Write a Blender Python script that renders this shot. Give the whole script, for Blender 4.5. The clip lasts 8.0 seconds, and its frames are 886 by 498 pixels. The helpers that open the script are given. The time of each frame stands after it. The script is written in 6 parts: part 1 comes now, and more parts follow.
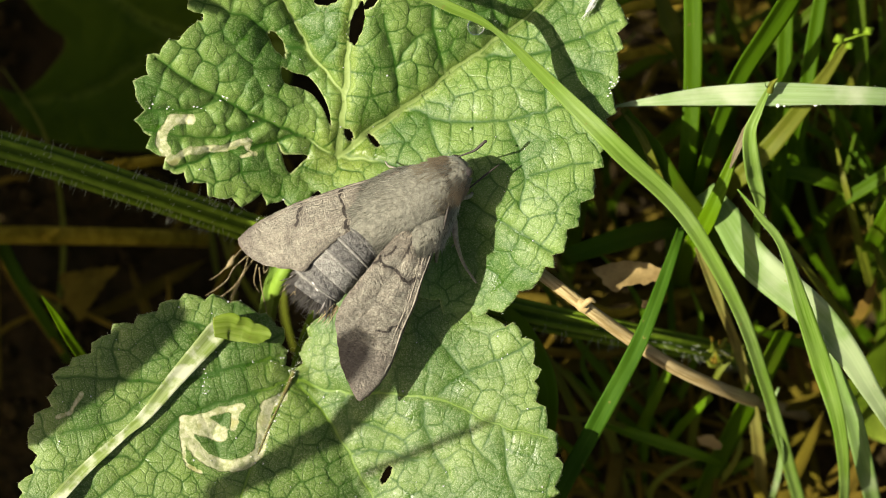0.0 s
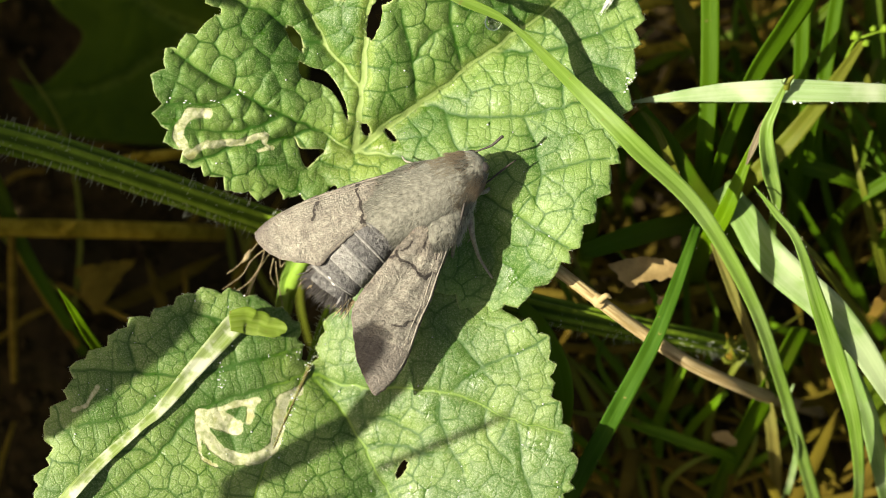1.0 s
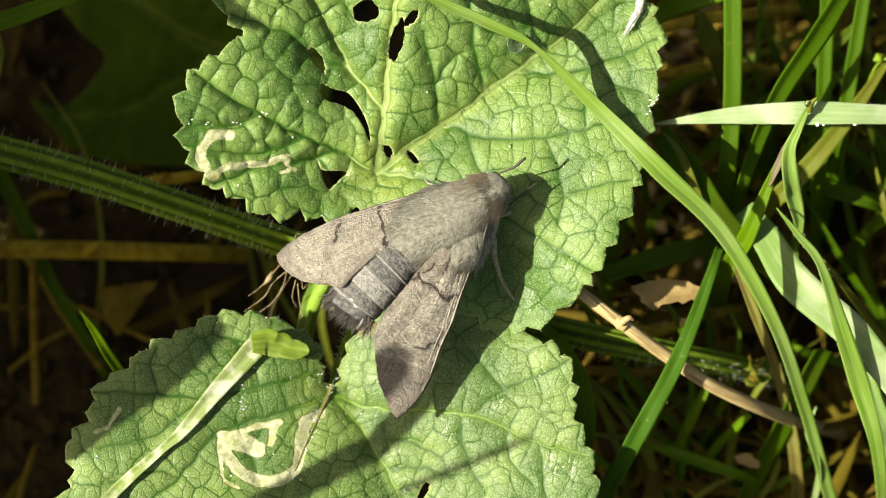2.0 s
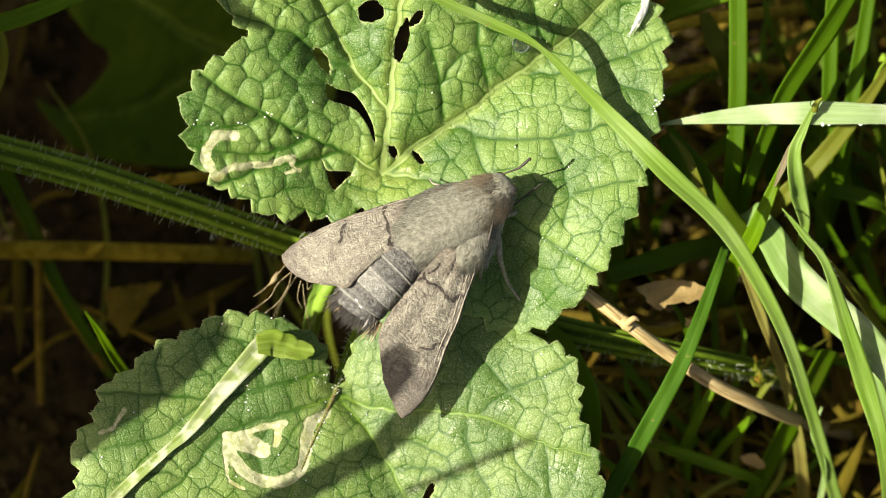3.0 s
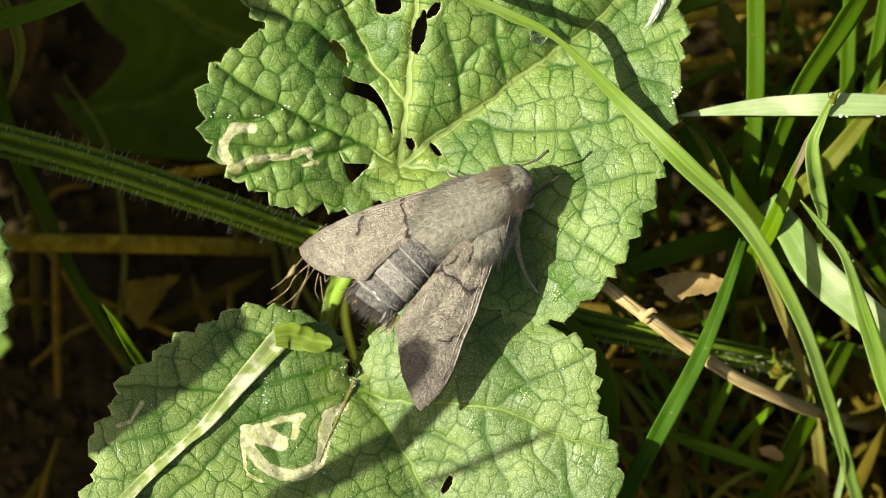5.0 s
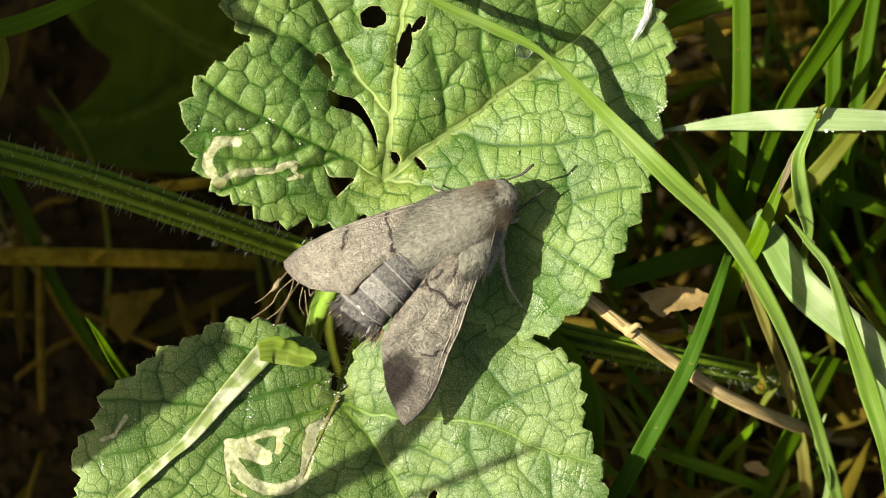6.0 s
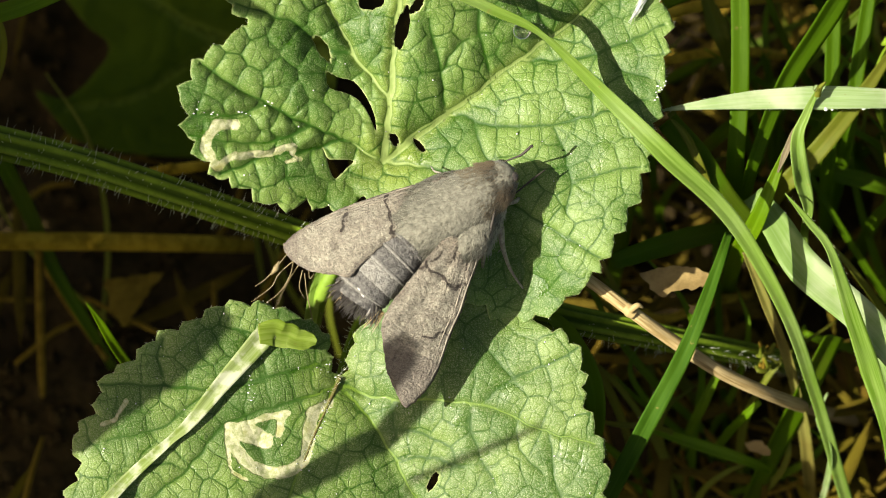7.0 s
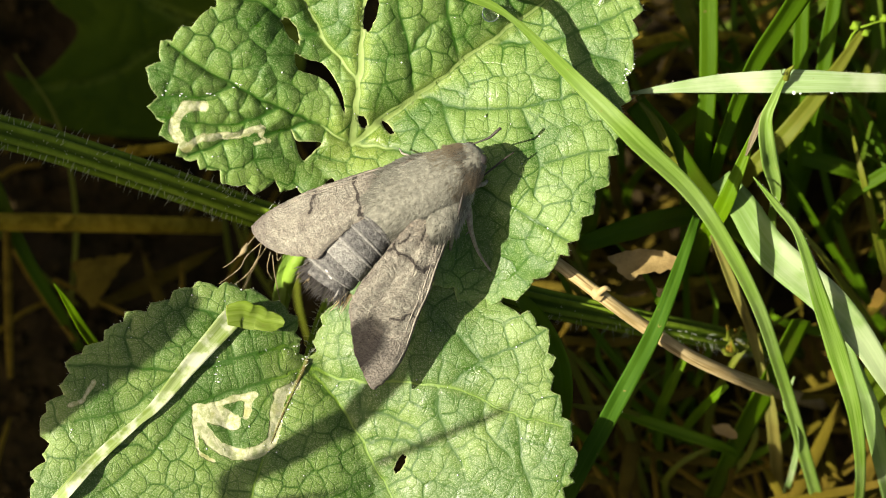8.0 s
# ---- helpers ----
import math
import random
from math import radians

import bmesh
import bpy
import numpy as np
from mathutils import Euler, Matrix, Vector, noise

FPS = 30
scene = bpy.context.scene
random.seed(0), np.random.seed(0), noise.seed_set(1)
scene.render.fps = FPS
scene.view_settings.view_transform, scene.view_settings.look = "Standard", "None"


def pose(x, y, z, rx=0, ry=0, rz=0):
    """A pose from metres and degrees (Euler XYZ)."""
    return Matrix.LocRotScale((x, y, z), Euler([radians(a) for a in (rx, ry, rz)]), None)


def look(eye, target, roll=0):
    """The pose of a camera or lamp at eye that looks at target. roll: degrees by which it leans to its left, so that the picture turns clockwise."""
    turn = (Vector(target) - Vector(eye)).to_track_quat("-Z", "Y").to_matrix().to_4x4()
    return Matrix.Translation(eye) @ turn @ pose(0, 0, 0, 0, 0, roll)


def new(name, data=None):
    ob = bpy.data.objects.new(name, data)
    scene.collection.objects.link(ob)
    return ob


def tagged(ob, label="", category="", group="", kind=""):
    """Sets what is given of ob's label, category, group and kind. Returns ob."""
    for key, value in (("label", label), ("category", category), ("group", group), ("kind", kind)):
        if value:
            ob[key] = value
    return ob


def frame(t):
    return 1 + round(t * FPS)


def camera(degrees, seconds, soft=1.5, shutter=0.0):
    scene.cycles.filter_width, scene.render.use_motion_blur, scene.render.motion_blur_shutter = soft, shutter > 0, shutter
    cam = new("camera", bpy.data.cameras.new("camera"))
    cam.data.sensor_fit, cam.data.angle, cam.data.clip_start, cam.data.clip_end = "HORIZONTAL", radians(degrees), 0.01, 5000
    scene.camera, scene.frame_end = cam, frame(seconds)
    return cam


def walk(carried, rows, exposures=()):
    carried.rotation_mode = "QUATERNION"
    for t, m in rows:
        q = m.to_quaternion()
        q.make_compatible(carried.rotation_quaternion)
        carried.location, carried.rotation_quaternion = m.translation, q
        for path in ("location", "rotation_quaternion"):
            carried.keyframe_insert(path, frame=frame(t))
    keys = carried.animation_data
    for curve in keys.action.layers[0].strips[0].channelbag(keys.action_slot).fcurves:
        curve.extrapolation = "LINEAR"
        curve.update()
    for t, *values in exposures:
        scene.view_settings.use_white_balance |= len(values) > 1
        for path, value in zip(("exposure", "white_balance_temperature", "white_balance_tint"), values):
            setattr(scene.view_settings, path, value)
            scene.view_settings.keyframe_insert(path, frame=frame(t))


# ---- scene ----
# The ways of seeing and building: millimetres on a plane through the moth's perch, u across, v up the plane, w off it towards the eye.
DIST, DOWN, PERCH = 900.0, 68.0, 38.0
RIGHT = Vector((1, 0, 0))
UP = Vector((0, math.sin(radians(DOWN)), math.cos(radians(DOWN))))
OUT = Vector((0, -math.cos(radians(DOWN)), math.sin(radians(DOWN))))
PERCH_AT = Vector((0, 0, PERCH / 1000))

cam = camera(5.3885, 8.0, soft=0.9)
cam.data.dof.use_dof, cam.data.dof.focus_distance, cam.data.dof.aperture_fstop = True, 0.897, 26
# seconds, metres from the perch, tilt, pan, roll
ROWS = [
    (0, 0.9012, -0.1119, -0.3117, -0.12),
    (0.1, 0.9017, -0.0805, -0.3505, -0.104),
    (0.2, 0.9022, -0.0668, -0.407, -0.088),
    (0.3, 0.9028, -0.0743, -0.4281, -0.072),
    (0.4, 0.9033, -0.0925, -0.4527, -0.056),
    (0.5, 0.9038, -0.1009, -0.4577, -0.04),
    (0.6, 0.9035, -0.1145, -0.446, -0),
    (0.7, 0.9032, -0.1218, -0.4182, 0.039),
    (0.8, 0.9029, -0.1362, -0.3869, 0.079),
    (0.9, 0.9026, -0.147, -0.2917, 0.119),
    (1, 0.9023, -0.1437, -0.2118, 0.159),
    (1.1, 0.9023, -0.1368, -0.1897, 0.174),
    (1.2, 0.9023, -0.1121, -0.1508, 0.19),
    (1.3, 0.9023, -0.091, -0.1297, 0.205),
    (1.4, 0.9023, -0.0663, -0.1015, 0.221),
    (1.5, 0.9023, -0.0315, -0.0962, 0.237),
    (1.6, 0.9021, -0.0097, -0.0946, 0.232),
    (2.8, 0.9005, -0.0106, -0.041, 0.164),
    (3, 0.9005, -0.0072, -0.0445, 0.164),
    (3.5, 0.9, -0, 0, -0),
    (4, 0.8999, 0.016, 0.0965, -0.097),
    (4.2, 0.8999, 0.0108, 0.1614, -0.097),
    (5.3, 0.8992, -0.0655, -0.0006, 0.135),
    (5.5, 0.8991, -0.048, -0.0364, 0.171),
    (5.7, 0.8984, -0.0158, -0.0475, 0.178),
    (5.9, 0.8978, 0.0128, -0.0444, 0.185),
    (6, 0.8975, 0.0326, -0.0293, 0.189),
    (6.1, 0.8973, 0.0418, -0.0232, 0.154),
    (6.3, 0.8969, 0.0533, -0.0157, 0.084),
    (6.5, 0.8966, 0.0547, -0.0221, 0.015),
    (6.7, 0.8964, 0.0129, -0.0356, -0.097),
    (6.9, 0.8963, -0.0497, -0.0453, -0.208),
    (7, 0.8962, -0.0791, -0.0316, -0.264),
    (7.1, 0.8962, -0.085, -0.0169, -0.215),
    (7.3, 0.8963, -0.1144, 0.0425, -0.117),
    (7.5, 0.8964, -0.1631, 0.0696, -0.02),
    (7.7, 0.8965, -0.1968, -0.0219, -0.039),
    (7.8, 0.8965, -0.2003, -0.1423, -0.048),
    (7.9, 0.8966, -0.1967, -0.1882, -0.058),
    (8, 0.8967, -0.1872, -0.2262, -0.067),
]
FACING = Matrix((RIGHT, UP, OUT)).transposed().to_4x4()
walk(cam, [(t, Matrix.Translation(PERCH_AT + OUT * d) @ FACING @ pose(0, 0, 0, rx, ry, rz)) for t, d, rx, ry, rz in ROWS],
     [(0.0, 0.87), (0.5, 1.03), (1.0, 1.11), (3.0, 1.16), (4.0, 1.14), (5.5, 1.01), (6.5, 1.04), (7.0, 1.03), (7.5, 0.98), (8.0, 1.09)])

# ---- light ----
SUN = (-0.685 * RIGHT + 0.01 * UP + 0.73 * OUT).normalized()
world = bpy.data.worlds.new("sky")
scene.world = world
world.use_nodes = True
sky = world.node_tree.nodes.new("ShaderNodeTexSky")
sky.sky_type, sky.sun_disc, sky.dust_density, sky.ozone_density = "NISHITA", False, 4.0, 0.4
sky.sun_elevation, sky.sun_rotation = math.asin(SUN.z), math.atan2(SUN.x, SUN.y)
world.node_tree.links.new(sky.outputs[0], world.node_tree.nodes["Background"].inputs[0])
world.node_tree.nodes["Background"].inputs[1].default_value = 0.058
sun = new("sun", bpy.data.lights.new("sun", "SUN"))
sun.data.energy, sun.data.angle, sun.data.color = 5.5, radians(0.6), (0.94, 0.97, 0.97)
sun.matrix_world = look(SUN * 5, (0, 0, 0))
scene.view_settings.use_white_balance, scene.view_settings.white_balance_temperature = True, 8000


# ---- places ----
def place(u, v, w):
    """World place of plane coordinates in mm; what lies off the plane keeps to its line of sight."""
    k = 1 - w / DIST
    return PERCH_AT + (RIGHT * u * k + UP * v * k + OUT * w) / 1000


def places(P, W):
    k = (1 - W / DIST)[:, None]
    return np.array(PERCH_AT) + (P[:, :1] * k * np.array(RIGHT) + P[:, 1:2] * k * np.array(UP) + W[:, None] * np.array(OUT)) / 1000


def soil(u, v, lift=0.0):
    """The depth w at which the line of sight through (u, v) meets the ground, plus a lift in mm."""
    c, s = math.cos(radians(DOWN)), math.sin(radians(DOWN))
    return -(PERCH - lift + v * c) / (s - v * c / DIST)


def sunward(u, v, below, above):
    """Where a thing at depth above must stand for its shadow to fall at (u, v) on the depth below."""
    a, b = SUN.dot(RIGHT) / SUN.dot(OUT), SUN.dot(UP) / SUN.dot(OUT)
    k, n = 1 - below / DIST, 1 - above / DIST
    return ((u * k + a * (above - below)) / n, (v * k + b * (above - below)) / n, above)


def drop_to(p, lift=0.0):
    """Fills in a missing depth with the ground's."""
    return p if p[2] is not None else (p[0], p[1], soil(p[0], p[1], lift))


def curve(points, n, closed=False):
    """n points along a smooth line through the given ones, evenly spaced in parameter."""
    P = np.array(points, float)
    m = len(P)
    if closed:
        P = np.vstack((P[-1:], P, P[:2]))
        T = np.linspace(0, m, n, endpoint=False)
    else:
        P = np.vstack((2 * P[:1] - P[1:2], P, 2 * P[-1:] - P[-2:-1]))
        T = np.linspace(0, m - 1, n)
    i = np.minimum(T.astype(int), len(P) - 4)
    f = (T - i)[:, None]
    a, b, c, d = P[i], P[i + 1], P[i + 2], P[i + 3]
    return 0.5 * (2 * b + (c - a) * f + (2 * a - 5 * b + 4 * c - d) * f ** 2 + (3 * b - a - 3 * c + d) * f ** 3)


def even(P, n, closed=False):
    """The same line, with n points at equal distances."""
    Q = np.vstack((P, P[:1])) if closed else P
    s = np.concatenate(([0], np.cumsum(np.linalg.norm(np.diff(Q, axis=0), axis=1))))
    t = np.linspace(0, s[-1], n, endpoint=not closed)
    return np.stack([np.interp(t, s, Q[:, k]) for k in range(Q.shape[1])], 1), s[-1]


def inside(P, poly):
    x, y = P[:, 0], P[:, 1]
    hit = np.zeros(len(P), bool)
    for (x0, y0), (x1, y1) in zip(poly, np.roll(poly, -1, 0)):
        if y0 != y1:
            hit ^= ((y0 > y) != (y1 > y)) & (x < (x1 - x0) * (y - y0) / (y1 - y0) + x0)
    return hit


def far_from(P, line):
    """Distance of each point to a line of points (segments)."""
    best = np.full(len(P), 1e9)
    for a, b in zip(line[:-1], line[1:]):
        d = b - a
        t = np.clip(((P - a) @ d) / max(d @ d, 1e-12), 0, 1)
        best = np.minimum(best, np.linalg.norm(P - a - t[:, None] * d, axis=1))
    return best


def far_tapered(P, line, thick, thin):
    """Distance to a line whose half width shrinks from thick to thin along it; negative inside it."""
    best = np.full(len(P), 1e9)
    n = len(line) - 1
    for i in range(n):
        a, d = line[i], line[i + 1] - line[i]
        t = np.clip(((P - a) @ d) / max(d @ d, 1e-12), 0, 1)
        r = thick + (thin - thick) * (i + t) / n
        best = np.minimum(best, np.linalg.norm(P - a - t[:, None] * d, axis=1) - r)
    return best


def cells(P, size, seed, stretch=1.0):
    """Distance in mm to the borders of an irregular net of cells of about that size."""
    rng = np.random.RandomState(seed)
    lo, hi = P.min(0) - size, P.max(0) + size
    gx, gy = np.meshgrid(np.arange(lo[0], hi[0], size), np.arange(lo[1], hi[1], size * stretch))
    S = np.stack((gx, gy), 2).reshape(-1, 2) + rng.uniform(-0.42, 0.42, (gx.size, 2)) * size
    out = np.empty(len(P))
    for k in range(0, len(P), 4000):
        d = ((P[k:k + 4000, None, :] - S[None]) ** 2).sum(2)
        two = np.partition(d, 1, axis=1)[:, :2]
        out[k:k + 4000] = np.sqrt(two[:, 1]) - np.sqrt(two[:, 0])
    return out


def ripple(P, size, seed=0):
    """Smooth noise over the plane, about -1 to 1, with features of that size in mm."""
    o = Vector((seed * 17.3, seed * 5.1, seed * 2.7))
    return np.array([noise.noise(Vector((x / size, y / size, 0)) + o) for x, y in P])


def fill(outline, holes, step, lines=(), clear=None):
    """Points and triangles that fill an outline, with openings left out; lines become edges, clear thins the points beside them."""
    rng = np.random.RandomState(3)
    lo, hi = outline.min(0), outline.max(0)
    gx, gy = np.meshgrid(np.arange(lo[0], hi[0], step), np.arange(lo[1], hi[1], step * 0.87))
    gx[1::2] += step / 2
    G = np.stack((gx, gy), 2).reshape(-1, 2) + rng.uniform(-0.12, 0.12, (gx.size, 2)) * step
    G = G[inside(G, outline)]
    for h in holes:
        G = G[~inside(G, h)]
    ring = [outline, *holes]
    keep = np.ones(len(G), bool)
    for r in ring:
        dense = even(r, max(8, int(len(r))), True)[0]
        for k in range(0, len(G), 3000):
            d = ((G[k:k + 3000, None] - dense[None]) ** 2).sum(2).min(1)
            keep[k:k + 3000] &= d > (0.42 * step) ** 2
    G = G[keep]
    if clear is not None:
        G = G[clear(G)]
    V, E = [G], []
    n = len(G)
    for L in lines:
        E += [(n + i, n + i + 1) for i in range(len(L) - 1)]
        V.append(L)
        n += len(L)
    for r in ring:
        E += [(n + i, n + (i + 1) % len(r)) for i in range(len(r))]
        V.append(r)
        n += len(r)
    V = np.vstack(V)
    from mathutils import geometry
    vs, _, fs, *_ = geometry.delaunay_2d_cdt([Vector(p) for p in V], E, [], 0, 1e-6)
    P, F = np.array([tuple(v) for v in vs]), np.array([tuple(f) for f in fs])
    mid = P[F].mean(1)
    ok = inside(mid, outline)
    for h in holes:
        ok &= ~inside(mid, h)
    used, F = np.unique(F[ok], return_inverse=True)
    return P[used], F.reshape(-1, 3)


def mesh_of(name, V, F, material, smooth=True, data=None):
    me = bpy.data.meshes.new(name)
    me.from_pydata([tuple(v) for v in V], [], [tuple(int(i) for i in f) for f in F])
    me.materials.append(material)
    me.polygons.foreach_set("use_smooth", [smooth] * len(me.polygons))
    for key, values in (data or {}).items():
        a = me.attributes.new(key, "FLOAT", "POINT")
        a.data.foreach_set("value", np.asarray(values, np.float32))
    me.update()
    return me


def thing(name, at, label, category, group="", kind=""):
    """An empty at a place of the world that carries the parts of a thing."""
    ob = new(name)
    ob.empty_display_size = 0.002
    ob.location = at
    return tagged(ob, label, category, group, kind)


def part(name, me, parent, label="", kind="", solid=0.0):
    """A mesh in world places becomes one part under its thing or part."""
    ob = new(name, me)
    home = Vector((0, 0, 0))
    up = parent
    while up is not None:
        home += up.location
        up = up.parent
    me.transform(Matrix.Translation(-home))
    ob.parent = parent
    if solid:
        m = ob.modifiers.new("thickness", "SOLIDIFY")
        m.thickness, m.offset = solid / 1000, -1
    return tagged(ob, label, kind=kind)


def single(name, me, at, label, category, group="", kind="", solid=0.0):
    """A mesh in world places becomes a top-level thing with its origin at a place."""
    ob = new(name, me)
    me.transform(Matrix.Translation(-Vector(at)))
    ob.location = at
    if solid:
        m = ob.modifiers.new("thickness", "SOLIDIFY")
        m.thickness, m.offset = solid / 1000, -1
    return tagged(ob, label, category, group, kind)


def sweep(points, radii, sides=10, ribs=0, rib=0.0, flat=1.0, steps=8, cap=True):
    """World vertices and faces of a round body along a smooth line; radii in mm."""
    pts = [drop_to(p) for p in points]
    n = (len(pts) - 1) * steps + 1
    C = curve(pts, n)
    R = np.interp(np.linspace(0, 1, n), np.linspace(0, 1, len(radii)), radii)
    W = [place(*c) for c in C]
    V, F = [], []
    for i, c in enumerate(W):
        t = (W[min(i + 1, n - 1)] - W[max(i - 1, 0)]).normalized()
        a = t.cross(OUT)
        a = (a if a.length > 1e-4 else t.cross(UP)).normalized()
        b = a.cross(t)
        for k in range(sides):
            q = 2 * math.pi * k / sides
            r = R[i] / 1000 * (1 + rib * (math.cos(ribs * (q - math.pi / 2) + math.pi) if ribs else 0))
            V.append(c + a * r * math.cos(q) + b * r * flat * math.sin(q))
    for i in range(n - 1):
        for k in range(sides):
            m = (k + 1) % sides
            F.append((i * sides + k, (i + 1) * sides + k, (i + 1) * sides + m, i * sides + m))
    if cap:
        F += [tuple(range(sides)), tuple(reversed(range((n - 1) * sides, n * sides)))]
    return V, F


def blade_mesh(name, points, widths, material, keel=0.25, twist=(0, 0), steps=9, wave=0.0, seed=0):
    """A grass blade: a keeled, tapering strip with two faces along a smooth line. widths in mm, twist in degrees."""
    pts = [drop_to(p, -0.5) for p in points]
    n = (len(pts) - 1) * steps + 1
    C = curve(pts, n)
    f = np.linspace(0, 1, n)
    wd = np.interp(f, np.linspace(0, 1, len(widths)), widths)
    tw = np.interp(f, np.linspace(0, 1, len(twist)), twist)
    W = [place(*c) for c in C]
    across = (-1, -0.7, -0.35, 0, 0.35, 0.7, 1)
    V, F, cross, along = [], [], [], []
    run = 0.0
    for i, c in enumerate(W):
        t = (W[min(i + 1, n - 1)] - W[max(i - 1, 0)]).normalized()
        run += (c - W[i - 1]).length * 1000 if i else 0
        a = t.cross(OUT).normalized()
        a = Matrix.Rotation(radians(tw[i]), 3, t) @ a
        b = a.cross(t)
        for side in (1, -1):
            for x in across:
                h = wd[i] / 2000
                z = keel * (abs(x) - 0.5) * h + wave * h * math.sin(run * 0.9 + x * 2 + seed) + side * (0.05 if abs(x) < 1 else 0.015) / 1000
                V.append(c + a * h * x + b * z)
                cross.append(x * wd[i] / 2)
                along.append(run)
    m = len(across)
    for i in range(n - 1):
        o, p = i * 2 * m, (i + 1) * 2 * m
        for k in range(m - 1):
            F.append((o + k, o + k + 1, p + k + 1, p + k))
            F.append((o + m + k + 1, o + m + k, p + m + k, p + m + k + 1))
        F.append((o + m, o, p, p + m))
        F.append((o + m - 1, o + 2 * m - 1, p + 2 * m - 1, p + m - 1))
    for o, s in ((0, 1), ((n - 1) * 2 * m, -1)):
        ring = [o + k for k in range(m)] + [o + m + k for k in reversed(range(m))]
        F.append(tuple(ring[::-s]))
    return mesh_of(name, V, F, material, True, {"cross": cross, "along": along})


def hair_mesh(name, roots, ways, lengths, thick, material, bend=0.0):
    """Many fine tapering hairs in one mesh: world roots and ways, lengths and thickness in mm."""
    V, F = [], []
    for r, d, l in zip(roots, ways, lengths):
        r, d = Vector(r), Vector(d).normalized()
        a = d.orthogonal().normalized()
        b = d.cross(a)
        h = thick / 2000
        o = len(V)
        for q in (0, 2.094, 4.189):
            V.append(r + (a * math.cos(q) + b * math.sin(q)) * h)
        mid = r + d * l * 0.55 / 1000 + a * bend * l / 1000
        for q in (0, 2.094, 4.189):
            V.append(mid + (a * math.cos(q) + b * math.sin(q)) * h * 0.7)
        V.append(r + d * l / 1000 + a * bend * 2.4 * l / 1000)
        for k in range(3):
            m = (k + 1) % 3
            F += [(o + k, o + m, o + 3 + m, o + 3 + k), (o + 3 + k, o + 3 + m, o + 6)]
    return mesh_of(name, V, F, material, False)


# ---- materials ----
class Nodes:
    def __init__(self, name):
        self.m = bpy.data.materials.new(name)
        self.m.use_nodes = True
        self.t = self.m.node_tree
        self.b = self.t.nodes["Principled BSDF"]
        self.o = self.t.nodes["Material Output"]

    def n(self, kind, **k):
        x = self.t.nodes.new("ShaderNode" + kind)
        for key, value in k.items():
            setattr(x, key, value)
        return x

    def to(self, a, b):
        self.t.links.new(a, b)

    def set(self, sock, value):
        if isinstance(value, bpy.types.NodeSocket):
            self.to(value, sock)
        else:
            sock.default_value = value

    def coords(self):
        return self.n("TexCoord").outputs["Object"]

    def noise(self, scale, detail=4, rough=0.55, vec=None, stretch=None, curl=0.0):
        x = self.n("TexNoise")
        x.inputs["Scale"].default_value, x.inputs["Detail"].default_value, x.inputs["Roughness"].default_value = scale, detail, rough
        x.inputs["Distortion"].default_value = curl
        v = vec or self.coords()
        if stretch:
            mp = self.n("Mapping")
            mp.inputs["Scale"].default_value = stretch
            self.to(v, mp.inputs[0])
            v = mp.outputs[0]
        self.to(v, x.inputs["Vector"])
        return x.outputs[0]

    def voronoi(self, scale, feature="DISTANCE_TO_EDGE", vec=None):
        x = self.n("TexVoronoi", feature=feature)
        x.inputs["Scale"].default_value = scale
        self.to(vec or self.coords(), x.inputs["Vector"])
        return x.outputs[0]

    def attr(self, name):
        return self.n("Attribute", attribute_name=name).outputs["Fac"]

    def ramp(self, value, lo, hi, a=0.0, b=1.0):
        x = self.n("MapRange", interpolation_type="SMOOTHSTEP")
        self.to(value, x.inputs[0])
        for i, q in zip((1, 2, 3, 4), (lo, hi, a, b)):
            x.inputs[i].default_value = q
        return x.outputs[0]

    def mix(self, f, a, b, how="MIX"):
        x = self.n("Mix", data_type="RGBA", blend_type=how)
        self.set(x.inputs[0], f)
        for s, q in ((x.inputs[6], a), (x.inputs[7], b)):
            self.set(s, (*q, 1) if isinstance(q, tuple) else q)
        return x.outputs[2]

    def math(self, op, a, b=0.0):
        x = self.n("Math", operation=op)
        self.set(x.inputs[0], a)
        self.set(x.inputs[1], b)
        return x.outputs[0]

    def bump(self, height, mm, strength=1.0, normal=None):
        x = self.n("Bump")
        x.inputs["Distance"].default_value, x.inputs["Strength"].default_value = mm / 1000, strength
        self.to(height, x.inputs["Height"])
        if normal:
            self.to(normal, x.inputs["Normal"])
        return x.outputs[0]

    def random(self):
        return self.n("ObjectInfo").outputs["Random"]

    def done(self, color, rough=0.6, normal=None, spec=0.4, through_light=0.0, through_color=None, sheen=0.0):
        b = self.b
        self.set(b.inputs["Base Color"], (*color, 1) if isinstance(color, tuple) else color)
        self.set(b.inputs["Roughness"], rough)
        b.inputs["Specular IOR Level"].default_value = spec
        b.inputs["Sheen Weight"].default_value = sheen
        b.inputs["Sheen Roughness"].default_value = 0.4
        if normal:
            self.to(normal, b.inputs["Normal"])
        if through_light:
            tr = self.n("BsdfTranslucent")
            self.set(tr.inputs[0], through_color or color)
            mx = self.n("MixShader")
            mx.inputs[0].default_value = through_light
            self.to(b.outputs[0], mx.inputs[1])
            self.to(tr.outputs[0], mx.inputs[2])
            self.to(mx.outputs[0], self.o.inputs[0])
        return self.m


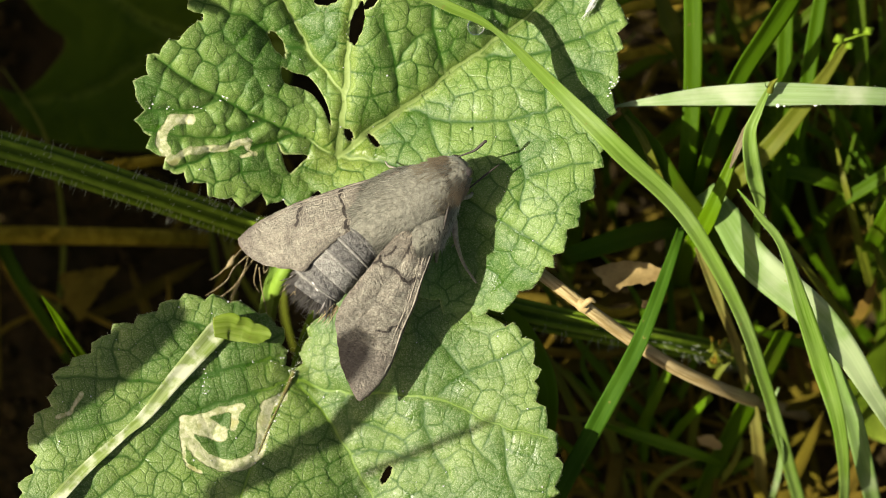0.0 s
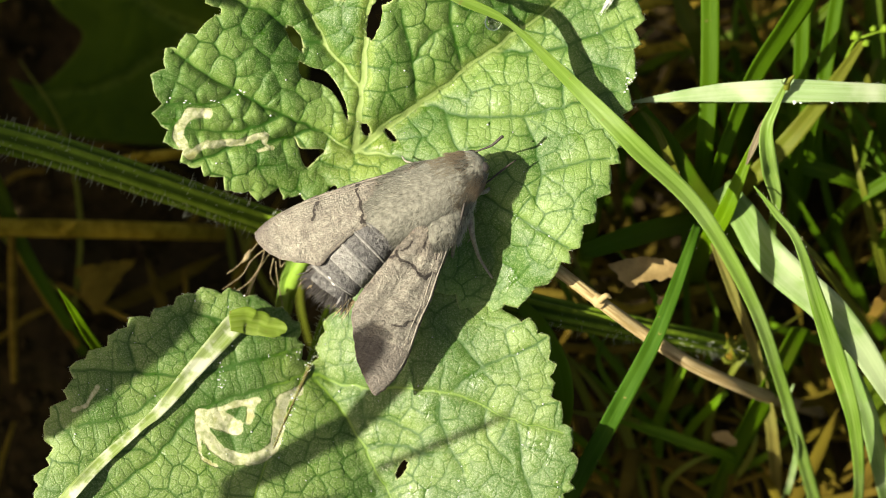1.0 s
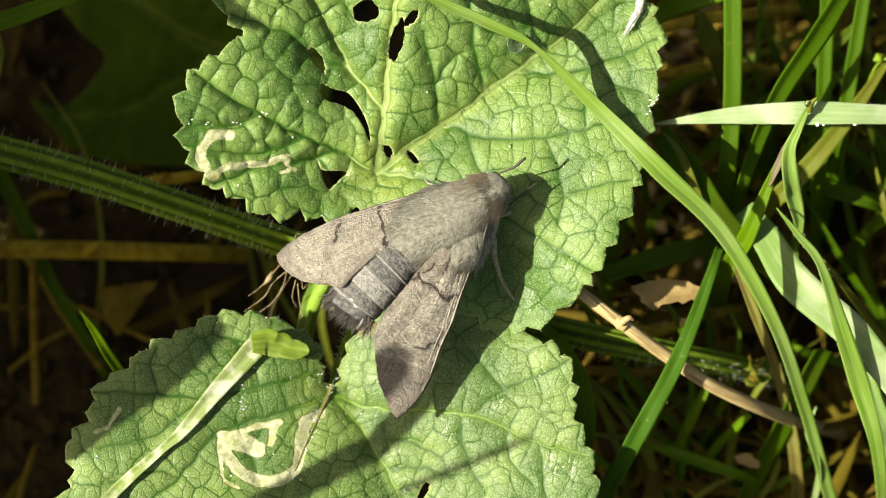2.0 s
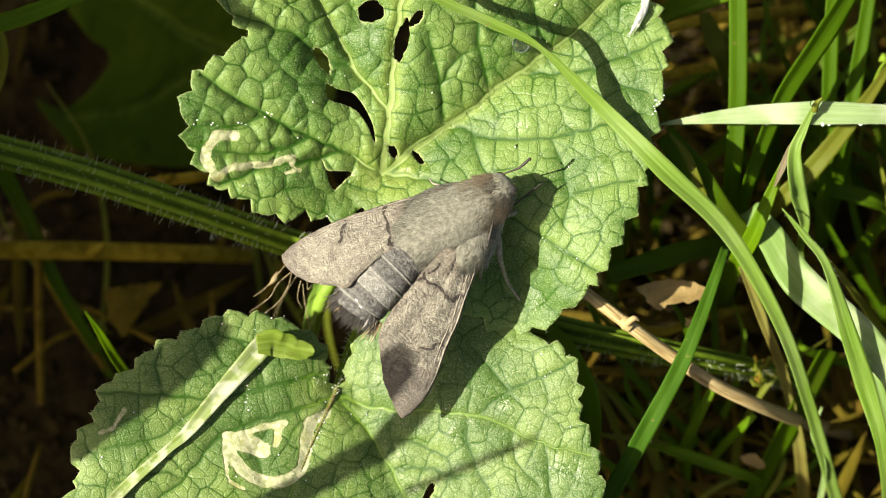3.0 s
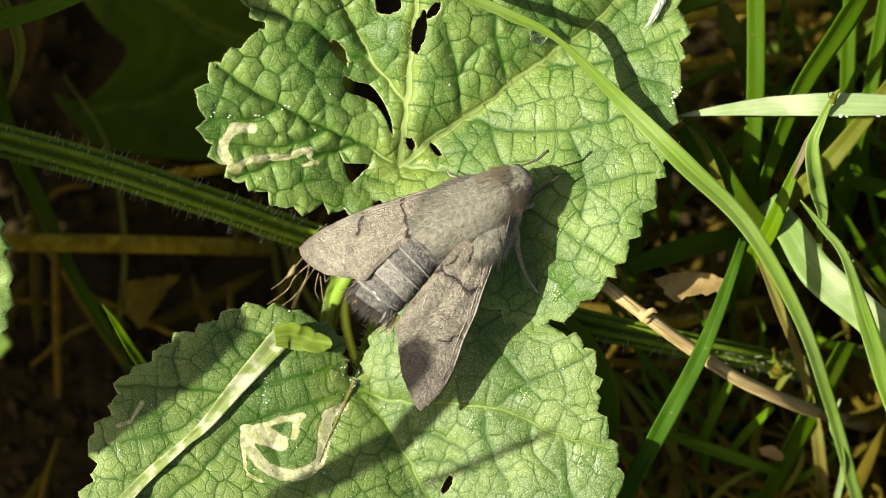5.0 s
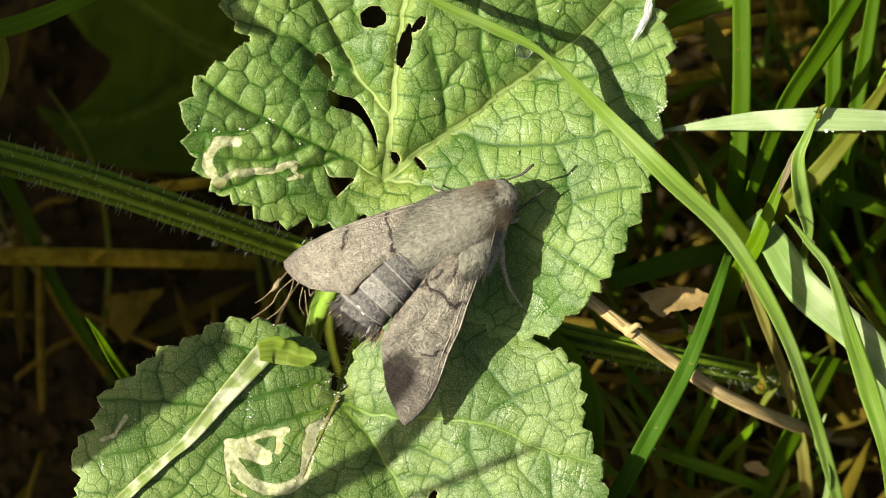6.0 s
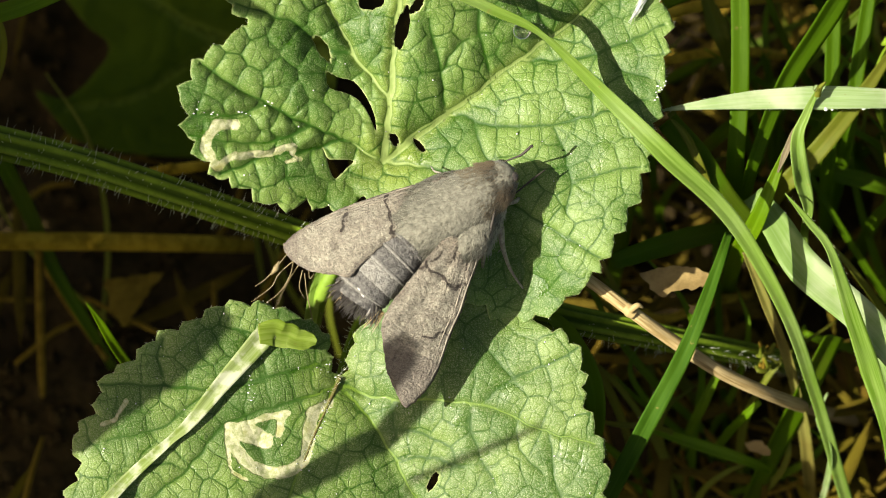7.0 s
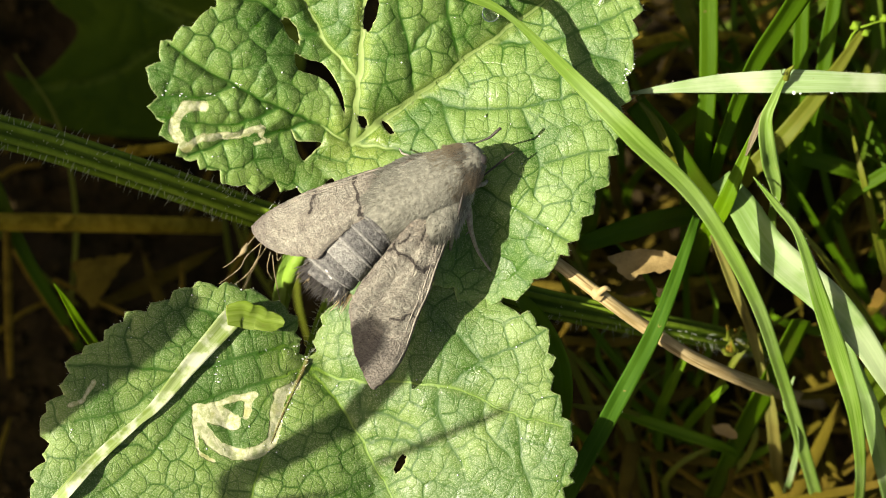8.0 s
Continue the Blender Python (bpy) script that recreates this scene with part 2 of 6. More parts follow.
def leaf_material(name, green, deep, pale, rough=0.54, glow=0.28, spec=0.32, rib=None, rim=(0.45, 0.50, 0.22), warm=(0.30, 0.38, 0.06), net=0.58):
    """A quilted leaf: net of veins from the mesh, finer net and stipple from textures, cream mines."""
    s = Nodes(name)
    base = s.mix(s.ramp(s.noise(150, 5), 0.36, 0.64), green, deep)
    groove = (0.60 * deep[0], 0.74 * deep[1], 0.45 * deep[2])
    uneven = s.noise(420, 3)
    grain = s.noise(7600, 3, 0.7)
    down = s.noise(3600, 3, 0.7, stretch=(1.0, 2.2, 1.0))
    tiny = s.voronoi(3000)
    base = s.mix(s.ramp(s.attr("warm"), 0.15, 1.0, 0, 0.52), base, warm)
    base = s.mix(s.ramp(grain, 0.44, 0.70, 0, 0.40), base, pale)
    base = s.mix(s.ramp(down, 0.58, 0.74, 0, 0.32), base, pale)
    base = s.mix(s.ramp(tiny, 0.0, 0.08, 0.22, 0), base, deep)
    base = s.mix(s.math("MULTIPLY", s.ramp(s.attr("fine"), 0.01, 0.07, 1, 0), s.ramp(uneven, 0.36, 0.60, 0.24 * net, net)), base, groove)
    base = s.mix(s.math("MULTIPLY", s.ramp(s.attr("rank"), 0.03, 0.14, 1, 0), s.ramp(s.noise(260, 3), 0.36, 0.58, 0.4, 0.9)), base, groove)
    # soft halo: crease shade beside the veinlets is put into the colour
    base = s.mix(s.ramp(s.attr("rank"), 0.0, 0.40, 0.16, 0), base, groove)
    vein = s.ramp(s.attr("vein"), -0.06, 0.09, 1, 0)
    # same painted crease shade along the larger veins
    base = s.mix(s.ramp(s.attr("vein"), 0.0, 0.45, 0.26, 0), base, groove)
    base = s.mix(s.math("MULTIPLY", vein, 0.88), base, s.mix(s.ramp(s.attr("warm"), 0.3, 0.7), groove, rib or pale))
    base = s.mix(s.ramp(s.attr("edge"), 0.0, 0.22, 0.6, 0), base, rim)
    mine_edge = s.math("ADD", s.attr("mine"), s.math("MULTIPLY", s.math("SUBTRACT", s.noise(1500, 4), 0.5), 0.4))
    mine = s.ramp(mine_edge, -0.06, 0.05, 1, 0)
    cream = s.mix(s.ramp(s.noise(1900, 5, 0.7), 0.40, 0.62), (0.60, 0.60, 0.38), (0.33, 0.37, 0.17))
    cream = s.mix(s.ramp(s.noise(380, 2), 0.56, 0.70, 0, 0.6), cream, (0.42, 0.40, 0.12))
    cream = s.mix(s.ramp(s.math("ABSOLUTE", s.math("ADD", mine_edge, 0.05)), 0.0, 0.06, 0.45, 0), cream, (0.23, 0.23, 0.06))
    color = s.mix(mine, base, cream)
    speck = s.ramp(s.noise(1700, 1), 0.76, 0.79)
    color = s.mix(s.math("MULTIPLY", speck, 0.3), color, (0.10, 0.07, 0.03))
    h = s.math("ADD", s.ramp(tiny, 0.0, 0.2, 0, 0.4), s.math("MULTIPLY", grain, 0.8))
    h = s.math("ADD", h, s.math("MULTIPLY", s.noise(1900, 3, 0.6), 0.7))
    h = s.math("ADD", h, s.ramp(s.attr("fine"), 0.0, 0.12, 0, 1.3 * net))
    h = s.math("ADD", h, s.ramp(s.attr("rank"), 0.0, 0.16, 0, 0.6))
    h = s.math("MULTIPLY", h, s.math("SUBTRACT", 1.0, s.math("MULTIPLY", mine, 0.7)))
    wet = s.math("ADD", rough, s.ramp(s.noise(330, 4), 0.32, 0.46, -0.22, 0.04))
    return s.done(color, wet, s.bump(h, 0.04, 0.75), spec, glow, s.mix(0.5, color, (0.22, 0.42, 0.02)))


def grass_material(name, green, second, pale=0.0, dry=0.0, rough=0.38, glow=0.35, bruise=0.14):
    """Parallel-veined grass, with yellowed stretches and a paler keel."""
    s = Nodes(name)
    cv = s.n("CombineXYZ")
    s.to(s.attr("cross"), cv.inputs[0])
    s.to(s.math("MULTIPLY", s.attr("along"), 0.02), cv.inputs[1])
    s.to(s.math("MULTIPLY", s.random(), 40.0), cv.inputs[2])
    lines = s.noise(5.5, 5, 0.65, vec=cv.outputs[0])
    cv2 = s.n("CombineXYZ")
    s.to(s.attr("cross"), cv2.inputs[0])
    s.to(s.attr("along"), cv2.inputs[1])
    s.to(s.math("MULTIPLY", s.random(), 40.0), cv2.inputs[2])
    patch = s.noise(0.16, 3, vec=cv2.outputs[0])
    color = s.mix(s.ramp(lines, 0.34, 0.66, 0.0, 0.85), green, second)
    color = s.mix(s.ramp(s.random(), 0.0, 1.0, 0.0, 0.35), color, second)
    keel = s.ramp(s.math("ABSOLUTE", s.attr("cross")), 0.03, 0.16, 0.14, 0)
    color = s.mix(keel, color, tuple(min(1, 1.7 * q + 0.02) for q in second))
    if pale:
        color = s.mix(s.ramp(s.noise(bruise, 4, vec=cv2.outputs[0]), 0.44, 0.64, 0.0, pale), color, (0.66, 0.68, 0.52))
    if dry:
        color = s.mix(s.ramp(patch, 0.42, 0.62, 0.0, dry), color, (0.105, 0.080, 0.016))
    spots = s.ramp(s.noise(1.3, 2, vec=cv2.outputs[0]), 0.70, 0.76)
    color = s.mix(s.math("MULTIPLY", spots, 0.5), color, (0.22, 0.15, 0.05))
    return s.done(color, rough, s.bump(lines, 0.04, 0.7), 0.14, glow, s.mix(0.5, color, (0.30, 0.42, 0.01)))


def plain_material(name, a, b, scale, rough=0.7, bump=0.1, spec=0.3, glow=0.0, islands=0.0, stretch=None, sheen=0.0, third=None):
    """Two tones of grain and a stain, with relief of the same grain."""
    s = Nodes(name)
    grain = s.noise(scale, 6, 0.65, stretch=stretch)
    color = s.mix(s.ramp(grain, 0.32, 0.68), a, b)
    if third:
        color = s.mix(s.ramp(s.noise(scale * 0.23, 3), 0.45, 0.7), color, third)
    if islands:
        isl = s.n("NewGeometry").outputs["Random Per Island"]
        color = s.mix(s.math("MULTIPLY", isl, islands), color, b)
        color = s.mix(s.math("MULTIPLY", s.random(), 0.3), color, a)
    return s.done(color, rough, s.bump(grain, bump, 0.9), spec, glow, color if glow else None, sheen)


def stalk_material(name, a, b, dark):
    """Dry stalk with streaks along it and dark flecks."""
    s = Nodes(name)
    cv = s.n("CombineXYZ")
    s.to(s.attr("cross"), cv.inputs[0])
    s.to(s.math("MULTIPLY", s.attr("along"), 0.06), cv.inputs[1])
    streak = s.noise(4.5, 4, vec=cv.outputs[0])
    color = s.mix(s.ramp(streak, 0.35, 0.65), a, b)
    color = s.mix(s.ramp(s.noise(2.2, 2, vec=cv.outputs[0]), 0.56, 0.68, 0, 0.8), color, dark)
    color = s.mix(s.ramp(s.noise(260, 3), 0.45, 0.65, 0, 0.55), color, b)
    return s.done(color, 0.6, s.bump(streak, 0.08, 0.8), 0.25, 0.05, color)


def stem_material():
    """Ribbed green stem: dark channels between lighter ribs."""
    s = Nodes("hairy_stem")
    grain = s.noise(900, 5, 0.6)
    color = s.mix(s.ramp(grain, 0.32, 0.68), (0.150, 0.240, 0.020), (0.102, 0.170, 0.012))
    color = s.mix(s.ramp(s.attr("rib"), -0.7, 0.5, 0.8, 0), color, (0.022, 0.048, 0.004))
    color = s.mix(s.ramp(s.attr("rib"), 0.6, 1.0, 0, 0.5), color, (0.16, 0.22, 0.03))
    return s.done(color, 0.6, s.bump(grain, 0.1, 0.8), 0.1, 0.1, color)


def wing_material():
    """Grey-brown scaled wing with dark wavy lines, streaks that fan out from the root and a browner outer field."""
    s = Nodes("wing_scales")
    fan, run = s.attr("fan"), s.attr("run")
    cv = s.n("CombineXYZ")
    s.to(s.math("MULTIPLY", fan, 2.0), cv.inputs[0])
    s.to(s.math("MULTIPLY", run, 0.16), cv.inputs[1])
    streak = s.noise(1.0, 4, 0.6, vec=cv.outputs[0])
    cw = s.n("CombineXYZ")
    s.to(s.math("MULTIPLY", fan, 0.55), cw.inputs[0])
    s.to(s.math("MULTIPLY", run, 1.7), cw.inputs[1])
    wrinkle = s.noise(1.0, 5, 0.65, vec=cw.outputs[0])
    mott = s.noise(1500, 6, 0.74, curl=2.6)
    scale = s.noise(5200, 4, 0.75)
    color = s.mix(s.ramp(mott, 0.34, 0.66), (0.532, 0.494, 0.390), (0.262, 0.241, 0.190))
    color = s.mix(s.ramp(wrinkle, 0.42, 0.64, 0.0, 0.35), color, (0.150, 0.125, 0.098))
    color = s.mix(s.ramp(s.noise(700, 5, 0.7), 0.46, 0.62, 0.0, 0.45), color, (0.160, 0.140, 0.114))
    color = s.mix(s.ramp(streak, 0.52, 0.68, 0.0, 0.5), color, (0.135, 0.115, 0.095))
    outer = s.ramp(s.math("ADD", s.attr("outer"), s.math("MULTIPLY", s.math("SUBTRACT", wrinkle, 0.5), 2.0)), -0.6, 1.0)
    color = s.mix(s.math("MULTIPLY", outer, 0.6), color, (0.175, 0.145, 0.124))
    rim = s.ramp(s.attr("rim"), 0.0, 0.40, 0.5, 0)
    color = s.mix(rim, color, (0.15, 0.105, 0.08))
    color = s.mix(s.ramp(s.attr("base"), -0.1, 0.7, 0.0, 0.6), color, s.mix(s.ramp(wrinkle, 0.42, 0.6), (0.230, 0.180, 0.125), (0.105, 0.090, 0.072)))
    color = s.mix(s.ramp(scale, 0.54, 0.70, 0, 0.35), color, (0.48, 0.43, 0.34))
    flecks = s.noise(3300, 4, 0.75, stretch=(1.0, 2.6, 1.0))
    color = s.mix(s.ramp(flecks, 0.36, 0.48, 0.45, 0), color, (0.070, 0.058, 0.048))
    color = s.mix(s.ramp(s.attr("mark"), -0.1, 0.12, 0.8, 0), color, (0.52, 0.46, 0.36))
    wob = s.math("ADD", s.attr("line"), s.math("MULTIPLY", s.math("SUBTRACT", s.noise(1900, 4, 0.7), 0.5), 0.38))
    color = s.mix(s.ramp(wob, 0.0, 0.07, 0.95, 0), color, (0.018, 0.014, 0.012))
    color = s.mix(s.ramp(wob, 0.0, 0.40, 0.28, 0), color, (0.10, 0.078, 0.062))
    h = s.math("ADD", s.math("MULTIPLY", mott, 1.3), s.math("MULTIPLY", scale, 0.35))
    h = s.math("ADD", h, s.math("MULTIPLY", wrinkle, 0.7))
    h = s.math("ADD", h, s.math("MULTIPLY", streak, 0.8))
    h = s.math("ADD", h, s.math("MULTIPLY", s.noise(560, 5, 0.7, curl=1.5), 2.2))
    return s.done(color, 0.66, s.bump(h, 0.36, 1.0), 0.22, 0.0, None, 0.1)


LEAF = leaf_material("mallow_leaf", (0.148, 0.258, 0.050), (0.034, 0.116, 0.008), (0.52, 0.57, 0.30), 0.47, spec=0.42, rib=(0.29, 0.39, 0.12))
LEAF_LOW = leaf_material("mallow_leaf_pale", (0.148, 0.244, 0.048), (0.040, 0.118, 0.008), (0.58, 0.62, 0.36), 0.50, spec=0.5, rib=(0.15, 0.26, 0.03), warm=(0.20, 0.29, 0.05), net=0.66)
# leaf green darkened: part of the shade near the soil is in this colour
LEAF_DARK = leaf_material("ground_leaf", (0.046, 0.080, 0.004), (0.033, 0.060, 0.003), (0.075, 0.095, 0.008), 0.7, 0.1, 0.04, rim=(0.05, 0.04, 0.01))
STEM = stem_material()
MIDRIB_GREEN = plain_material("midrib", (0.11, 0.13, 0.026), (0.10, 0.075, 0.025), 1200, 0.6, 0.1, 0.3, 0.1)
STALK = plain_material("leaf_stalk", (0.22, 0.36, 0.05), (0.16, 0.28, 0.03), 500, 0.45, 0.05, 0.4, 0.2)
HAIR = plain_material("plant_hair", (0.60, 0.62, 0.50), (0.45, 0.50, 0.36), 800, 0.5, 0.01, 0.4, 0.3)
GRASS = grass_material("grass_fresh", (0.090, 0.190, 0.016), (0.185, 0.295, 0.060), 0.05)
GRASS_MID = grass_material("grass_mid", (0.062, 0.145, 0.002), (0.095, 0.190, 0.004), 0.0, 0.1, 0.55)
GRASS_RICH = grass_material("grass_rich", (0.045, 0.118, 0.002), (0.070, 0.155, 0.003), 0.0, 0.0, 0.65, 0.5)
GRASS_PALE = grass_material("grass_pale", (0.145, 0.265, 0.058), (0.225, 0.335, 0.115), 0.28, 0.0, 0.34)
GRASS_DEWY = grass_material("grass_dewy", (0.20, 0.325, 0.105), (0.31, 0.415, 0.215), 0.45, 0.0, 0.34)
# darker copy of the grass: shade on the rear blades is put into the colour
GRASS_SHADED = grass_material("grass_shaded", (0.046, 0.116, 0.002), (0.072, 0.150, 0.003), 0.0, 0.25, 0.6, 0.5)
GRASS_BRUISED = grass_material("grass_bruised", (0.185, 0.270, 0.060), (0.315, 0.385, 0.170), 0.75, 0.0, 0.36, bruise=0.55)
GRASS_LIME = grass_material("grass_lime", (0.140, 0.235, 0.022), (0.250, 0.335, 0.070), 0.25, 0.45, 0.45, 0.4)
GRASS_DRY = grass_material("grass_yellowed", (0.090, 0.125, 0.008), (0.120, 0.130, 0.014), 0.0, 0.25, 0.55, 0.25)
GRASS_SHEATH = grass_material("grass_sheath", (0.125, 0.105, 0.070), (0.185, 0.160, 0.105), 0.0, 0.4, 0.6, 0.2)
# green of one blade, darkened: its dappled shade is put into the colour
GRASS_DIMMED = grass_material("grass_dimmed", (0.017, 0.062, 0.001), (0.030, 0.080, 0.002), 0.0, 0.0, 0.75, 0.08)
GRASS_WITHERED = grass_material("grass_withered", (0.115, 0.118, 0.022), (0.165, 0.155, 0.040), 0.0, 0.7, 0.6, 0.2)
STRAW = plain_material("straw", (0.23, 0.158, 0.022), (0.085, 0.055, 0.007), 700, 0.7, 0.12, 0.04, 0.1, 0.5, third=(0.18, 0.12, 0.016))
STRAW_YELLOW = plain_material("yellow_straw", (0.40, 0.285, 0.030), (0.20, 0.135, 0.012), 500, 0.75, 0.05, 0.04, 0.1)
STALK_DRY = stalk_material("dry_stalk", (0.46, 0.36, 0.18), (0.28, 0.20, 0.08), (0.15, 0.10, 0.035))
LITTER = plain_material("dry_leaf", (0.145, 0.088, 0.020), (0.070, 0.042, 0.008), 420, 0.85, 0.25, 0.03, 0.12, 0.4, third=(0.13, 0.09, 0.012))
LITTER_PALE = plain_material("pale_dry_leaf", (0.35, 0.25, 0.10), (0.17, 0.115, 0.040), 300, 0.7, 0.35, 0.25, 0.15, 0.2)
DEAD = plain_material("dead_grass", (0.150, 0.108, 0.018), (0.068, 0.047, 0.007), 500, 0.85, 0.15, 0.03, 0.2, 0.7, third=(0.10, 0.085, 0.008))
SOIL = plain_material("soil", (0.048, 0.034, 0.013), (0.021, 0.015, 0.006), 600, 0.95, 0.8, 0.02, third=(0.035, 0.025, 0.012))
WING = wing_material()
WING_VEIN = plain_material("wing_vein", (0.25, 0.225, 0.18), (0.105, 0.092, 0.075), 1500, 0.7, 0.08, 0.25)
FUR_BODY = plain_material("moth_body", (0.20, 0.196, 0.154), (0.110, 0.107, 0.085), 2200, 0.8, 0.15, 0.15, sheen=0.2)
FUR = plain_material("moth_fur", (0.232, 0.238, 0.192), (0.140, 0.142, 0.116), 1400, 0.8, 0.02, 0.12, 0.0, 0.7, sheen=0.1, third=(0.17, 0.165, 0.135))
FUR_GREY = plain_material("moth_fur_grey", (0.300, 0.292, 0.240), (0.112, 0.106, 0.086), 1400, 0.8, 0.02, 0.12, 0.0, 0.8)
FUR_TAN = plain_material("moth_fur_tan", (0.26, 0.215, 0.145), (0.15, 0.125, 0.085), 1400, 0.75, 0.02, 0.2, 0.0, 0.8)
FUR_RUST = plain_material("moth_fur_rust", (0.27, 0.215, 0.145), (0.14, 0.112, 0.078), 1400, 0.75, 0.02, 0.15, 0.0, 0.8)
FUR_DARK = plain_material("moth_fur_dark", (0.085, 0.075, 0.056), (0.050, 0.044, 0.034), 1400, 0.8, 0.02, 0.1, 0.0, 0.5)
FUR_PALE = plain_material("moth_fur_pale", (0.46, 0.45, 0.37), (0.28, 0.27, 0.22), 1400, 0.75, 0.02, 0.2, 0.0, 0.6)
ABDOMEN = plain_material("abdomen_scales", (0.165, 0.160, 0.148), (0.070, 0.068, 0.064), 2000, 0.8, 0.45, 0.15, sheen=0.2)
ABDOMEN_BAND = plain_material("abdomen_band", (0.29, 0.285, 0.255), (0.16, 0.155, 0.14), 2000, 0.8, 0.45, 0.15, sheen=0.2)
FRINGE = plain_material("segment_fringe", (0.235, 0.228, 0.205), (0.11, 0.108, 0.098), 2600, 0.75, 0.02, 0.2)
TUFT_DARK = plain_material("tail_dark", (0.060, 0.056, 0.055), (0.125, 0.115, 0.105), 1500, 0.7, 0.02, 0.25, 0, 0.7)
TUFT_CREAM = plain_material("tail_cream", (0.62, 0.52, 0.32), (0.50, 0.36, 0.18), 1500, 0.7, 0.02, 0.25, 0, 0.5)
TUFT_WHITE = plain_material("tail_white", (0.72, 0.70, 0.66), (0.55, 0.52, 0.48), 1500, 0.7, 0.02, 0.25)
ANTENNA = plain_material("antenna", (0.030, 0.025, 0.020), (0.050, 0.042, 0.034), 2500, 0.6, 0.05, 0.3)
LEG = plain_material("leg_scales", (0.29, 0.27, 0.225), (0.15, 0.135, 0.11), 2500, 0.7, 0.08, 0.25)
EYE = plain_material("moth_eye", (0.030, 0.026, 0.024), (0.060, 0.052, 0.046), 4000, 0.25, 0.02, 0.5)
ROOT = plain_material("rootlet", (0.29, 0.235, 0.13), (0.17, 0.13, 0.065), 1500, 0.7, 0.05, 0.3)
FLUFF = plain_material("white_fluff", (0.86, 0.86, 0.84), (0.74, 0.75, 0.74), 1500, 0.6, 0.05, 0.4, 0.2)


def water_material():
    s = Nodes("water")
    s.b.inputs["Transmission Weight"].default_value = 1.0
    s.b.inputs["IOR"].default_value = 1.33
    return s.done((0.97, 0.99, 0.98), 0.02, None, 0.5)


WATER = water_material()


def dew_material():
    s = Nodes("dew")
    s.b.inputs["Transmission Weight"].default_value = 0.45
    s.b.inputs["IOR"].default_value = 1.33
    # whitish base puts the sun's glints on the beads into their colour
    return s.done((0.90, 0.92, 0.88), 0.12, None, 0.8)


DEW = dew_material()


# ---- ground ----
def ground():
    near = np.arange(-0.11, 0.1101, 0.0011)
    far = 0.11 * np.geomspace(1.02, 360, 60)
    X = np.concatenate((-far[::-1], near, far))
    Y = X
    gx, gy = np.meshgrid(X, Y)
    V = []
    for x, y in zip(gx.ravel(), gy.ravel()):
        z = 0.0
        if abs(x) < 0.4 and abs(y) < 0.4:
            p = Vector((x, y, 0))
            z = 0.0045 * noise.noise(p * 40) + 0.0030 * noise.noise(p * 110) + 0.0014 * abs(noise.noise(p * 320)) - 0.002
        V.append((x, y, z))
    n = len(X)
    F = [(j * n + i, j * n + i + 1, (j + 1) * n + i + 1, (j + 1) * n + i) for j in range(n - 1) for i in range(n - 1)]
    return tagged(new("ground", mesh_of("ground", V, F, SOIL)), "dark damp crumbly garden soil", "ground", kind="structure")


ground()


def crumbs(count, seed):
    """Loose soil crumbs, one mesh."""
    rng = random.Random(seed)
    V, F = [], []
    ico = bmesh.new()
    bmesh.ops.create_icosphere(ico, subdivisions=1, radius=1)
    IV = [v.co.copy() for v in ico.verts]
    IF = [[v.index for v in f.verts] for f in ico.faces]
    ico.free()
    for _ in range(count):
        c = Vector((rng.uniform(-0.06, 0.065), rng.uniform(-0.04, 0.045), 0))
        r = rng.choice((0.3, 0.4, 0.5, 0.7, 1.0)) / 1000 * rng.uniform(0.7, 1.2)
        z = 0.0045 * noise.noise(c * 40) + 0.0030 * noise.noise(c * 110) - 0.0015
        o = len(V)
        k = rng.random() * 50
        for v in IV:
            V.append(c + Vector((0, 0, z)) + v * r * (1 + 0.5 * noise.noise(v * 1.3 + Vector((k, k, k)))))
        F += [[o + i for i in f] for f in IF]
    return tagged(new("soil_crumbs", mesh_of("soil_crumbs", V, F, SOIL, False)), "loose dark crumbs lying on the soil", "soil", kind="stuff")


crumbs(2200, 4)


# ---- the leafy plant on which the moth sits ----
def serrate(points, n, tooth, height, seed, lean=0.35):
    """A closed smooth outline with rounded, slightly hooked teeth."""
    base, length = even(curve(points, 400, True), n, True)
    area = 0.5 * np.sum(base[:, 0] * np.roll(base[:, 1], -1) - np.roll(base[:, 0], -1) * base[:, 1])
    tan = np.roll(base, -2, 0) - np.roll(base, 2, 0)
    tan /= np.linalg.norm(tan, axis=1)[:, None]
    nor = np.stack((tan[:, 1], -tan[:, 0]), 1) * (1 if area > 0 else -1)
    rng = np.random.RandomState(seed)
    count = max(6, int(length / tooth))
    cuts = np.sort((np.arange(count) + rng.uniform(-0.28, 0.28, count)) / count) * length
    s = np.arange(n) / n * length
    k = np.searchsorted(cuts, s) % count
    a, b = cuts[k - 1], cuts[k]
    wide = np.where(b > a, b - a, b - a + length)
    f = np.mod(s - a, length) / wide
    f = np.clip(f, 0, 1)
    size = rng.uniform(0.6, 1.35, count)[k]
    arch = np.sin(np.pi * f ** (1 + lean)) ** 0.55 + 0.35 * np.exp(-((f - 0.72) / 0.10) ** 2)
    return base + nor * (height * size * (arch - 0.55))[:, None]


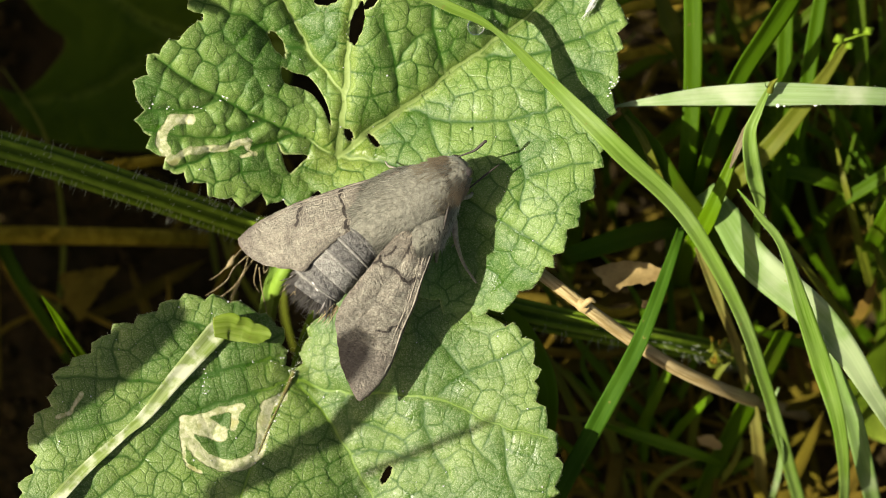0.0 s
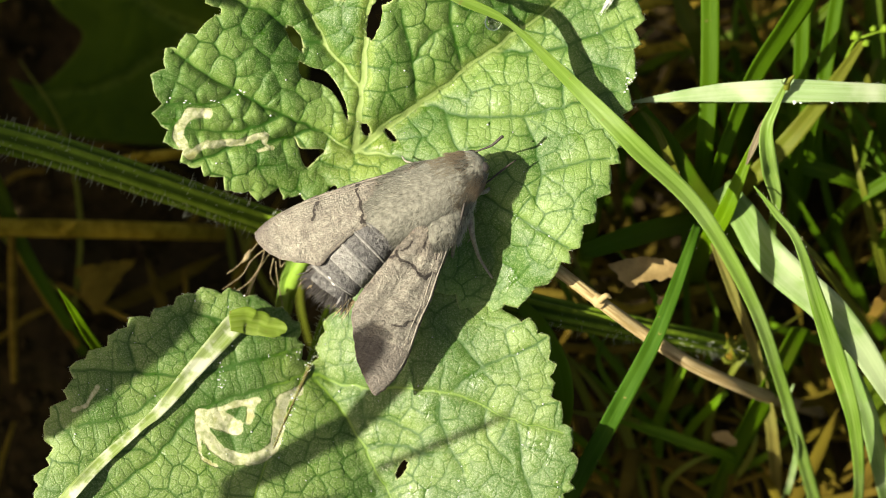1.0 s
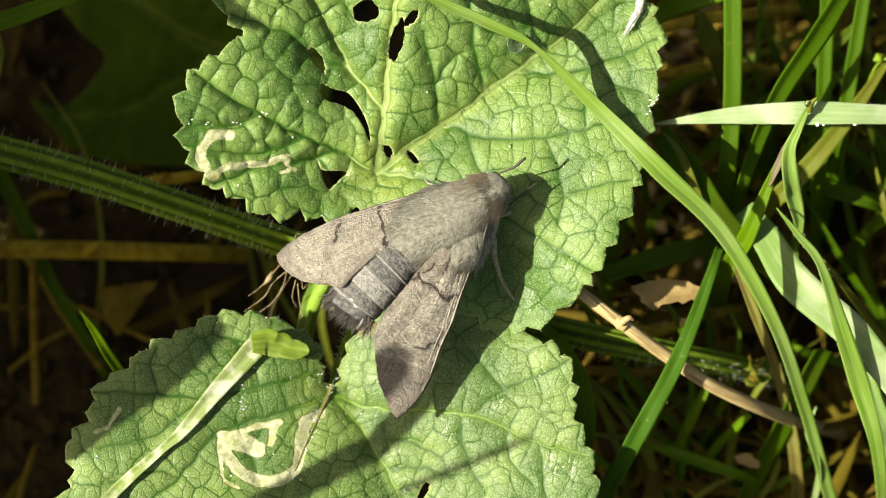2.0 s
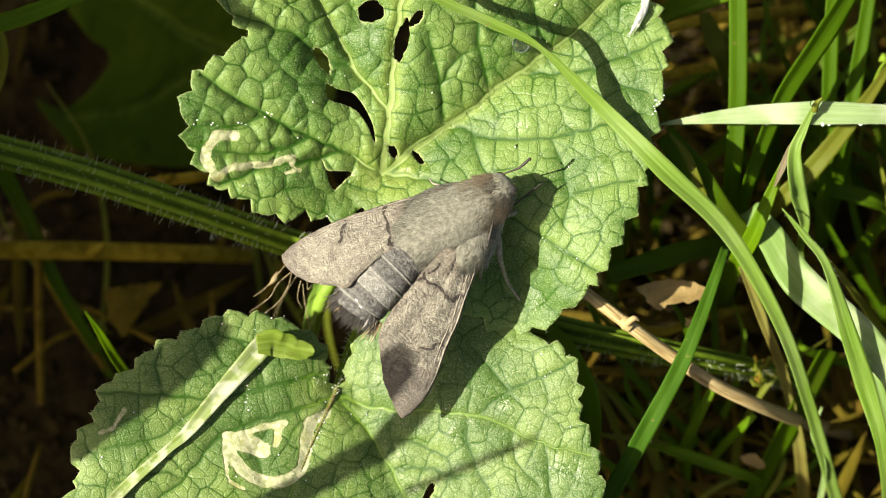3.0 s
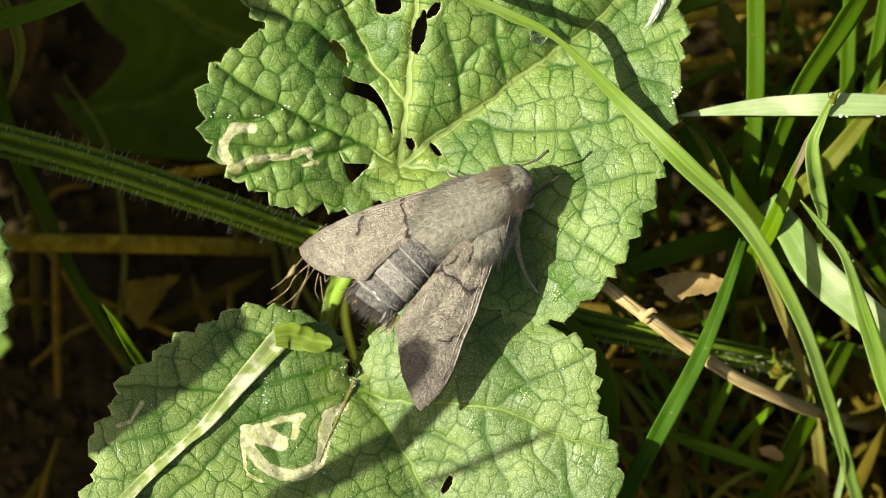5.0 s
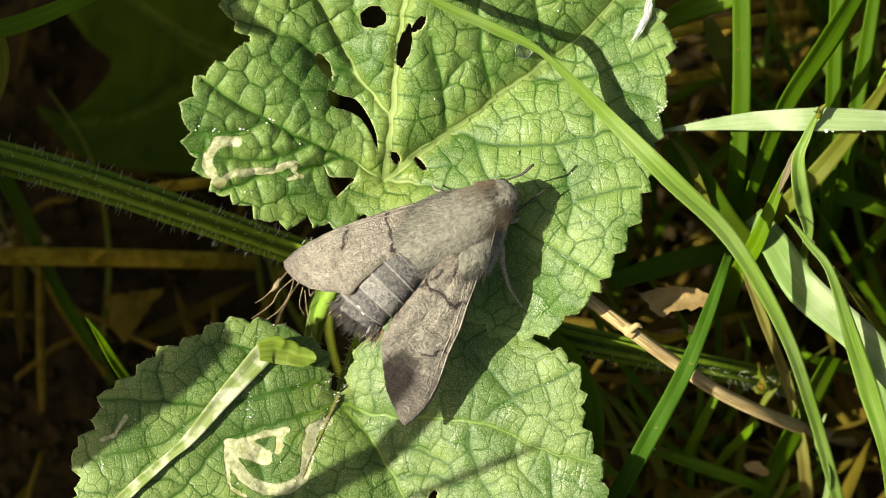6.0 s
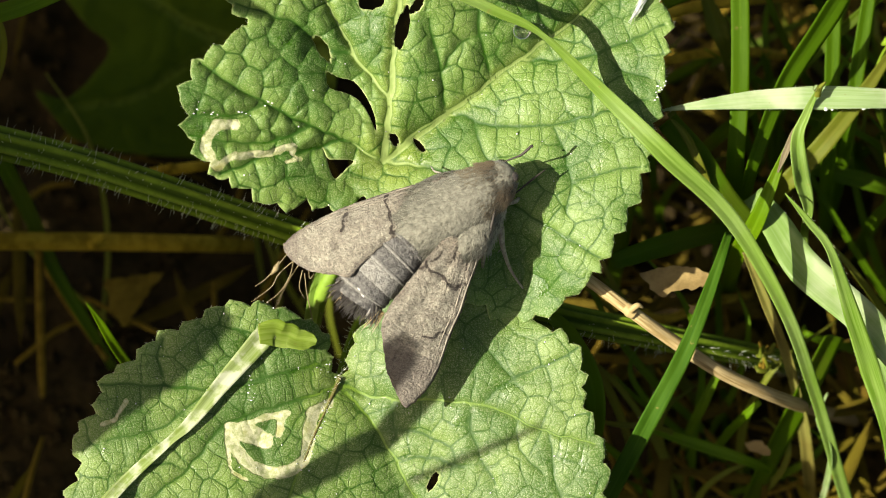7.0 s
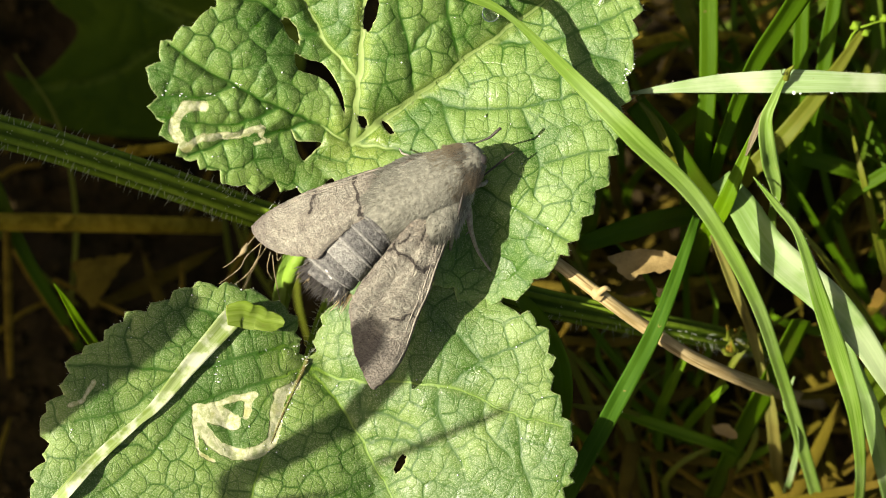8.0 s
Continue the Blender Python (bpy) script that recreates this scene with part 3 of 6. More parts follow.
def vein_net(outline, veins, size, seed):
    """Seeds of a net of leaf cells, paired along the veins so that their borders follow them."""
    rng = np.random.RandomState(seed)
    pairs = []
    for L in veins:
        n = max(2, int(np.linalg.norm(np.diff(L, axis=0), axis=1).sum() / (size * 0.85)))
        Q = even(L, n)[0]
        T = np.gradient(Q, axis=0)
        T /= np.linalg.norm(T, axis=1)[:, None]
        N = np.stack((-T[:, 1], T[:, 0]), 1) * size * 0.46
        for m in range(n):
            slide = T[m] * rng.uniform(-0.2, 0.2) * size
            pairs += [Q[m] + N[m] + slide, Q[m] - N[m] + slide]
    keep = []
    for a in range(len(pairs)):
        if all((pairs[a][0] - pairs[b][0]) ** 2 + (pairs[a][1] - pairs[b][1]) ** 2 > (size * 0.55) ** 2 or a // 2 == b // 2 for b in keep):
            keep.append(a)
    A = np.array(pairs)[keep]
    lo, hi = outline.min(0) - 3 * size, outline.max(0) + 3 * size
    gx, gy = np.meshgrid(np.arange(lo[0], hi[0], size), np.arange(lo[1], hi[1], size * 0.95))
    gx[1::2] += size / 2
    B = np.stack((gx, gy), 2).reshape(-1, 2) + rng.uniform(-0.46, 0.46, (gx.size, 2)) * size
    far = np.array([((A - b) ** 2).sum(1).min() for b in B])
    B = B[far > (size * 0.72) ** 2]
    return np.vstack((A, B))


def net_distance(P, S):
    """Distance of points to the nearest border between cells round the seeds."""
    out = np.empty(len(P))
    for k in range(0, len(P), 1500):
        Q = P[k:k + 1500]
        lo, hi = Q.min(0) - 6, Q.max(0) + 6
        near = S[((S > lo) & (S < hi)).all(1)]
        d = ((Q[:, None] - near[None]) ** 2).sum(2)
        m = min(8, len(near))
        idx = np.argpartition(d, m - 1, axis=1)[:, :m]
        dd = np.take_along_axis(d, idx, 1)
        order = np.argsort(dd, axis=1)
        idx, dd = np.take_along_axis(idx, order, 1), np.take_along_axis(dd, order, 1)
        gap = np.linalg.norm(near[idx[:, 1:]] - near[idx[:, :1]], axis=2)
        out[k:k + 1500] = ((dd[:, 1:] - dd[:, :1]) / (2 * gap)).min(1)
    return out


def net_lines(S, outline, step):
    """The borders of the small cells inside an outline, as short runs of points."""
    from mathutils import geometry
    _, _, tri, *_ = geometry.delaunay_2d_cdt([Vector(p) for p in S], [], [], 0, 1e-6)
    T = np.array([tuple(t) for t in tri])
    a, b, c = S[T[:, 0]], S[T[:, 1]], S[T[:, 2]]
    d = 2 * (a[:, 0] * (b[:, 1] - c[:, 1]) + b[:, 0] * (c[:, 1] - a[:, 1]) + c[:, 0] * (a[:, 1] - b[:, 1]))
    d = np.where(np.abs(d) < 1e-9, 1e-9, d)
    sq = [(q ** 2).sum(1) for q in (a, b, c)]
    cx = (sq[0] * (b[:, 1] - c[:, 1]) + sq[1] * (c[:, 1] - a[:, 1]) + sq[2] * (a[:, 1] - b[:, 1])) / d
    cy = (sq[0] * (c[:, 0] - b[:, 0]) + sq[1] * (a[:, 0] - c[:, 0]) + sq[2] * (b[:, 0] - a[:, 0])) / d
    centre = np.stack((cx, cy), 1)
    ok = inside(centre, outline)
    edges, runs = {}, []
    for k, t in enumerate(T):
        for e in ((t[0], t[1]), (t[1], t[2]), (t[2], t[0])):
            edges.setdefault((min(e), max(e)), []).append(k)
    for pair in edges.values():
        if len(pair) == 2 and ok[pair[0]] and ok[pair[1]]:
            p, q = centre[pair[0]], centre[pair[1]]
            l = np.linalg.norm(q - p)
            if 0.02 < l < 6:
                runs.append(p + (q - p) * np.linspace(0, 1, max(2, int(l / step) + 1))[:, None])
    return runs


def vein_runs(veins, outline, holes, step):
    """Edges along the middle and both borders of the larger veins."""
    runs = []
    for line, thick, thin in veins:
        L = even(curve(line, 60), max(4, int(np.linalg.norm(np.diff(np.array(line), axis=0), axis=1).sum() / step)))[0]
        T = np.gradient(L, axis=0)
        N = np.stack((-T[:, 1], T[:, 0]), 1) / np.linalg.norm(T, axis=1)[:, None]
        half = np.linspace(thick, thin, len(L))[:, None] * 0.75
        for side in ((-1, 0, 1) if thick > 0.1 else (0,)):
            Q = (L + N * (half + 0.08) * side)[4:]
            ok = inside(Q, outline)
            for h in holes:
                ok &= ~inside(Q, h)
            start = 0
            for k in range(len(Q) + 1):
                if k == len(Q) or not ok[k]:
                    if k - start > 2:
                        runs.append(Q[start:k])
                    start = k + 1
    return runs


def leaf_mesh(name, outline, holes, veins, mines, step, lie, material, seed, quilt=0.5, cell=1.3, hub=None, tint=None):
    """A leaf blade: outline with teeth, veins and a net of sunken veinlets between puffed cells, mines, openings. lie gives its depth."""
    tracks = [even(curve(line, 24), 16)[0] for line, _, _ in veins]
    fine_net = step < 0.5
    if fine_net:
        S, B = vein_net(outline, tracks, cell, seed), vein_net(outline, tracks, cell * 2.15, seed + 1)
        T = np.vstack([even(L, 60)[0] for L in tracks])
        runs = [r for r in net_lines(B, outline, step) + net_lines(S, outline, step) if ((T - r.mean(0)) ** 2).sum(1).min() > 0.30 ** 2]
        runs += vein_runs(veins, outline, holes, step)
        P, F = fill(outline, holes, step, runs, lambda Q: np.minimum(net_distance(Q, B), net_distance(Q, S)) > 0.10)
        fine, rank = net_distance(P, S), net_distance(P, B)
    else:
        P, F = fill(outline, holes, step)
        fine, rank = np.full(len(P), 0.5), cells(P, 2.5, seed)
    vein = np.full(len(P), 9.0)
    for L, (_, thick, thin) in zip(tracks, veins):
        vein = np.minimum(vein, far_tapered(P, L, thick * 0.75, thin * 0.6))
    rank = np.minimum(rank, np.maximum(vein, 0))
    fine = np.where(vein < 0.2, 0.3, fine)
    warm = 0.9 * np.exp(-(np.linalg.norm(P - np.array(hub or veins[0][0][0]), axis=1) / 4.5) ** 2)
    for L, (_, thick, thin) in zip(tracks, veins):
        if thick > 0.15:
            warm = np.maximum(warm, 0.75 * np.exp(-(np.maximum(far_tapered(P, L, thick, thin), 0) / (2.2 * thick)) ** 1.5))
    mine = np.full(len(P), 9.0)
    for line, wide in mines:
        mine = np.minimum(mine, far_from(P, even(curve(line, 30), 18)[0]) - wide)
    edge = np.full(len(P), 9.0)
    rim = np.vstack([even(outline, 400, True)[0]] + list(holes))
    for k in range(0, len(P), 4000):
        edge[k:k + 4000] = np.sqrt(((P[k:k + 4000, None] - rim[None]) ** 2).sum(2)).min(1)
    q = quilt(P) if callable(quilt) else quilt
    puff = 1 - np.exp(-rank / 0.45)
    small = 1 - np.exp(-fine / 0.16)
    sunk = np.exp(-(np.maximum(vein, 0) / 0.35) ** 2)
    W = lie(P) + (0.05 + 0.50 * q) * puff - (0.08 + 0.25 * q) * sunk + (0.012 + 0.05 * q) * small
    W += (0.12 + 1.0 * q) * (1 - np.exp(-(np.maximum(vein, 0) / 1.3) ** 1.5)) + 0.42 * ripple(P, 5.0, seed + 5) + 0.05 * ripple(P, 2.2, seed + 9)
    W -= 0.3 * np.exp(-edge / 0.8)
    bend = np.stack((ripple(P, 1.4, seed), ripple(P, 1.4, seed + 1)), 1) * 0.26 * np.minimum(edge / 1.0, 1)[:, None]
    return mesh_of(name, places(P + bend, W), F, material, True, {"vein": vein, "rank": rank, "fine": fine, "mine": mine, "edge": edge, "warm": np.clip(warm + (tint(P) if tint else 0), 0, 1)})


def disc(u, v, a, b, turn=0, n=18, wob=0.15, seed=1):
    """A rough oval outline, in mm, for openings and litter."""
    rng = np.random.RandomState(seed)
    q = np.linspace(0, 2 * math.pi, n, endpoint=False)
    r = 1 + rng.uniform(-wob, wob, n)
    c, s = math.cos(radians(turn)), math.sin(radians(turn))
    x, y = a * r * np.cos(q), b * r * np.sin(q)
    return np.stack((u + x * c - y * s, v + x * s + y * c), 1)


plant_foot = place(-60, -8, soil(-60, -8))
plant = thing("mallow_plant", plant_foot, "leafy green mallow-like plant with hairy stem and mined leaves", "plant")

# the upper leaf, on which the moth rests
UPPER = [(-2.9, 0.6), (-5.4, 2.3), (-7.1, 3.6), (-9.1, 2.4), (-12.1, 3.2), (-15.3, 2.9), (-18.6, 4.8), (-21, 6), (-23.4, 9.2), (-24.1, 13.6), (-22.5, 16.9), (-19.4, 19.2), (-17.9, 20.2),
         (-19.7, 22.2), (-20.5, 26), (-16.4, 30.3), (-7.8, 32.5), (0.9, 31.9), (9.5, 30.8), (16.5, 27.6), (21.4, 22.7), (21.8, 17.3), (21, 11.9), (19.9, 6.3),
         (17.2, 0.2), (13.8, -4.8), (8.7, -8), (4.6, -7), (0.9, -3.7)]
# veins: points, half width at the start and at the end
UPPER_MAIN = [
    ([(-5.1, 7), (-4.5, 13), (-3.9, 19.5), (-2.6, 28.7)], 0.42, 0.25),
    ([(-5.1, 7.1), (0.9, 11.5), (7.9, 16.8), (13.3, 20.8), (17.6, 25.4)], 0.30, 0.12),
    ([(-5.1, 7.2), (0.3, 11.4), (5.2, 10.5), (10.9, 10.5), (16.3, 11.8), (19.8, 13)], 0.145, 0.07),
    ([(-5.1, 7), (-0.8, 6.5), (6.3, 3.3), (11.7, 0.1), (15.4, -2.1)], 0.145, 0.06),
    ([(-5.1, 7.1), (-8.9, 9.2), (-12.1, 10.6), (-16.4, 12.7), (-18.7, 14.0), (-22.6, 16.5)], 0.12, 0.03),
    ([(-8.9, 9.3), (-12.1, 8.2), (-16.4, 7.6), (-20.7, 6)], 0.14, 0.05)]
UPPER_SIDE = [
    ([(-4.5, 13), (-7.5, 16.8), (-9.9, 21.1), (-12.1, 25.4)], 0.16, 0.08),
    ([(7.9, 16.8), (13.8, 16.8), (18.1, 18.4), (21.7, 20)], 0.12, 0.06),
    ([(5.2, 14.9), (4.1, 19), (3.8, 23.8), (3.6, 28.1)], 0.12, 0.05),
    ([(10.9, 19.1), (9.5, 22.2), (9, 26.5)], 0.10, 0.05),
    ([(0.9, 11.5), (0.3, 15.7), (-0.8, 20.6)], 0.10, 0.05),
    ([(-12.1, 10.6), (-15.3, 9.2), (-19.1, 9), (-23.7, 9.7)], 0.10, 0.04),
    ([(-7.8, 17.3), (-10.5, 17.9), (-14.3, 20.6), (-19.1, 22.2)], 0.10, 0.04)]
UPPER_THIN = [
    ([(-16.4, 12.7), (-19.1, 11.7), (-23.4, 11.5)], 0.07, 0.03),
    ([(3.3, 10.9), (4.6, 7.6), (6.5, 5.5)], 0.06, 0.03),
    ([(10.9, 10.5), (12.2, 7.6), (12.7, 4.9), (12.2, 2.2)], 0.07, 0.03),
    ([(12.7, 4.9), (16, 6), (19, 6.4)], 0.06, 0.03),
    ([(13.3, 16.7), (14.4, 14.1), (14.9, 11.7)], 0.06, 0.03),
    ([(16, 17.4), (17.6, 15.7), (20.3, 14.9)], 0.06, 0.03),
    ([(4.1, 19), (1.9, 17.9), (0.4, 15.7)], 0.06, 0.03),
    ([(3.8, 21.7), (6.3, 20.6), (9.8, 21.4)], 0.06, 0.03)]
UPPER_VEINS = UPPER_MAIN + UPPER_SIDE + UPPER_THIN
UPPER_HOLES = [
    disc(*(-6.3, 22.6), 1.3, 1.08, 20, seed=2), disc(*(-3.3, 19.8), 0.65, 2.05, -12, seed=3), disc(*(-1.9, 21.9), 0.97, 0.43, 50, seed=13),
    disc(*(-10.9, 17.9), 0.5, 1.35, 34, seed=4), even(curve([(-10.5, 15.7), (-9.4, 15.1), (-8.0, 14.8), (-6.9, 13.5), (-6.0, 11.6), (-5.8, 9.9), (-6.5, 11.6), (-7.5, 13.0), (-8.8, 13.7), (-10.3, 14.2)], 40, True), 30, True)[0],
    disc(*(-4.1, 9.2), 0.38, 0.65, 25, seed=6), disc(*(-1.7, 8.6), 0.27, 0.81, 42, seed=7),
    even(curve([(-10.9, 8.4), (-10.4, 7.4), (-9.3, 7.3), (-8.0, 7.2), (-8.9, 6.2), (-9.7, 5.5), (-10.2, 6.2), (-10.5, 7.3)], 36, True), 28, True)[0]]
UPPER_MINES = [([(-19.2, 10.7), (-20.6, 10.7), (-21.6, 9.9), (-22.1, 8.7), (-21.7, 7.6), (-21, 6.7)], 0.50), ([(-20.8, 6.7), (-19.7, 7.6), (-18, 7.8), (-15.9, 7.9), (-14.3, 8.4), (-13.6, 8.8)], 0.33),
               ([(-13.6, 8.7), (-13.8, 7.8)], 0.25), ([(-14.5, 7), (-12.9, 7.5)], 0.17)]


def hollow(P):
    """The dip where both leaves meet beside the moth."""
    return 1.7 * np.exp(-(P[:, 0] - 7.5) ** 2 / 16 - (P[:, 1] + 6.0) ** 2 / 40)


def upper_lie(P):
    """Folded along the vein that runs to the upper corner: one side faces the sun, the other turns from it."""
    u, v = P[:, 0], P[:, 1]
    d = (u + 5.1) * -0.57 + (v - 7.0) * 0.82
    far = np.clip(d, 0, 40)
    near = np.clip(-d, 0, 40)
    fold = np.clip((u + 9) / 8, 0, 1)
    fold = 0.4 + 0.6 * fold * fold * (3 - 2 * fold)
    lobe = np.clip((-8 - u) / 10, 0, 2)
    return -2.8 + fold * (0.54 * far - 0.0080 * far ** 2) + 3.0 * lobe - 0.35 * lobe ** 2 + 0.34 * near - 0.0065 * near ** 2 - 1.5 * np.clip((-5 - v) / 5, 0, 1) - 2.6 * np.exp(-((u - 6.5) ** 2 + (v + 5.0) ** 2) / 42) - hollow(P)


def lobe_margin(P):
    """The smooth margin of the small lobe; as tint it paints transmitted light yellow."""
    return np.exp(-((P[:, 0] + 14) / 6.5) ** 2 - ((P[:, 1] - 3.8) / 2.2) ** 2)


def upper_quilt(P):
    fold = (P[:, 0] + 5.1) * -0.57 + (P[:, 1] - 7.0) * 0.82
    return 0.10 + 0.16 * np.clip(fold / 3, 0, 1) + 0.30 * np.clip((-2 - P[:, 0]) / 6, 0, 1) * (1 - 0.75 * lobe_margin(P))


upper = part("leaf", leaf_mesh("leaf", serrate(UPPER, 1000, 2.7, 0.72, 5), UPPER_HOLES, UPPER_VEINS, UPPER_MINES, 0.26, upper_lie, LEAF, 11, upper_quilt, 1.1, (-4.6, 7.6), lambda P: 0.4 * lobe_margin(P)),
             plant, "green crinkled lobed leaf with holes and cream mine trails", solid=0.22)

# the lower leaf, folded along its middle
LOWER = [(-7.9, -9.6), (-8.5, -12), (-9.4, -13.6), (-10.3, -12), (-10.4, -10.2), (-11.4, -8.6), (-14.3, -7.1), (-17, -6.4), (-20.7, -6.5), (-23.7, -8.2), (-26.7, -9.4), (-29.1, -11.6), (-31.8, -13.4), (-32.7, -16.4), (-34.7, -18.8), (-34.2, -22.1),
         (-35.6, -25.9), (-31.5, -30.7), (-20.7, -32.3), (-13.2, -30.7), (-4.5, -32.6), (6.3, -31.8), (13.3, -28), (16, -23.7), (15.3, -19.4), (13.9, -16.1), (13.8, -12.9), (12.3, -9.7),
         (8.4, -8), (5.2, -5.6), (0.9, -4.3), (-4.5, -5.3)]
LOWER_MAIN = [
    ([(-8, -9.2), (-9.6, -13.4), (-11.6, -18.3), (-14.3, -24.8), (-15.3, -30.2)], 0.20, 0.15),
    ([(-9.6, -14), (-6.7, -17.2), (-4, -21.5), (-1.3, -26.9)], 0.18, 0.09),
    ([(-9.6, -14), (-5.1, -15.5), (0.9, -15.7), (5.2, -16.4), (10.6, -18.8), (14.9, -19.8)], 0.16, 0.07),
    ([(4.1, -16.1), (7.3, -13.4), (11.1, -12.1), (13.3, -10.7)], 0.10, 0.05),
    ([(3, -16), (3.3, -19.4), (5.2, -23.7)], 0.09, 0.05),
    ([(-10, -14.4), (-15.3, -16.1), (-20.2, -17.8), (-24, -22.1), (-28.8, -25.9)], 0.13, 0.06),
    ([(-10.5, -11.8), (-16.4, -13.4), (-21.8, -14.5), (-27.8, -14), (-32.1, -14)], 0.11, 0.05)]
LOWER_SIDE = [
    ([(-11, -9.7), (-15.3, -9.7), (-19.7, -8.6)], 0.09, 0.05),
    ([(-21.8, -14.5), (-26.1, -17.8), (-31.5, -19.4)], 0.08, 0.04),
    ([(10.6, -18.8), (10.9, -22.6), (12.2, -26.4)], 0.08, 0.04),
    ([(-4.5, -15.5), (-4, -19.4)], 0.07, 0.04),
    ([(-5.6, -18.6), (-2.4, -18.6), (0.9, -19.9)], 0.06, 0.03),
    ([(-4, -21.5), (-1.3, -21), (2.5, -22.1)], 0.06, 0.03),
    ([(-1.3, -15.7), (-0.8, -13.4), (0.9, -11.3)], 0.06, 0.03),
    ([(7.3, -17.3), (7.9, -20.5), (10, -22.6)], 0.06, 0.03),
    ([(7.1, -13.7), (5.2, -11.3), (3.6, -9.7)], 0.06, 0.03),
    ([(-15.3, -16.1), (-17, -19.4), (-16.4, -22.1)], 0.06, 0.03),
    ([(-24, -22.1), (-26.1, -21.5), (-30.5, -22.6)], 0.06, 0.03),
    ([(-16.4, -13.4), (-17.2, -10.7), (-19.1, -8.7)], 0.06, 0.03),
    ([(-26.1, -14.1), (-26.7, -11.3), (-26.1, -9.8)], 0.06, 0.03)]
LOWER_VEINS = LOWER_MAIN + LOWER_SIDE
LOWER_MINES = [([(-19.8, -18.2), (-19.8, -19.4), (-19, -20.7), (-17.6, -21.9), (-15.8, -22.5), (-14, -22.3), (-12.8, -21.1), (-12.4, -19.4), (-12.2, -17.7), (-11.8, -16.7)], 0.60), ([(-19.7, -18.4), (-17.8, -17.7), (-15.9, -17.1), (-14.5, -16.8)], 0.34),
               ([(-18.8, -18.6), (-17.5, -19), (-16.5, -19.4)], 0.80), ([(-15, -17.2), (-15.2, -18.8)], 0.36), ([(-12.1, -16.8), (-10.5, -16)], 0.55), ([(-20, -19.9), (-19.8, -22.1), (-18.3, -23.1)], 0.2), ([(-32, -17.8), (-30.7, -17.2), (-29.8, -15.5)], 0.22)]
LOWER_HOLES = [disc(*(-0.6, -23.4), 0.38, 0.97, -28, seed=5)]


def lower_lie(P):
    """Folded along its middle vein."""
    u, v = P[:, 0], P[:, 1]
    side = (u + 9.6) * 0.93 + (v + 9.2) * 0.37
    a, b = np.clip(side, 0, 60), np.clip(-side, 0, 60)
    return -4.8 + 0.32 * a - 0.0060 * a ** 2 + 0.34 * b - 0.0050 * b ** 2 - 1.0 * np.clip((v + 9) / 5, 0, 1) * np.clip(a / 8, 0, 1) - hollow(P)


def rest(u, v, lift=0.0):
    """Depth of a thing lying on the lower leaf."""
    return float(lower_lie(np.array([[u, v]]))[0]) + lift


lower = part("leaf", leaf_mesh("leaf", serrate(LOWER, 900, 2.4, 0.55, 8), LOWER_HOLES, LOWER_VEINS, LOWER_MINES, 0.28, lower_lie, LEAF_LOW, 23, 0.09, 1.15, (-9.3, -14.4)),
             plant, "pale green crinkled leaf with a looping cream mine", solid=0.22)

# leaves of the same plant beyond, towards the sun
SIDE = [(-42.3, -4.3), (-42.8, -8.6), (-44.5, -14), (-47.2, -19.4), (-54.8, -24.8), (-65.6, -27.5), (-77.4, -22.6), (-80.1, -8.6), (-79.6, 0.1), (-74.7, 6.5), (-65, 10.3), (-55.8, 9.7), (-48.8, 7.1), (-44.5, 4.9), (-43, 0.6)]
side_veins = [([(-76.9, -5.3), (-65, -4.8), (-53.1, -4.3), (-43.4, -3.7)], 0.3, 0.08), ([(-65, -4.8), (-56.4, 0.6), (-48.8, 5.5)], 0.15, 0.05), ([(-65, -4.8), (-55.8, -10.7), (-48.3, -15.1)], 0.15, 0.05)]
part("leaf", leaf_mesh("leaf", serrate(SIDE, 500, 2.4, 0.6, 3), [], side_veins, [], 0.6, lambda P: -1.0 - 0.002 * (P[:, 0] + 60) ** 2 * 0.2 - 0.003 * (P[:, 1] + 4) ** 2, LEAF_LOW, 31, 0.6),
     plant, "pale sunlit green crinkled leaf", solid=0.22)
# unseen leaf, added and shaped to shade the stem and soil
HIGH = [sunward(u, v, -10, 26)[:2] for u, v in ((-13.2, -1.6), (-25.6, 2.2), (-35.3, 5.2), (-45, 7.6), (-55.8, 11.1), (-60.2, 20.6), (-58.5, 34.6), (-47.7, 46.5), (-33.2, 47.6), (-24.5, 40), (-21.5, 22.7), (-20.7, 11.9))]
high_veins = [([(-75, 18), (-65, 19), (-52, 20)], 0.3, 0.08), ([(-66, 19), (-60, 14), (-53, 6)], 0.15, 0.05)]
part("leaf", leaf_mesh("leaf", serrate(HIGH, 400, 2.4, 0.6, 4), [], high_veins, [], 0.8, lambda P: 26.0 - 0.0008 * (P[:, 0] + 60) ** 2 + 0 * P[:, 1], LEAF_LOW, 37, 0.6),
     plant, "pale sunlit green crinkled leaf", solid=0.22)


# second unseen leaf, added only to shade the soil farther back
BEYOND = [(-87.7, 6), (-96.3, 2.8), (-109.8, 3.3), (-120.6, 9.8), (-126.6, 20.6), (-123.3, 32.5), (-114.2, 41.6), (-100.7, 44.3), (-90.9, 41.6), (-85.5, 34.6), (-83.4, 23.8), (-85, 13)]
part("leaf", leaf_mesh("leaf", serrate(BEYOND, 400, 2.4, 0.6, 6), [], [([(-122.3, 21.7), (-104.4, 22.2), (-85.5, 22.7)], 0.3, 0.08)], [], 0.8, lambda P: 26.0 - 0.0008 * (P[:, 0] + 100) ** 2 + 0 * P[:, 1], LEAF_LOW, 38, 0.6),
     plant, "pale sunlit green crinkled leaf", solid=0.22)


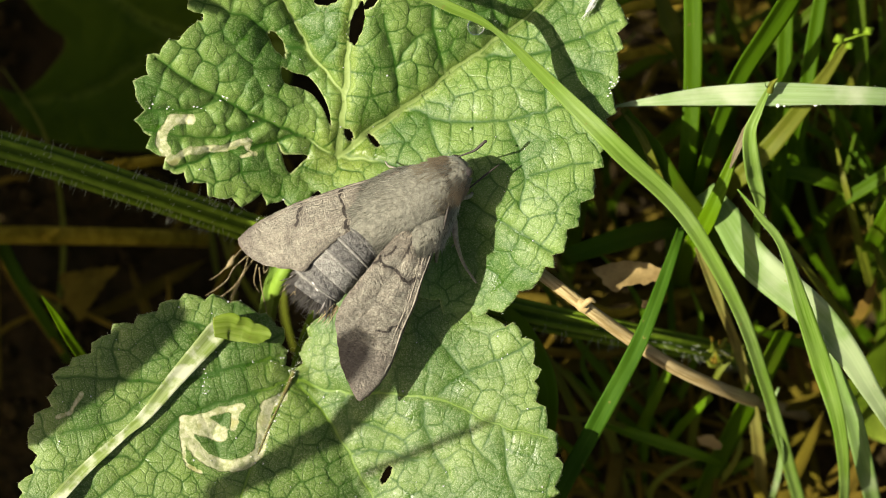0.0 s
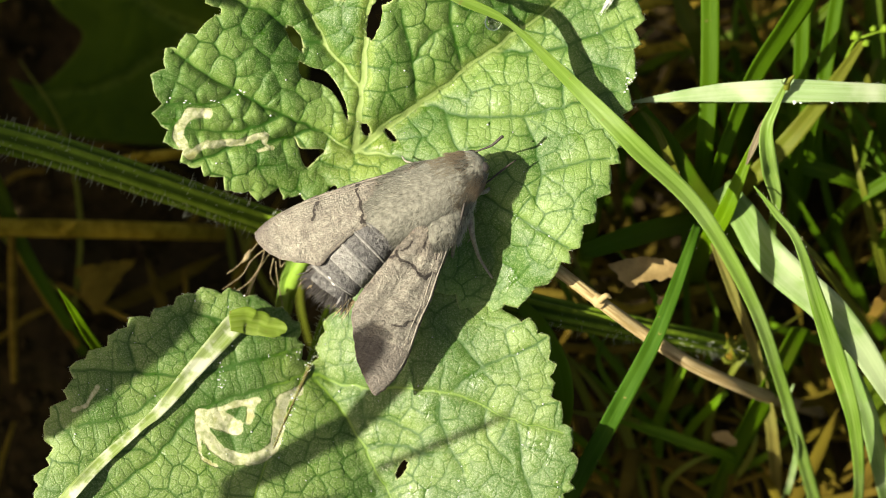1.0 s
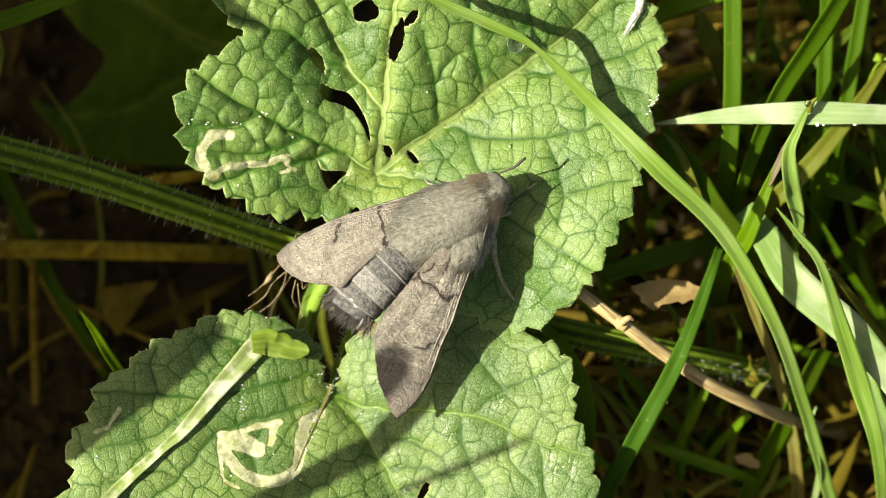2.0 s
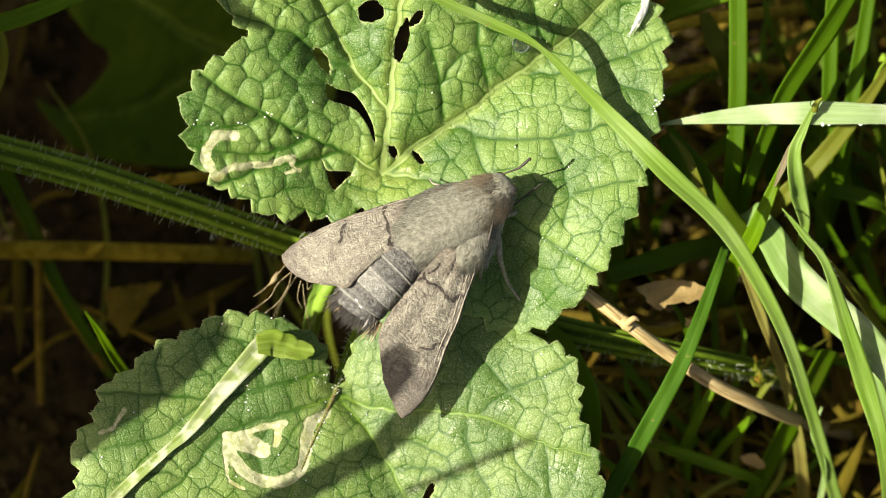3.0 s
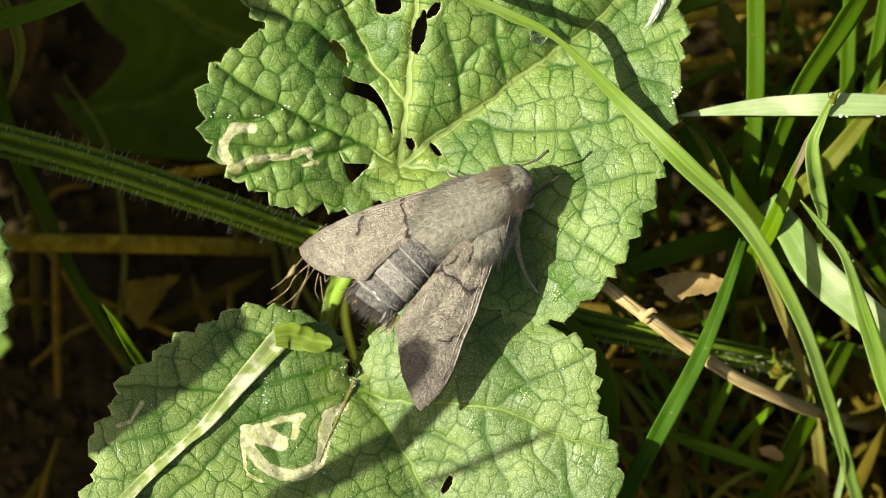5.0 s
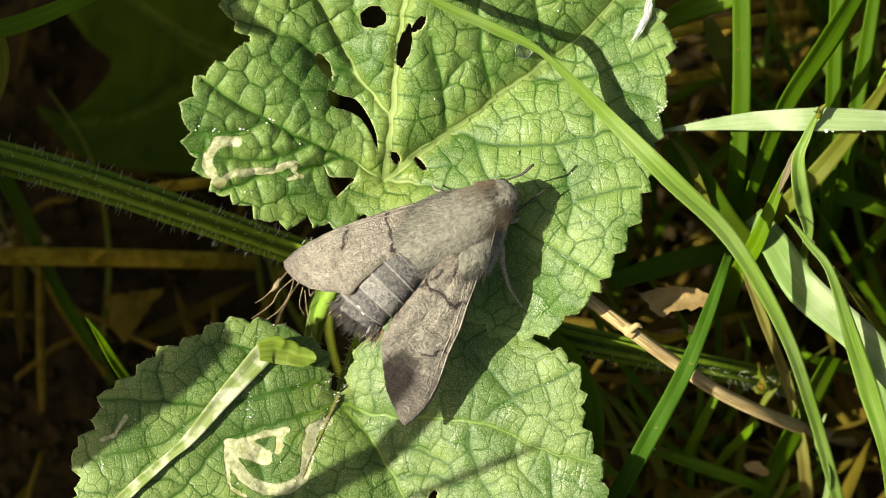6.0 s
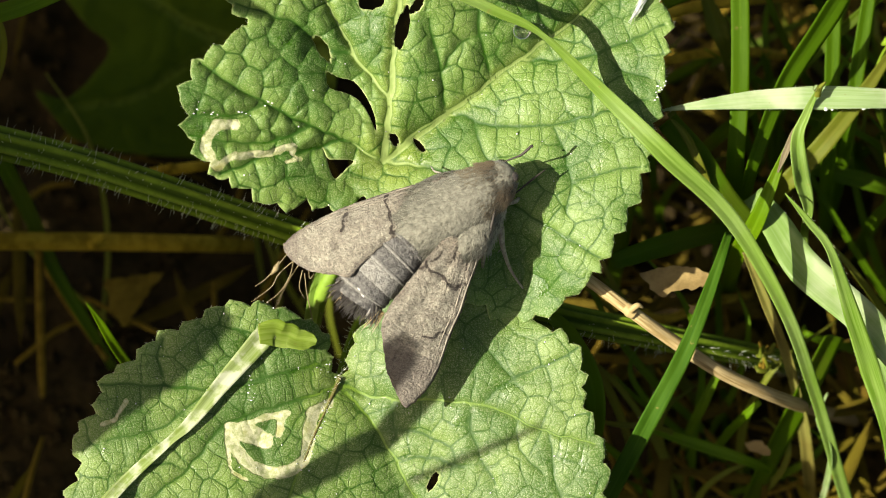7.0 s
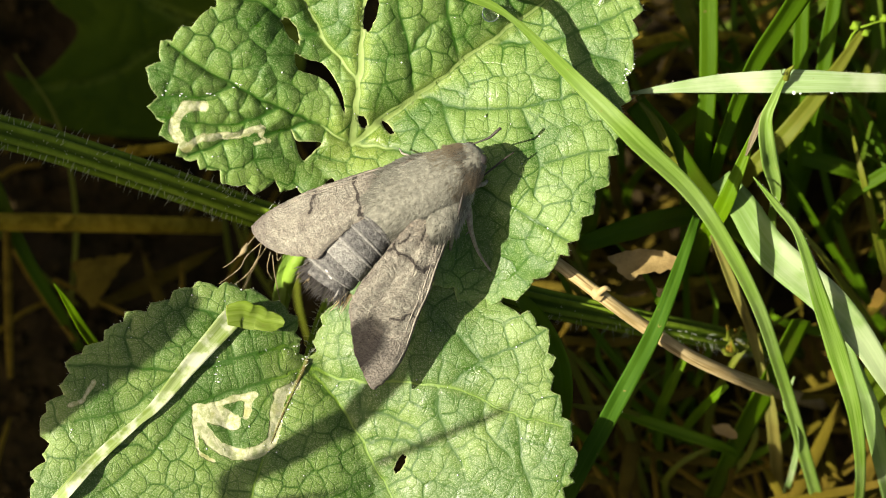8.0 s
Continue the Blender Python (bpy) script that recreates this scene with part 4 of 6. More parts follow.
def stem_part(name, points, radii, material, label, ribs=5, rib=0.10, hairs=0, hair_len=0.9, seed=1, flat=1.0):
    """A stem with its coat of stiff hairs as a part below it."""
    V, F = sweep(points, radii, 30 if ribs else 12, ribs, rib, flat, 10)
    sides = 30 if ribs else 12
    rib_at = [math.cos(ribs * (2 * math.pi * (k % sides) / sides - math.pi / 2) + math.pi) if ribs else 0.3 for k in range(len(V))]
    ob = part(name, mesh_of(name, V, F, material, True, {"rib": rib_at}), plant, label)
    if hairs:
        rng = random.Random(seed)
        n = (len(points) - 1) * 10 + 1
        C = curve([drop_to(p) for p in points], n)
        R = np.interp(np.linspace(0, 1, n), np.linspace(0, 1, len(radii)), radii)
        W = [place(*c) for c in C]
        roots, ways, lens = [], [], []
        for _ in range(hairs):
            i = rng.randrange(1, n - 1)
            f = rng.random()
            if i > 0.66 * n and rng.random() < 0.5:
                continue
            c, t = W[i].lerp(W[i + 1], f), (W[i + 1] - W[i]).normalized()
            a = t.cross(OUT).normalized()
            b = a.cross(t)
            q = rng.uniform(0, 2 * math.pi)
            d = a * math.cos(q) + b * math.sin(q)
            if i > 0.66 * n and d.dot(UP) > 0:
                d = -d
            roots.append(c + d * R[i] * 0.95 / 1000)
            ways.append(d + t * rng.uniform(-0.35, 0.35) + OUT * rng.uniform(-0.1, 0.3))
            lens.append(hair_len * rng.uniform(0.35, 1.25))
        part("hair", hair_mesh("hair", roots, ways, lens, 0.055, HAIR, 0.06), ob, "fine stiff whitish hairs", "stuff")
    return ob


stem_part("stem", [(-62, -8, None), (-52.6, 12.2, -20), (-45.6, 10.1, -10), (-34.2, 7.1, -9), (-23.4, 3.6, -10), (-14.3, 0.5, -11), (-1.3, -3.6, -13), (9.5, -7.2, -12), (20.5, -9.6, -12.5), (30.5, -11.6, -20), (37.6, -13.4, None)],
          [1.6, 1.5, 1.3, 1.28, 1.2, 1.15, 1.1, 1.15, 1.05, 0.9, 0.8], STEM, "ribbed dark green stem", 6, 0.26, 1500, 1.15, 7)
stem_part("petiole", [(-5.1, 6.6, -4.6), (-7.2, 1.1, -7), (-9.3, -2.1, -9), (-11, -5.3, -11), (-12.1, -9.1, -16), (-12.9, -14, -24)], [0.42, 0.5, 0.62, 0.7, 0.75, 0.8], STALK, "smooth light green leaf stalk", 0, 0, 60, 0.6, 2)
stem_part("petiole", [(-9.5, -13.8, -5.3), (-8.9, -11.6, -7.5), (-7.9, -8.9, -9.5), (-6.7, -6.4, -11), (-5.1, -4.3, -12.5), (-2.9, -3.2, -14)], [0.34, 0.42, 0.45, 0.5, 0.6, 0.6], STEM, "hairy dark green leaf stalk", 0, 0, 160, 0.7, 3)
stem_part("petiole", [(-79.6, -4.3, -2), (-84.5, -1.6, -12), (-76, -2, None)], [0.6, 0.8, 1.0], STALK, "light green leaf stalk", 0)
stem_part("petiole", [(-121.7, 21.7, 25), (-124.4, 18.4, 10), (-112, 12, None)], [0.6, 0.8, 1.0], STALK, "light green leaf stalk", 0)
stem_part("petiole", [(-86, 20, 25.3), (-94, 19, 12), (-88, 10, None)], [0.6, 0.8, 1.0], STALK, "light green leaf stalk", 0)


MIDRIB = [(u, v, rest(u, v, -0.16)) for u, v in ((-9.4, -13.4), (-9.7, -14.2), (-10.2, -15.3), (-10.7, -16.4), (-11.8, -18.8), (-12.9, -21.5), (-14.3, -24.8))]
V, F = sweep(MIDRIB, [0.24, 0.2, 0.16, 0.13, 0.11, 0.09, 0.07], 10, 0, 0, 0.8, 6)
midrib = part("midrib", mesh_of("midrib", V, F, MIDRIB_GREEN), lower, "dark olive hairy midrib")


def leaf_fringe(outline_points, n, tooth, height, seed, lie, owner, count, span=None):
    """Short pale hairs round a leaf's edge and along its veins."""
    O = serrate(outline_points, n, tooth, height, seed)
    rng = random.Random(seed)
    mid = O.mean(0)
    roots, ways, lens = [], [], []
    for _ in range(count):
        i = rng.randrange(n)
        p = O[i]
        w = float(lie(p[None])[0]) - 0.3
        out = p - mid
        out /= np.linalg.norm(out)
        roots.append(place(p[0], p[1], w))
        ways.append(RIGHT * (out[0] + rng.uniform(-0.5, 0.5)) + UP * (out[1] + rng.uniform(-0.5, 0.5)) + OUT * rng.uniform(-0.1, 0.7))
        lens.append(rng.uniform(0.10, 0.30))
    part("hair", hair_mesh("hair", roots, ways, lens, 0.026, HAIR, 0.05), owner, "fine pale edge hairs", "stuff")


leaf_fringe(UPPER, 1000, 2.7, 0.72, 5, upper_lie, upper, 320)
leaf_fringe(LOWER, 900, 2.4, 0.55, 8, lower_lie, lower, 260)
rng = random.Random(77)
roots, ways, lens = [], [], []
for _ in range(80):
    a = MIDRIB[rng.randrange(6)]
    b = MIDRIB[MIDRIB.index(a) + 1]
    f = rng.random()
    roots.append(place(*[p + (q - p) * f for p, q in zip(a, b)]) + (RIGHT * rng.uniform(-0.25, 0.25) + OUT * 0.15) / 1000)
    ways.append(RIGHT * rng.uniform(-1, 1) + UP * rng.uniform(-0.6, 0.6) + OUT * rng.uniform(0.3, 1))
    lens.append(rng.uniform(0.15, 0.5))
part("midrib_hair", hair_mesh("midrib_hair", roots, ways, lens, 0.03, HAIR, 0.05), lower, "short pale hairs along the midrib", "stuff")


# ---- the moth ----
moth_at = place(*(0.9, 0.6), -0.5)
moth = thing("hawk_moth", moth_at, "grey-brown hawk moth resting with half-spread wings on a leaf", "moth")


def wing(name, lead, trail_back, lift, lines, outer_at, outer_way, base_at, label, marks=(), costa=0):
    """A forewing: outline from root along the leading edge to the tip and back; lift gives its depth."""
    O = even(curve(lead + trail_back, 300, True), 420, True)[0]
    O = O + np.stack((ripple(O, 0.9, 31), ripple(O, 0.9, 32)), 1) * 0.07 + np.stack((ripple(O, 0.25, 33), ripple(O, 0.25, 34)), 1) * 0.07
    P, F = fill(O, [], 0.2)
    line = np.full(len(P), 9.0)
    jag = P + np.stack((ripple(P, 0.5, 41), ripple(P, 0.5, 42)), 1) * 0.16 + np.stack((ripple(P, 1.1, 43), ripple(P, 1.1, 44)), 1) * 0.14
    for pts, r in lines:
        line = np.minimum(line, far_from(jag, even(curve(pts, 24), 18)[0]) - 0.85 * r)
    mark = np.full(len(P), 9.0)
    for pts, width in marks:
        mark = np.minimum(mark, far_from(P, even(curve(pts, 24), 18)[0]) - width + 0.25 * np.abs(ripple(P, 0.5, 8)))
    rim = far_from(P, np.vstack((O, O[:1])))
    d = P - np.array(outer_at)
    w = np.array(outer_way, float)
    w /= np.linalg.norm(w)
    outer = d @ w
    base = 1 - np.linalg.norm(P - np.array(base_at), axis=1) / 6.0
    ray = np.arctan2(P[:, 1] - base_at[1], P[:, 0] - base_at[0])
    run = np.linalg.norm(P - np.array(base_at), axis=1)
    W = lift(P) + 0.07 * np.cos(ray * 23 + 0.15 * run) * np.clip(run / 4, 0, 1) + 0.14 * ripple(P, 1.3, 3) + 0.30 * ripple(P, 5, 4) - 0.25 * np.exp(-rim / 0.4)
    data = {"line": line, "rim": rim, "outer": outer, "base": base, "mark": mark, "fan": ray * 9.0, "run": run}
    ob = part(name, mesh_of(name, places(P, W), F, WING, True, data), moth, label, solid=0.22)
    if costa:
        # the thickened vein along the leading edge
        L = even(curve(lead, 60), 40)[0][2:]
        T = np.gradient(L, axis=0)
        N = np.stack((T[:, 1], -T[:, 0]), 1) / np.linalg.norm(T, axis=1)[:, None]
        N = N if ((P.mean(0) - L.mean(0)) @ N.mean(0)) > 0 else -N
        for inset, thick, rise in ((0.16, 0.10, 0.0), (0.55, 0.06, 0.0)):
            Q = L + N * inset * costa
            depth = W[((Q[:, None] - P[None]) ** 2).sum(2).argmin(1)]
            rib = np.column_stack((Q, np.convolve(np.pad(depth, 2, "edge"), np.ones(5) / 5, "valid") + rise))
            V, F = sweep([tuple(q) for q in rib[::3]], [thick] * 10 + [thick * 0.8, thick * 0.5, thick * 0.3], 8, 0, 0, 0.7, 4)
            part("wing_vein", mesh_of("wing_vein", V, F, WING_VEIN), ob, "pale raised vein along the wing edge")
    return ob


def tilt(a, b, c, bow=0.0, at=(0, 0), size=10.0):
    """A plane of depths through three points (u, v, w), slightly bowed about a place."""
    A = np.array([(p[0], p[1], 1.0) for p in (a, b, c)])
    k = np.linalg.solve(A, np.array([p[2] for p in (a, b, c)]))
    return lambda P: P[:, 0] * k[0] + P[:, 1] * k[1] + k[2] + bow * np.exp(-((P - np.array(at)) ** 2).sum(1) / size ** 2)


wing("forewing", [(5.8, 4), (5.2, 1.4), (4.2, -1.6), (3, -4.8), (2.3, -7), (1.1, -9.7), (0.2, -12.3), (-0.9, -14.4)], [(-2.5, -16), (-3.3, -16.2), (-4.2, -14.6), (-5, -12.4), (-5.3, -9.8), (-5.4, -8.4), (-4.5, -6.4), (-2.6, -4), (-1, -2), (0.9, 0.1), (3.6, 3)],
     tilt((4.6, 1.1, 4.0), (-3.2, -16.1, 1.6), (-5.1, -8, 4.6), 1.0, (0.3, -4.3), 6),
     [([(-1.1, -2.5), (-0.8, -3.3), (0.3, -3.7), (0.9, -4.6), (1.7, -5.1), (2.3, -4.6), (3.3, -4.8)], 0.12), ([(-1.5, -9.7), (-0.5, -9.6), (0.3, -9.2), (0.8, -9.4)], 0.10), ([(0.3, -1.6), (-0.8, -2.6), (-1.9, -3.2)], 0.05), ([(4.2, -0.6), (3.3, -3.6), (2.2, -6.6), (1.0, -9.6)], 0.10), ([(3.3, -1.2), (2.5, -3.6)], 0.04), ([(1.2, -2.6), (2.0, -1.2), (3.2, -0.4)], 0.05)],
     (-2.6, -10.7), (-0.35, -1.0), (3.6, 1.7), "grey-brown scaled forewing with dark wavy lines",
     [([(-3, -10.4), (-2.1, -11), (-1, -11.4)], 0.16), ([(-0.5, -11.6), (0.2, -12)], 0.08), ([(4.5, -1.6), (2.9, -5.6), (1.5, -9.2)], 0.07), ([(-5.4, -6.4), (-5, -7.5)], 0.12)], 1.25)
wing("forewing", [(0.9, 5.7), (-1.3, 5.1), (-3.5, 4.6), (-6.2, 3.7), (-8.9, 2.8), (-11.3, 1.7), (-13.2, 0.6)], [(-14.5, -0.5), (-14.7, -1.1), (-13.8, -2.4), (-12.1, -3.3), (-9.9, -3.7), (-8.4, -3.8), (-7.2, -2.6), (-5.6, -1.1), (-4, -0.1), (-1.3, 1.7), (0.9, 3.8)],
     tilt((0.3, 5.5, 3.8), (-14.6, -0.9, 3.2), (-7.8, -3.5, 5.2), 0.6, (-7.8, 0.1), 5),
     [([(-4.5, 4.3), (-5.1, 3.4), (-4.6, 2.6), (-4.6, 1.8), (-4.4, 1.1), (-4.5, 0.5), (-3.9, 0.3)], 0.12), ([(-9, 3), (-8.6, 2.3), (-9, 1.7), (-9, 1.1), (-9.3, 0.6)], 0.10), ([(-1.6, 1.4), (-1.7, 0.6), (-1.3, 0.1)], 0.05)],
     (-12.9, -0.5), (-1.0, 0.1), (0.3, 4.4), "grey-brown scaled forewing with dark wavy lines",
     [([(-11.6, 1.5), (-7.8, 3.2), (-3.5, 4.5)], 0.06), ([(-12.1, -3.3), (-9.9, -3.7), (-8.5, -3.8)], 0.06)], 0.9)
wing("hindwing", [(2.8, 2.2), (3.7, -1.3), (1.7, -5.6), (-1.3, -8.3)], [(-2.6, -7.5), (-3.3, -5.1), (-2.3, -2.1), (0.1, 0.9)], tilt((3, 1.1, 3.2), (-2.1, -7.8, 3.0), (-2.1, -2.1, 3.2)),
     [([(-1.3, -5.3), (0.3, -5.9)], 0.03)], (-2.6, -10.7), (-0.35, -1.0), (2.5, 1.7), "brown hindwing tucked below the forewing")
V, F = sweep([(5.7, 3.9, 4.7), (5.4, 2.2, 4.6), (4.9, 0.1, 4.5), (4.3, -1.7, 4.4)], [0.05, 0.13, 0.14, 0.05], 8, 0, 0, 0.7, 6)
part("wing_edge", mesh_of("wing_edge", V, F, ANTENNA), moth, "dark strip along the crease at the forewing root")

def body_section(name, points, radii, material, flat, label="", sides=28):
    V, F = sweep(points, radii, sides, 0, 0, flat, 8)
    return part(name, mesh_of(name, V, F, material), moth, label)


THORAX = [(6.4, 5.6, 3.6), (5.2, 4.8, 3.7), (3.5, 3.7, 3.8), (0.9, 2.1, 3.8), (-1.6, 0.7, 3.7), (-3.9, -0.6, 3.3)]
THORAX_R = [1.25, 2.2, 2.85, 3.15, 3.0, 2.5]
thorax = body_section("thorax", THORAX, THORAX_R, FUR_BODY, 0.62, "furry olive-grey thorax")


def coat(owner, points, radii, flat, count, length, material, seed, lay=0.28, thick=0.07, low=-0.15):
    """Fur that lies backwards over a body."""
    rng = random.Random(seed)
    n = (len(points) - 1) * 12 + 1
    C = curve(points, n)
    R = np.interp(np.linspace(0, 1, n), np.linspace(0, 1, len(radii)), radii)
    W = [place(*c) for c in C]
    roots, ways, lens = [], [], []
    for _ in range(count):
        i = rng.randrange(0, n - 1)
        t = (W[i + 1] - W[i]).normalized()
        c = W[i].lerp(W[i + 1], rng.random())
        a = t.cross(OUT).normalized()
        b = a.cross(t)
        q = math.asin(rng.uniform(low, 1)) if rng.random() < 0.7 else rng.uniform(-0.3, 0.9)
        q = q if rng.random() < 0.5 else math.pi - q
        d = (a * math.cos(q) + b * flat * math.sin(q))
        roots.append(c + d * R[i] * 0.97 / 1000)
        ways.append(t + d.normalized() * (lay + rng.uniform(-0.12, 0.18)) + a * rng.uniform(-0.35, 0.35) + b * rng.uniform(-0.1, 0.1))
        lens.append(length * rng.uniform(0.5, 1.3))
    part("fur", hair_mesh("fur", roots, ways, lens, thick, material, -0.03), owner, "soft olive-grey fur", "stuff")


coat(thorax, THORAX, THORAX_R, 0.62, 13000, 0.5, FUR, 21, 0.22, 0.036)
coat(thorax, THORAX, THORAX_R, 0.62, 6000, 0.45, FUR_GREY, 22, 0.26, 0.034)
coat(thorax, THORAX[:3], [1.7, 2.3, 2.9], 0.64, 1900, 0.65, FUR_TAN, 23, 0.34, 0.045)
coat(thorax, THORAX[:2], [1.9, 2.5], 0.66, 450, 0.9, FUR_RUST, 25, 0.42, 0.05)
coat(thorax, THORAX, THORAX_R, 0.62, 1100, 0.6, FUR_DARK, 28, 0.24, 0.04)
coat(thorax, THORAX, THORAX_R, 0.62, 1800, 0.6, FUR_PALE, 29, 0.30, 0.042)
# furry shoulder flaps that hide the roots of the forewings
for SHOULDER, grow in (([(5.6, 3.9, 3.5), (4.5, 2.0, 3.9), (2.9, -0.2, 4.3), (1.0, -2.4, 4.1)], (0.5, 1.4, 2.1, 0.6)), ([(2.6, 5.9, 2.8), (0.4, 5.0, 3.2), (-1.8, 3.6, 3.5), (-3.8, 2.0, 3.6)], (0.4, 0.9, 1.2, 0.5))):
    flap = body_section("shoulder_flap", SHOULDER, list(grow), FUR_BODY, 0.45, "olive-grey furry shoulder flap")
    coat(flap, SHOULDER, list(grow), 0.45, 3200, 0.55, FUR, 26, 0.24, 0.036)
    coat(flap, SHOULDER, list(grow), 0.45, 700, 0.6, FUR_DARK, 30, 0.26, 0.05)
    coat(flap, SHOULDER, list(grow), 0.45, 1600, 0.5, FUR_GREY, 27, 0.26, 0.034)
ABD = [(-1.9, 0.3, 3.0), (-3.3, -1, 3.2), (-4.5, -2.2, 3.3), (-5.8, -3.6, 3.3), (-7, -4.9, 3.2), (-7.8, -6, 3.0)]
# abdomen in overlapping segments, every second one paler
seg = curve(ABD, 61)
ABD_W = [2.4, 2.6, 2.7, 2.7, 2.65, 2.4]
for k in range(6):
    lo, hi = 10 * k, min(60, 10 * k + 11)
    span = [tuple(seg[int(q)]) for q in np.linspace(lo, hi, 4).round()]
    r = [float(np.interp(q / 60, np.linspace(0, 1, 6), ABD_W)) for q in np.linspace(lo, hi, 4)]
    r = [r[0] * 0.96, r[1] * 1.0, r[2] * 1.02, r[3] * 1.03]
    pale = k == 3
    segment = body_section("abdomen_segment", span, r, ABDOMEN_BAND if pale else ABDOMEN, 0.78, "pale grey abdomen segment" if pale else "dark grey abdomen segment")
    coat(segment, [span[0], span[1]], [r[0], r[1]], 0.78, 420 if k < 4 else 900, 0.5, ABDOMEN_BAND if pale else TUFT_DARK, 40 + k, 0.10, 0.04)
    if k in (1, 2, 4):
        V, F = sweep([tuple(seg[hi - 2]), tuple(seg[hi - 1]), tuple(seg[hi])], [r[3] * 0.99, r[3] * 1.025, r[3] * 1.01], 28, 0, 0, 0.78, 3)
        part("fringe", mesh_of("fringe", V, F, FRINGE), segment, "thin pale fringe of scales")


def tuft(material, count, spread, length, seed, label, shift=0.0, wide=2.2, thick=0.16, ragged=0.15):
    """Flat tail scales fanned out behind the abdomen."""
    rng = random.Random(seed)
    back = (place(*(-9.9, -8.9, 2.4)) - place(*(-7, -5.1, 3.4))).normalized()
    a = back.cross(OUT).normalized()
    roots, ways, lens = [], [], []
    for _ in range(count):
        x = rng.uniform(-1, 1)
        roots.append(place(*(-7.3, -5.6), 3.2 + rng.uniform(-1.2, 1.4)) + a * (x * wide + shift) / 1000)
        ways.append(back + a * (x * spread + rng.uniform(-ragged, ragged)) + OUT * rng.uniform(-0.3, 0.2))
        lens.append(length * rng.uniform(0.6, 1.2) * (1 - 0.25 * abs(x)))
    part("tail_tuft", hair_mesh("tail_tuft", roots, ways, lens, thick, material, 0.02), moth, label)


tuft(TUFT_DARK, 340, 0.5, 2.55, 5, "black-grey fan of tail scales", 0.0, 2.1, 0.16, 0.45)
tuft(FUR_GREY, 90, 0.5, 2.0, 9, "grey tail scales", -0.3, 1.9, 0.15, 0.5)
tuft(ANTENNA, 60, 0.3, 2.9, 10, "long black tail scales", 0.6, 1.8, 0.13, 0.3)
tuft(TUFT_CREAM, 14, 0.2, 2.8, 6, "cream tail scales", 1.9, 0.8, 0.17)
tuft(TUFT_CREAM, 18, 0.2, 3.0, 7, "cream tail scales", -2.2, 0.6, 0.16)
tuft(TUFT_WHITE, 8, 0.1, 2.0, 8, "white tail scales", -1.2, 0.35, 0.2)
limb_white = [(-8, -4.4, 5.0), (-7.5, -5.1, 5.2), (-7, -5.9, 5.0)]
V, F = sweep(limb_white, [0.04, 0.13, 0.04], 8, 0, 0, 0.5, 6)
part("tail_scale", mesh_of("tail_scale", V, F, TUFT_WHITE), moth, "white scale patch beside the tail")
V, F = sweep([(-8.6, -4.5, 3.6), (-9.1, -5.2, 3.2), (-9.3, -6.1, 2.8)], [0.10, 0.16, 0.08], 8, 0, 0, 0.5, 6)
part("tail_scale", mesh_of("tail_scale", V, F, TUFT_CREAM), moth, "cream tail scale")
head = body_section("head", [(5.5, 5.1, 3.4), (6.3, 5.6, 3.4), (6.9, 6, 3.2), (7.3, 6.3, 3.0)], [2.0, 1.85, 1.35, 0.4], FUR_BODY, 0.85, "furry grey head")
HEAD = [(7.1, 6.2, 3.0), (6.6, 5.8, 3.3), (5.9, 5.3, 3.5), (5.2, 4.9, 3.5)]
coat(head, HEAD, [0.9, 1.6, 1.9, 2.1], 0.85, 2600, 0.7, FUR_GREY, 33, 0.22, 0.05)
coat(head, HEAD, [0.9, 1.6, 1.9, 2.1], 0.85, 1600, 0.75, FUR, 34, 0.26, 0.05)
coat(head, HEAD, [0.9, 1.6, 1.9, 2.1], 0.85, 500, 0.85, FUR_DARK, 36, 0.36, 0.05)
coat(head, HEAD[1:], [1.7, 1.95, 2.15], 0.86, 350, 0.95, FUR_RUST, 37, 0.42, 0.05)
BREAST = [(6.5, 4.4, 2.4), (5.7, 3, 2.2), (5, 0.9, 2.2), (4.3, -1.5, 2.0)]
breast = body_section("breast", BREAST, [0.5, 0.9, 0.9, 0.5], FUR_BODY, 1.0, "pale furry underside")
coat(breast, BREAST, [0.5, 0.9, 0.9, 0.5], 1.0, 1200, 0.6, FUR_PALE, 35, 0.3, 0.045)


def ball(name, at, r, material, parent, label, squash=1.0):
    b = bmesh.new()
    bmesh.ops.create_uvsphere(b, u_segments=20, v_segments=12, radius=r / 1000)
    bmesh.ops.transform(b, matrix=Matrix.Translation(place(*at)) @ FACING @ Matrix.Diagonal((1, 1, squash, 1)), verts=b.verts)
    me = bpy.data.meshes.new(name)
    b.to_mesh(me)
    b.free()
    me.materials.append(material)
    me.polygons.foreach_set("use_smooth", [True] * len(me.polygons))
    return part(name, me, parent, label)


ball("eye", (7.15, 5.55, 3.9), 0.72, EYE, moth, "dark glossy eye")
ball("eye", (6.1, 6.6, 3.2), 0.7, EYE, moth, "dark glossy eye")


def limb(name, points, radii, material, label, sides=8):
    V, F = sweep(points, radii, sides, 0, 0, 1, 8)
    return part(name, mesh_of(name, V, F, material), moth, label)


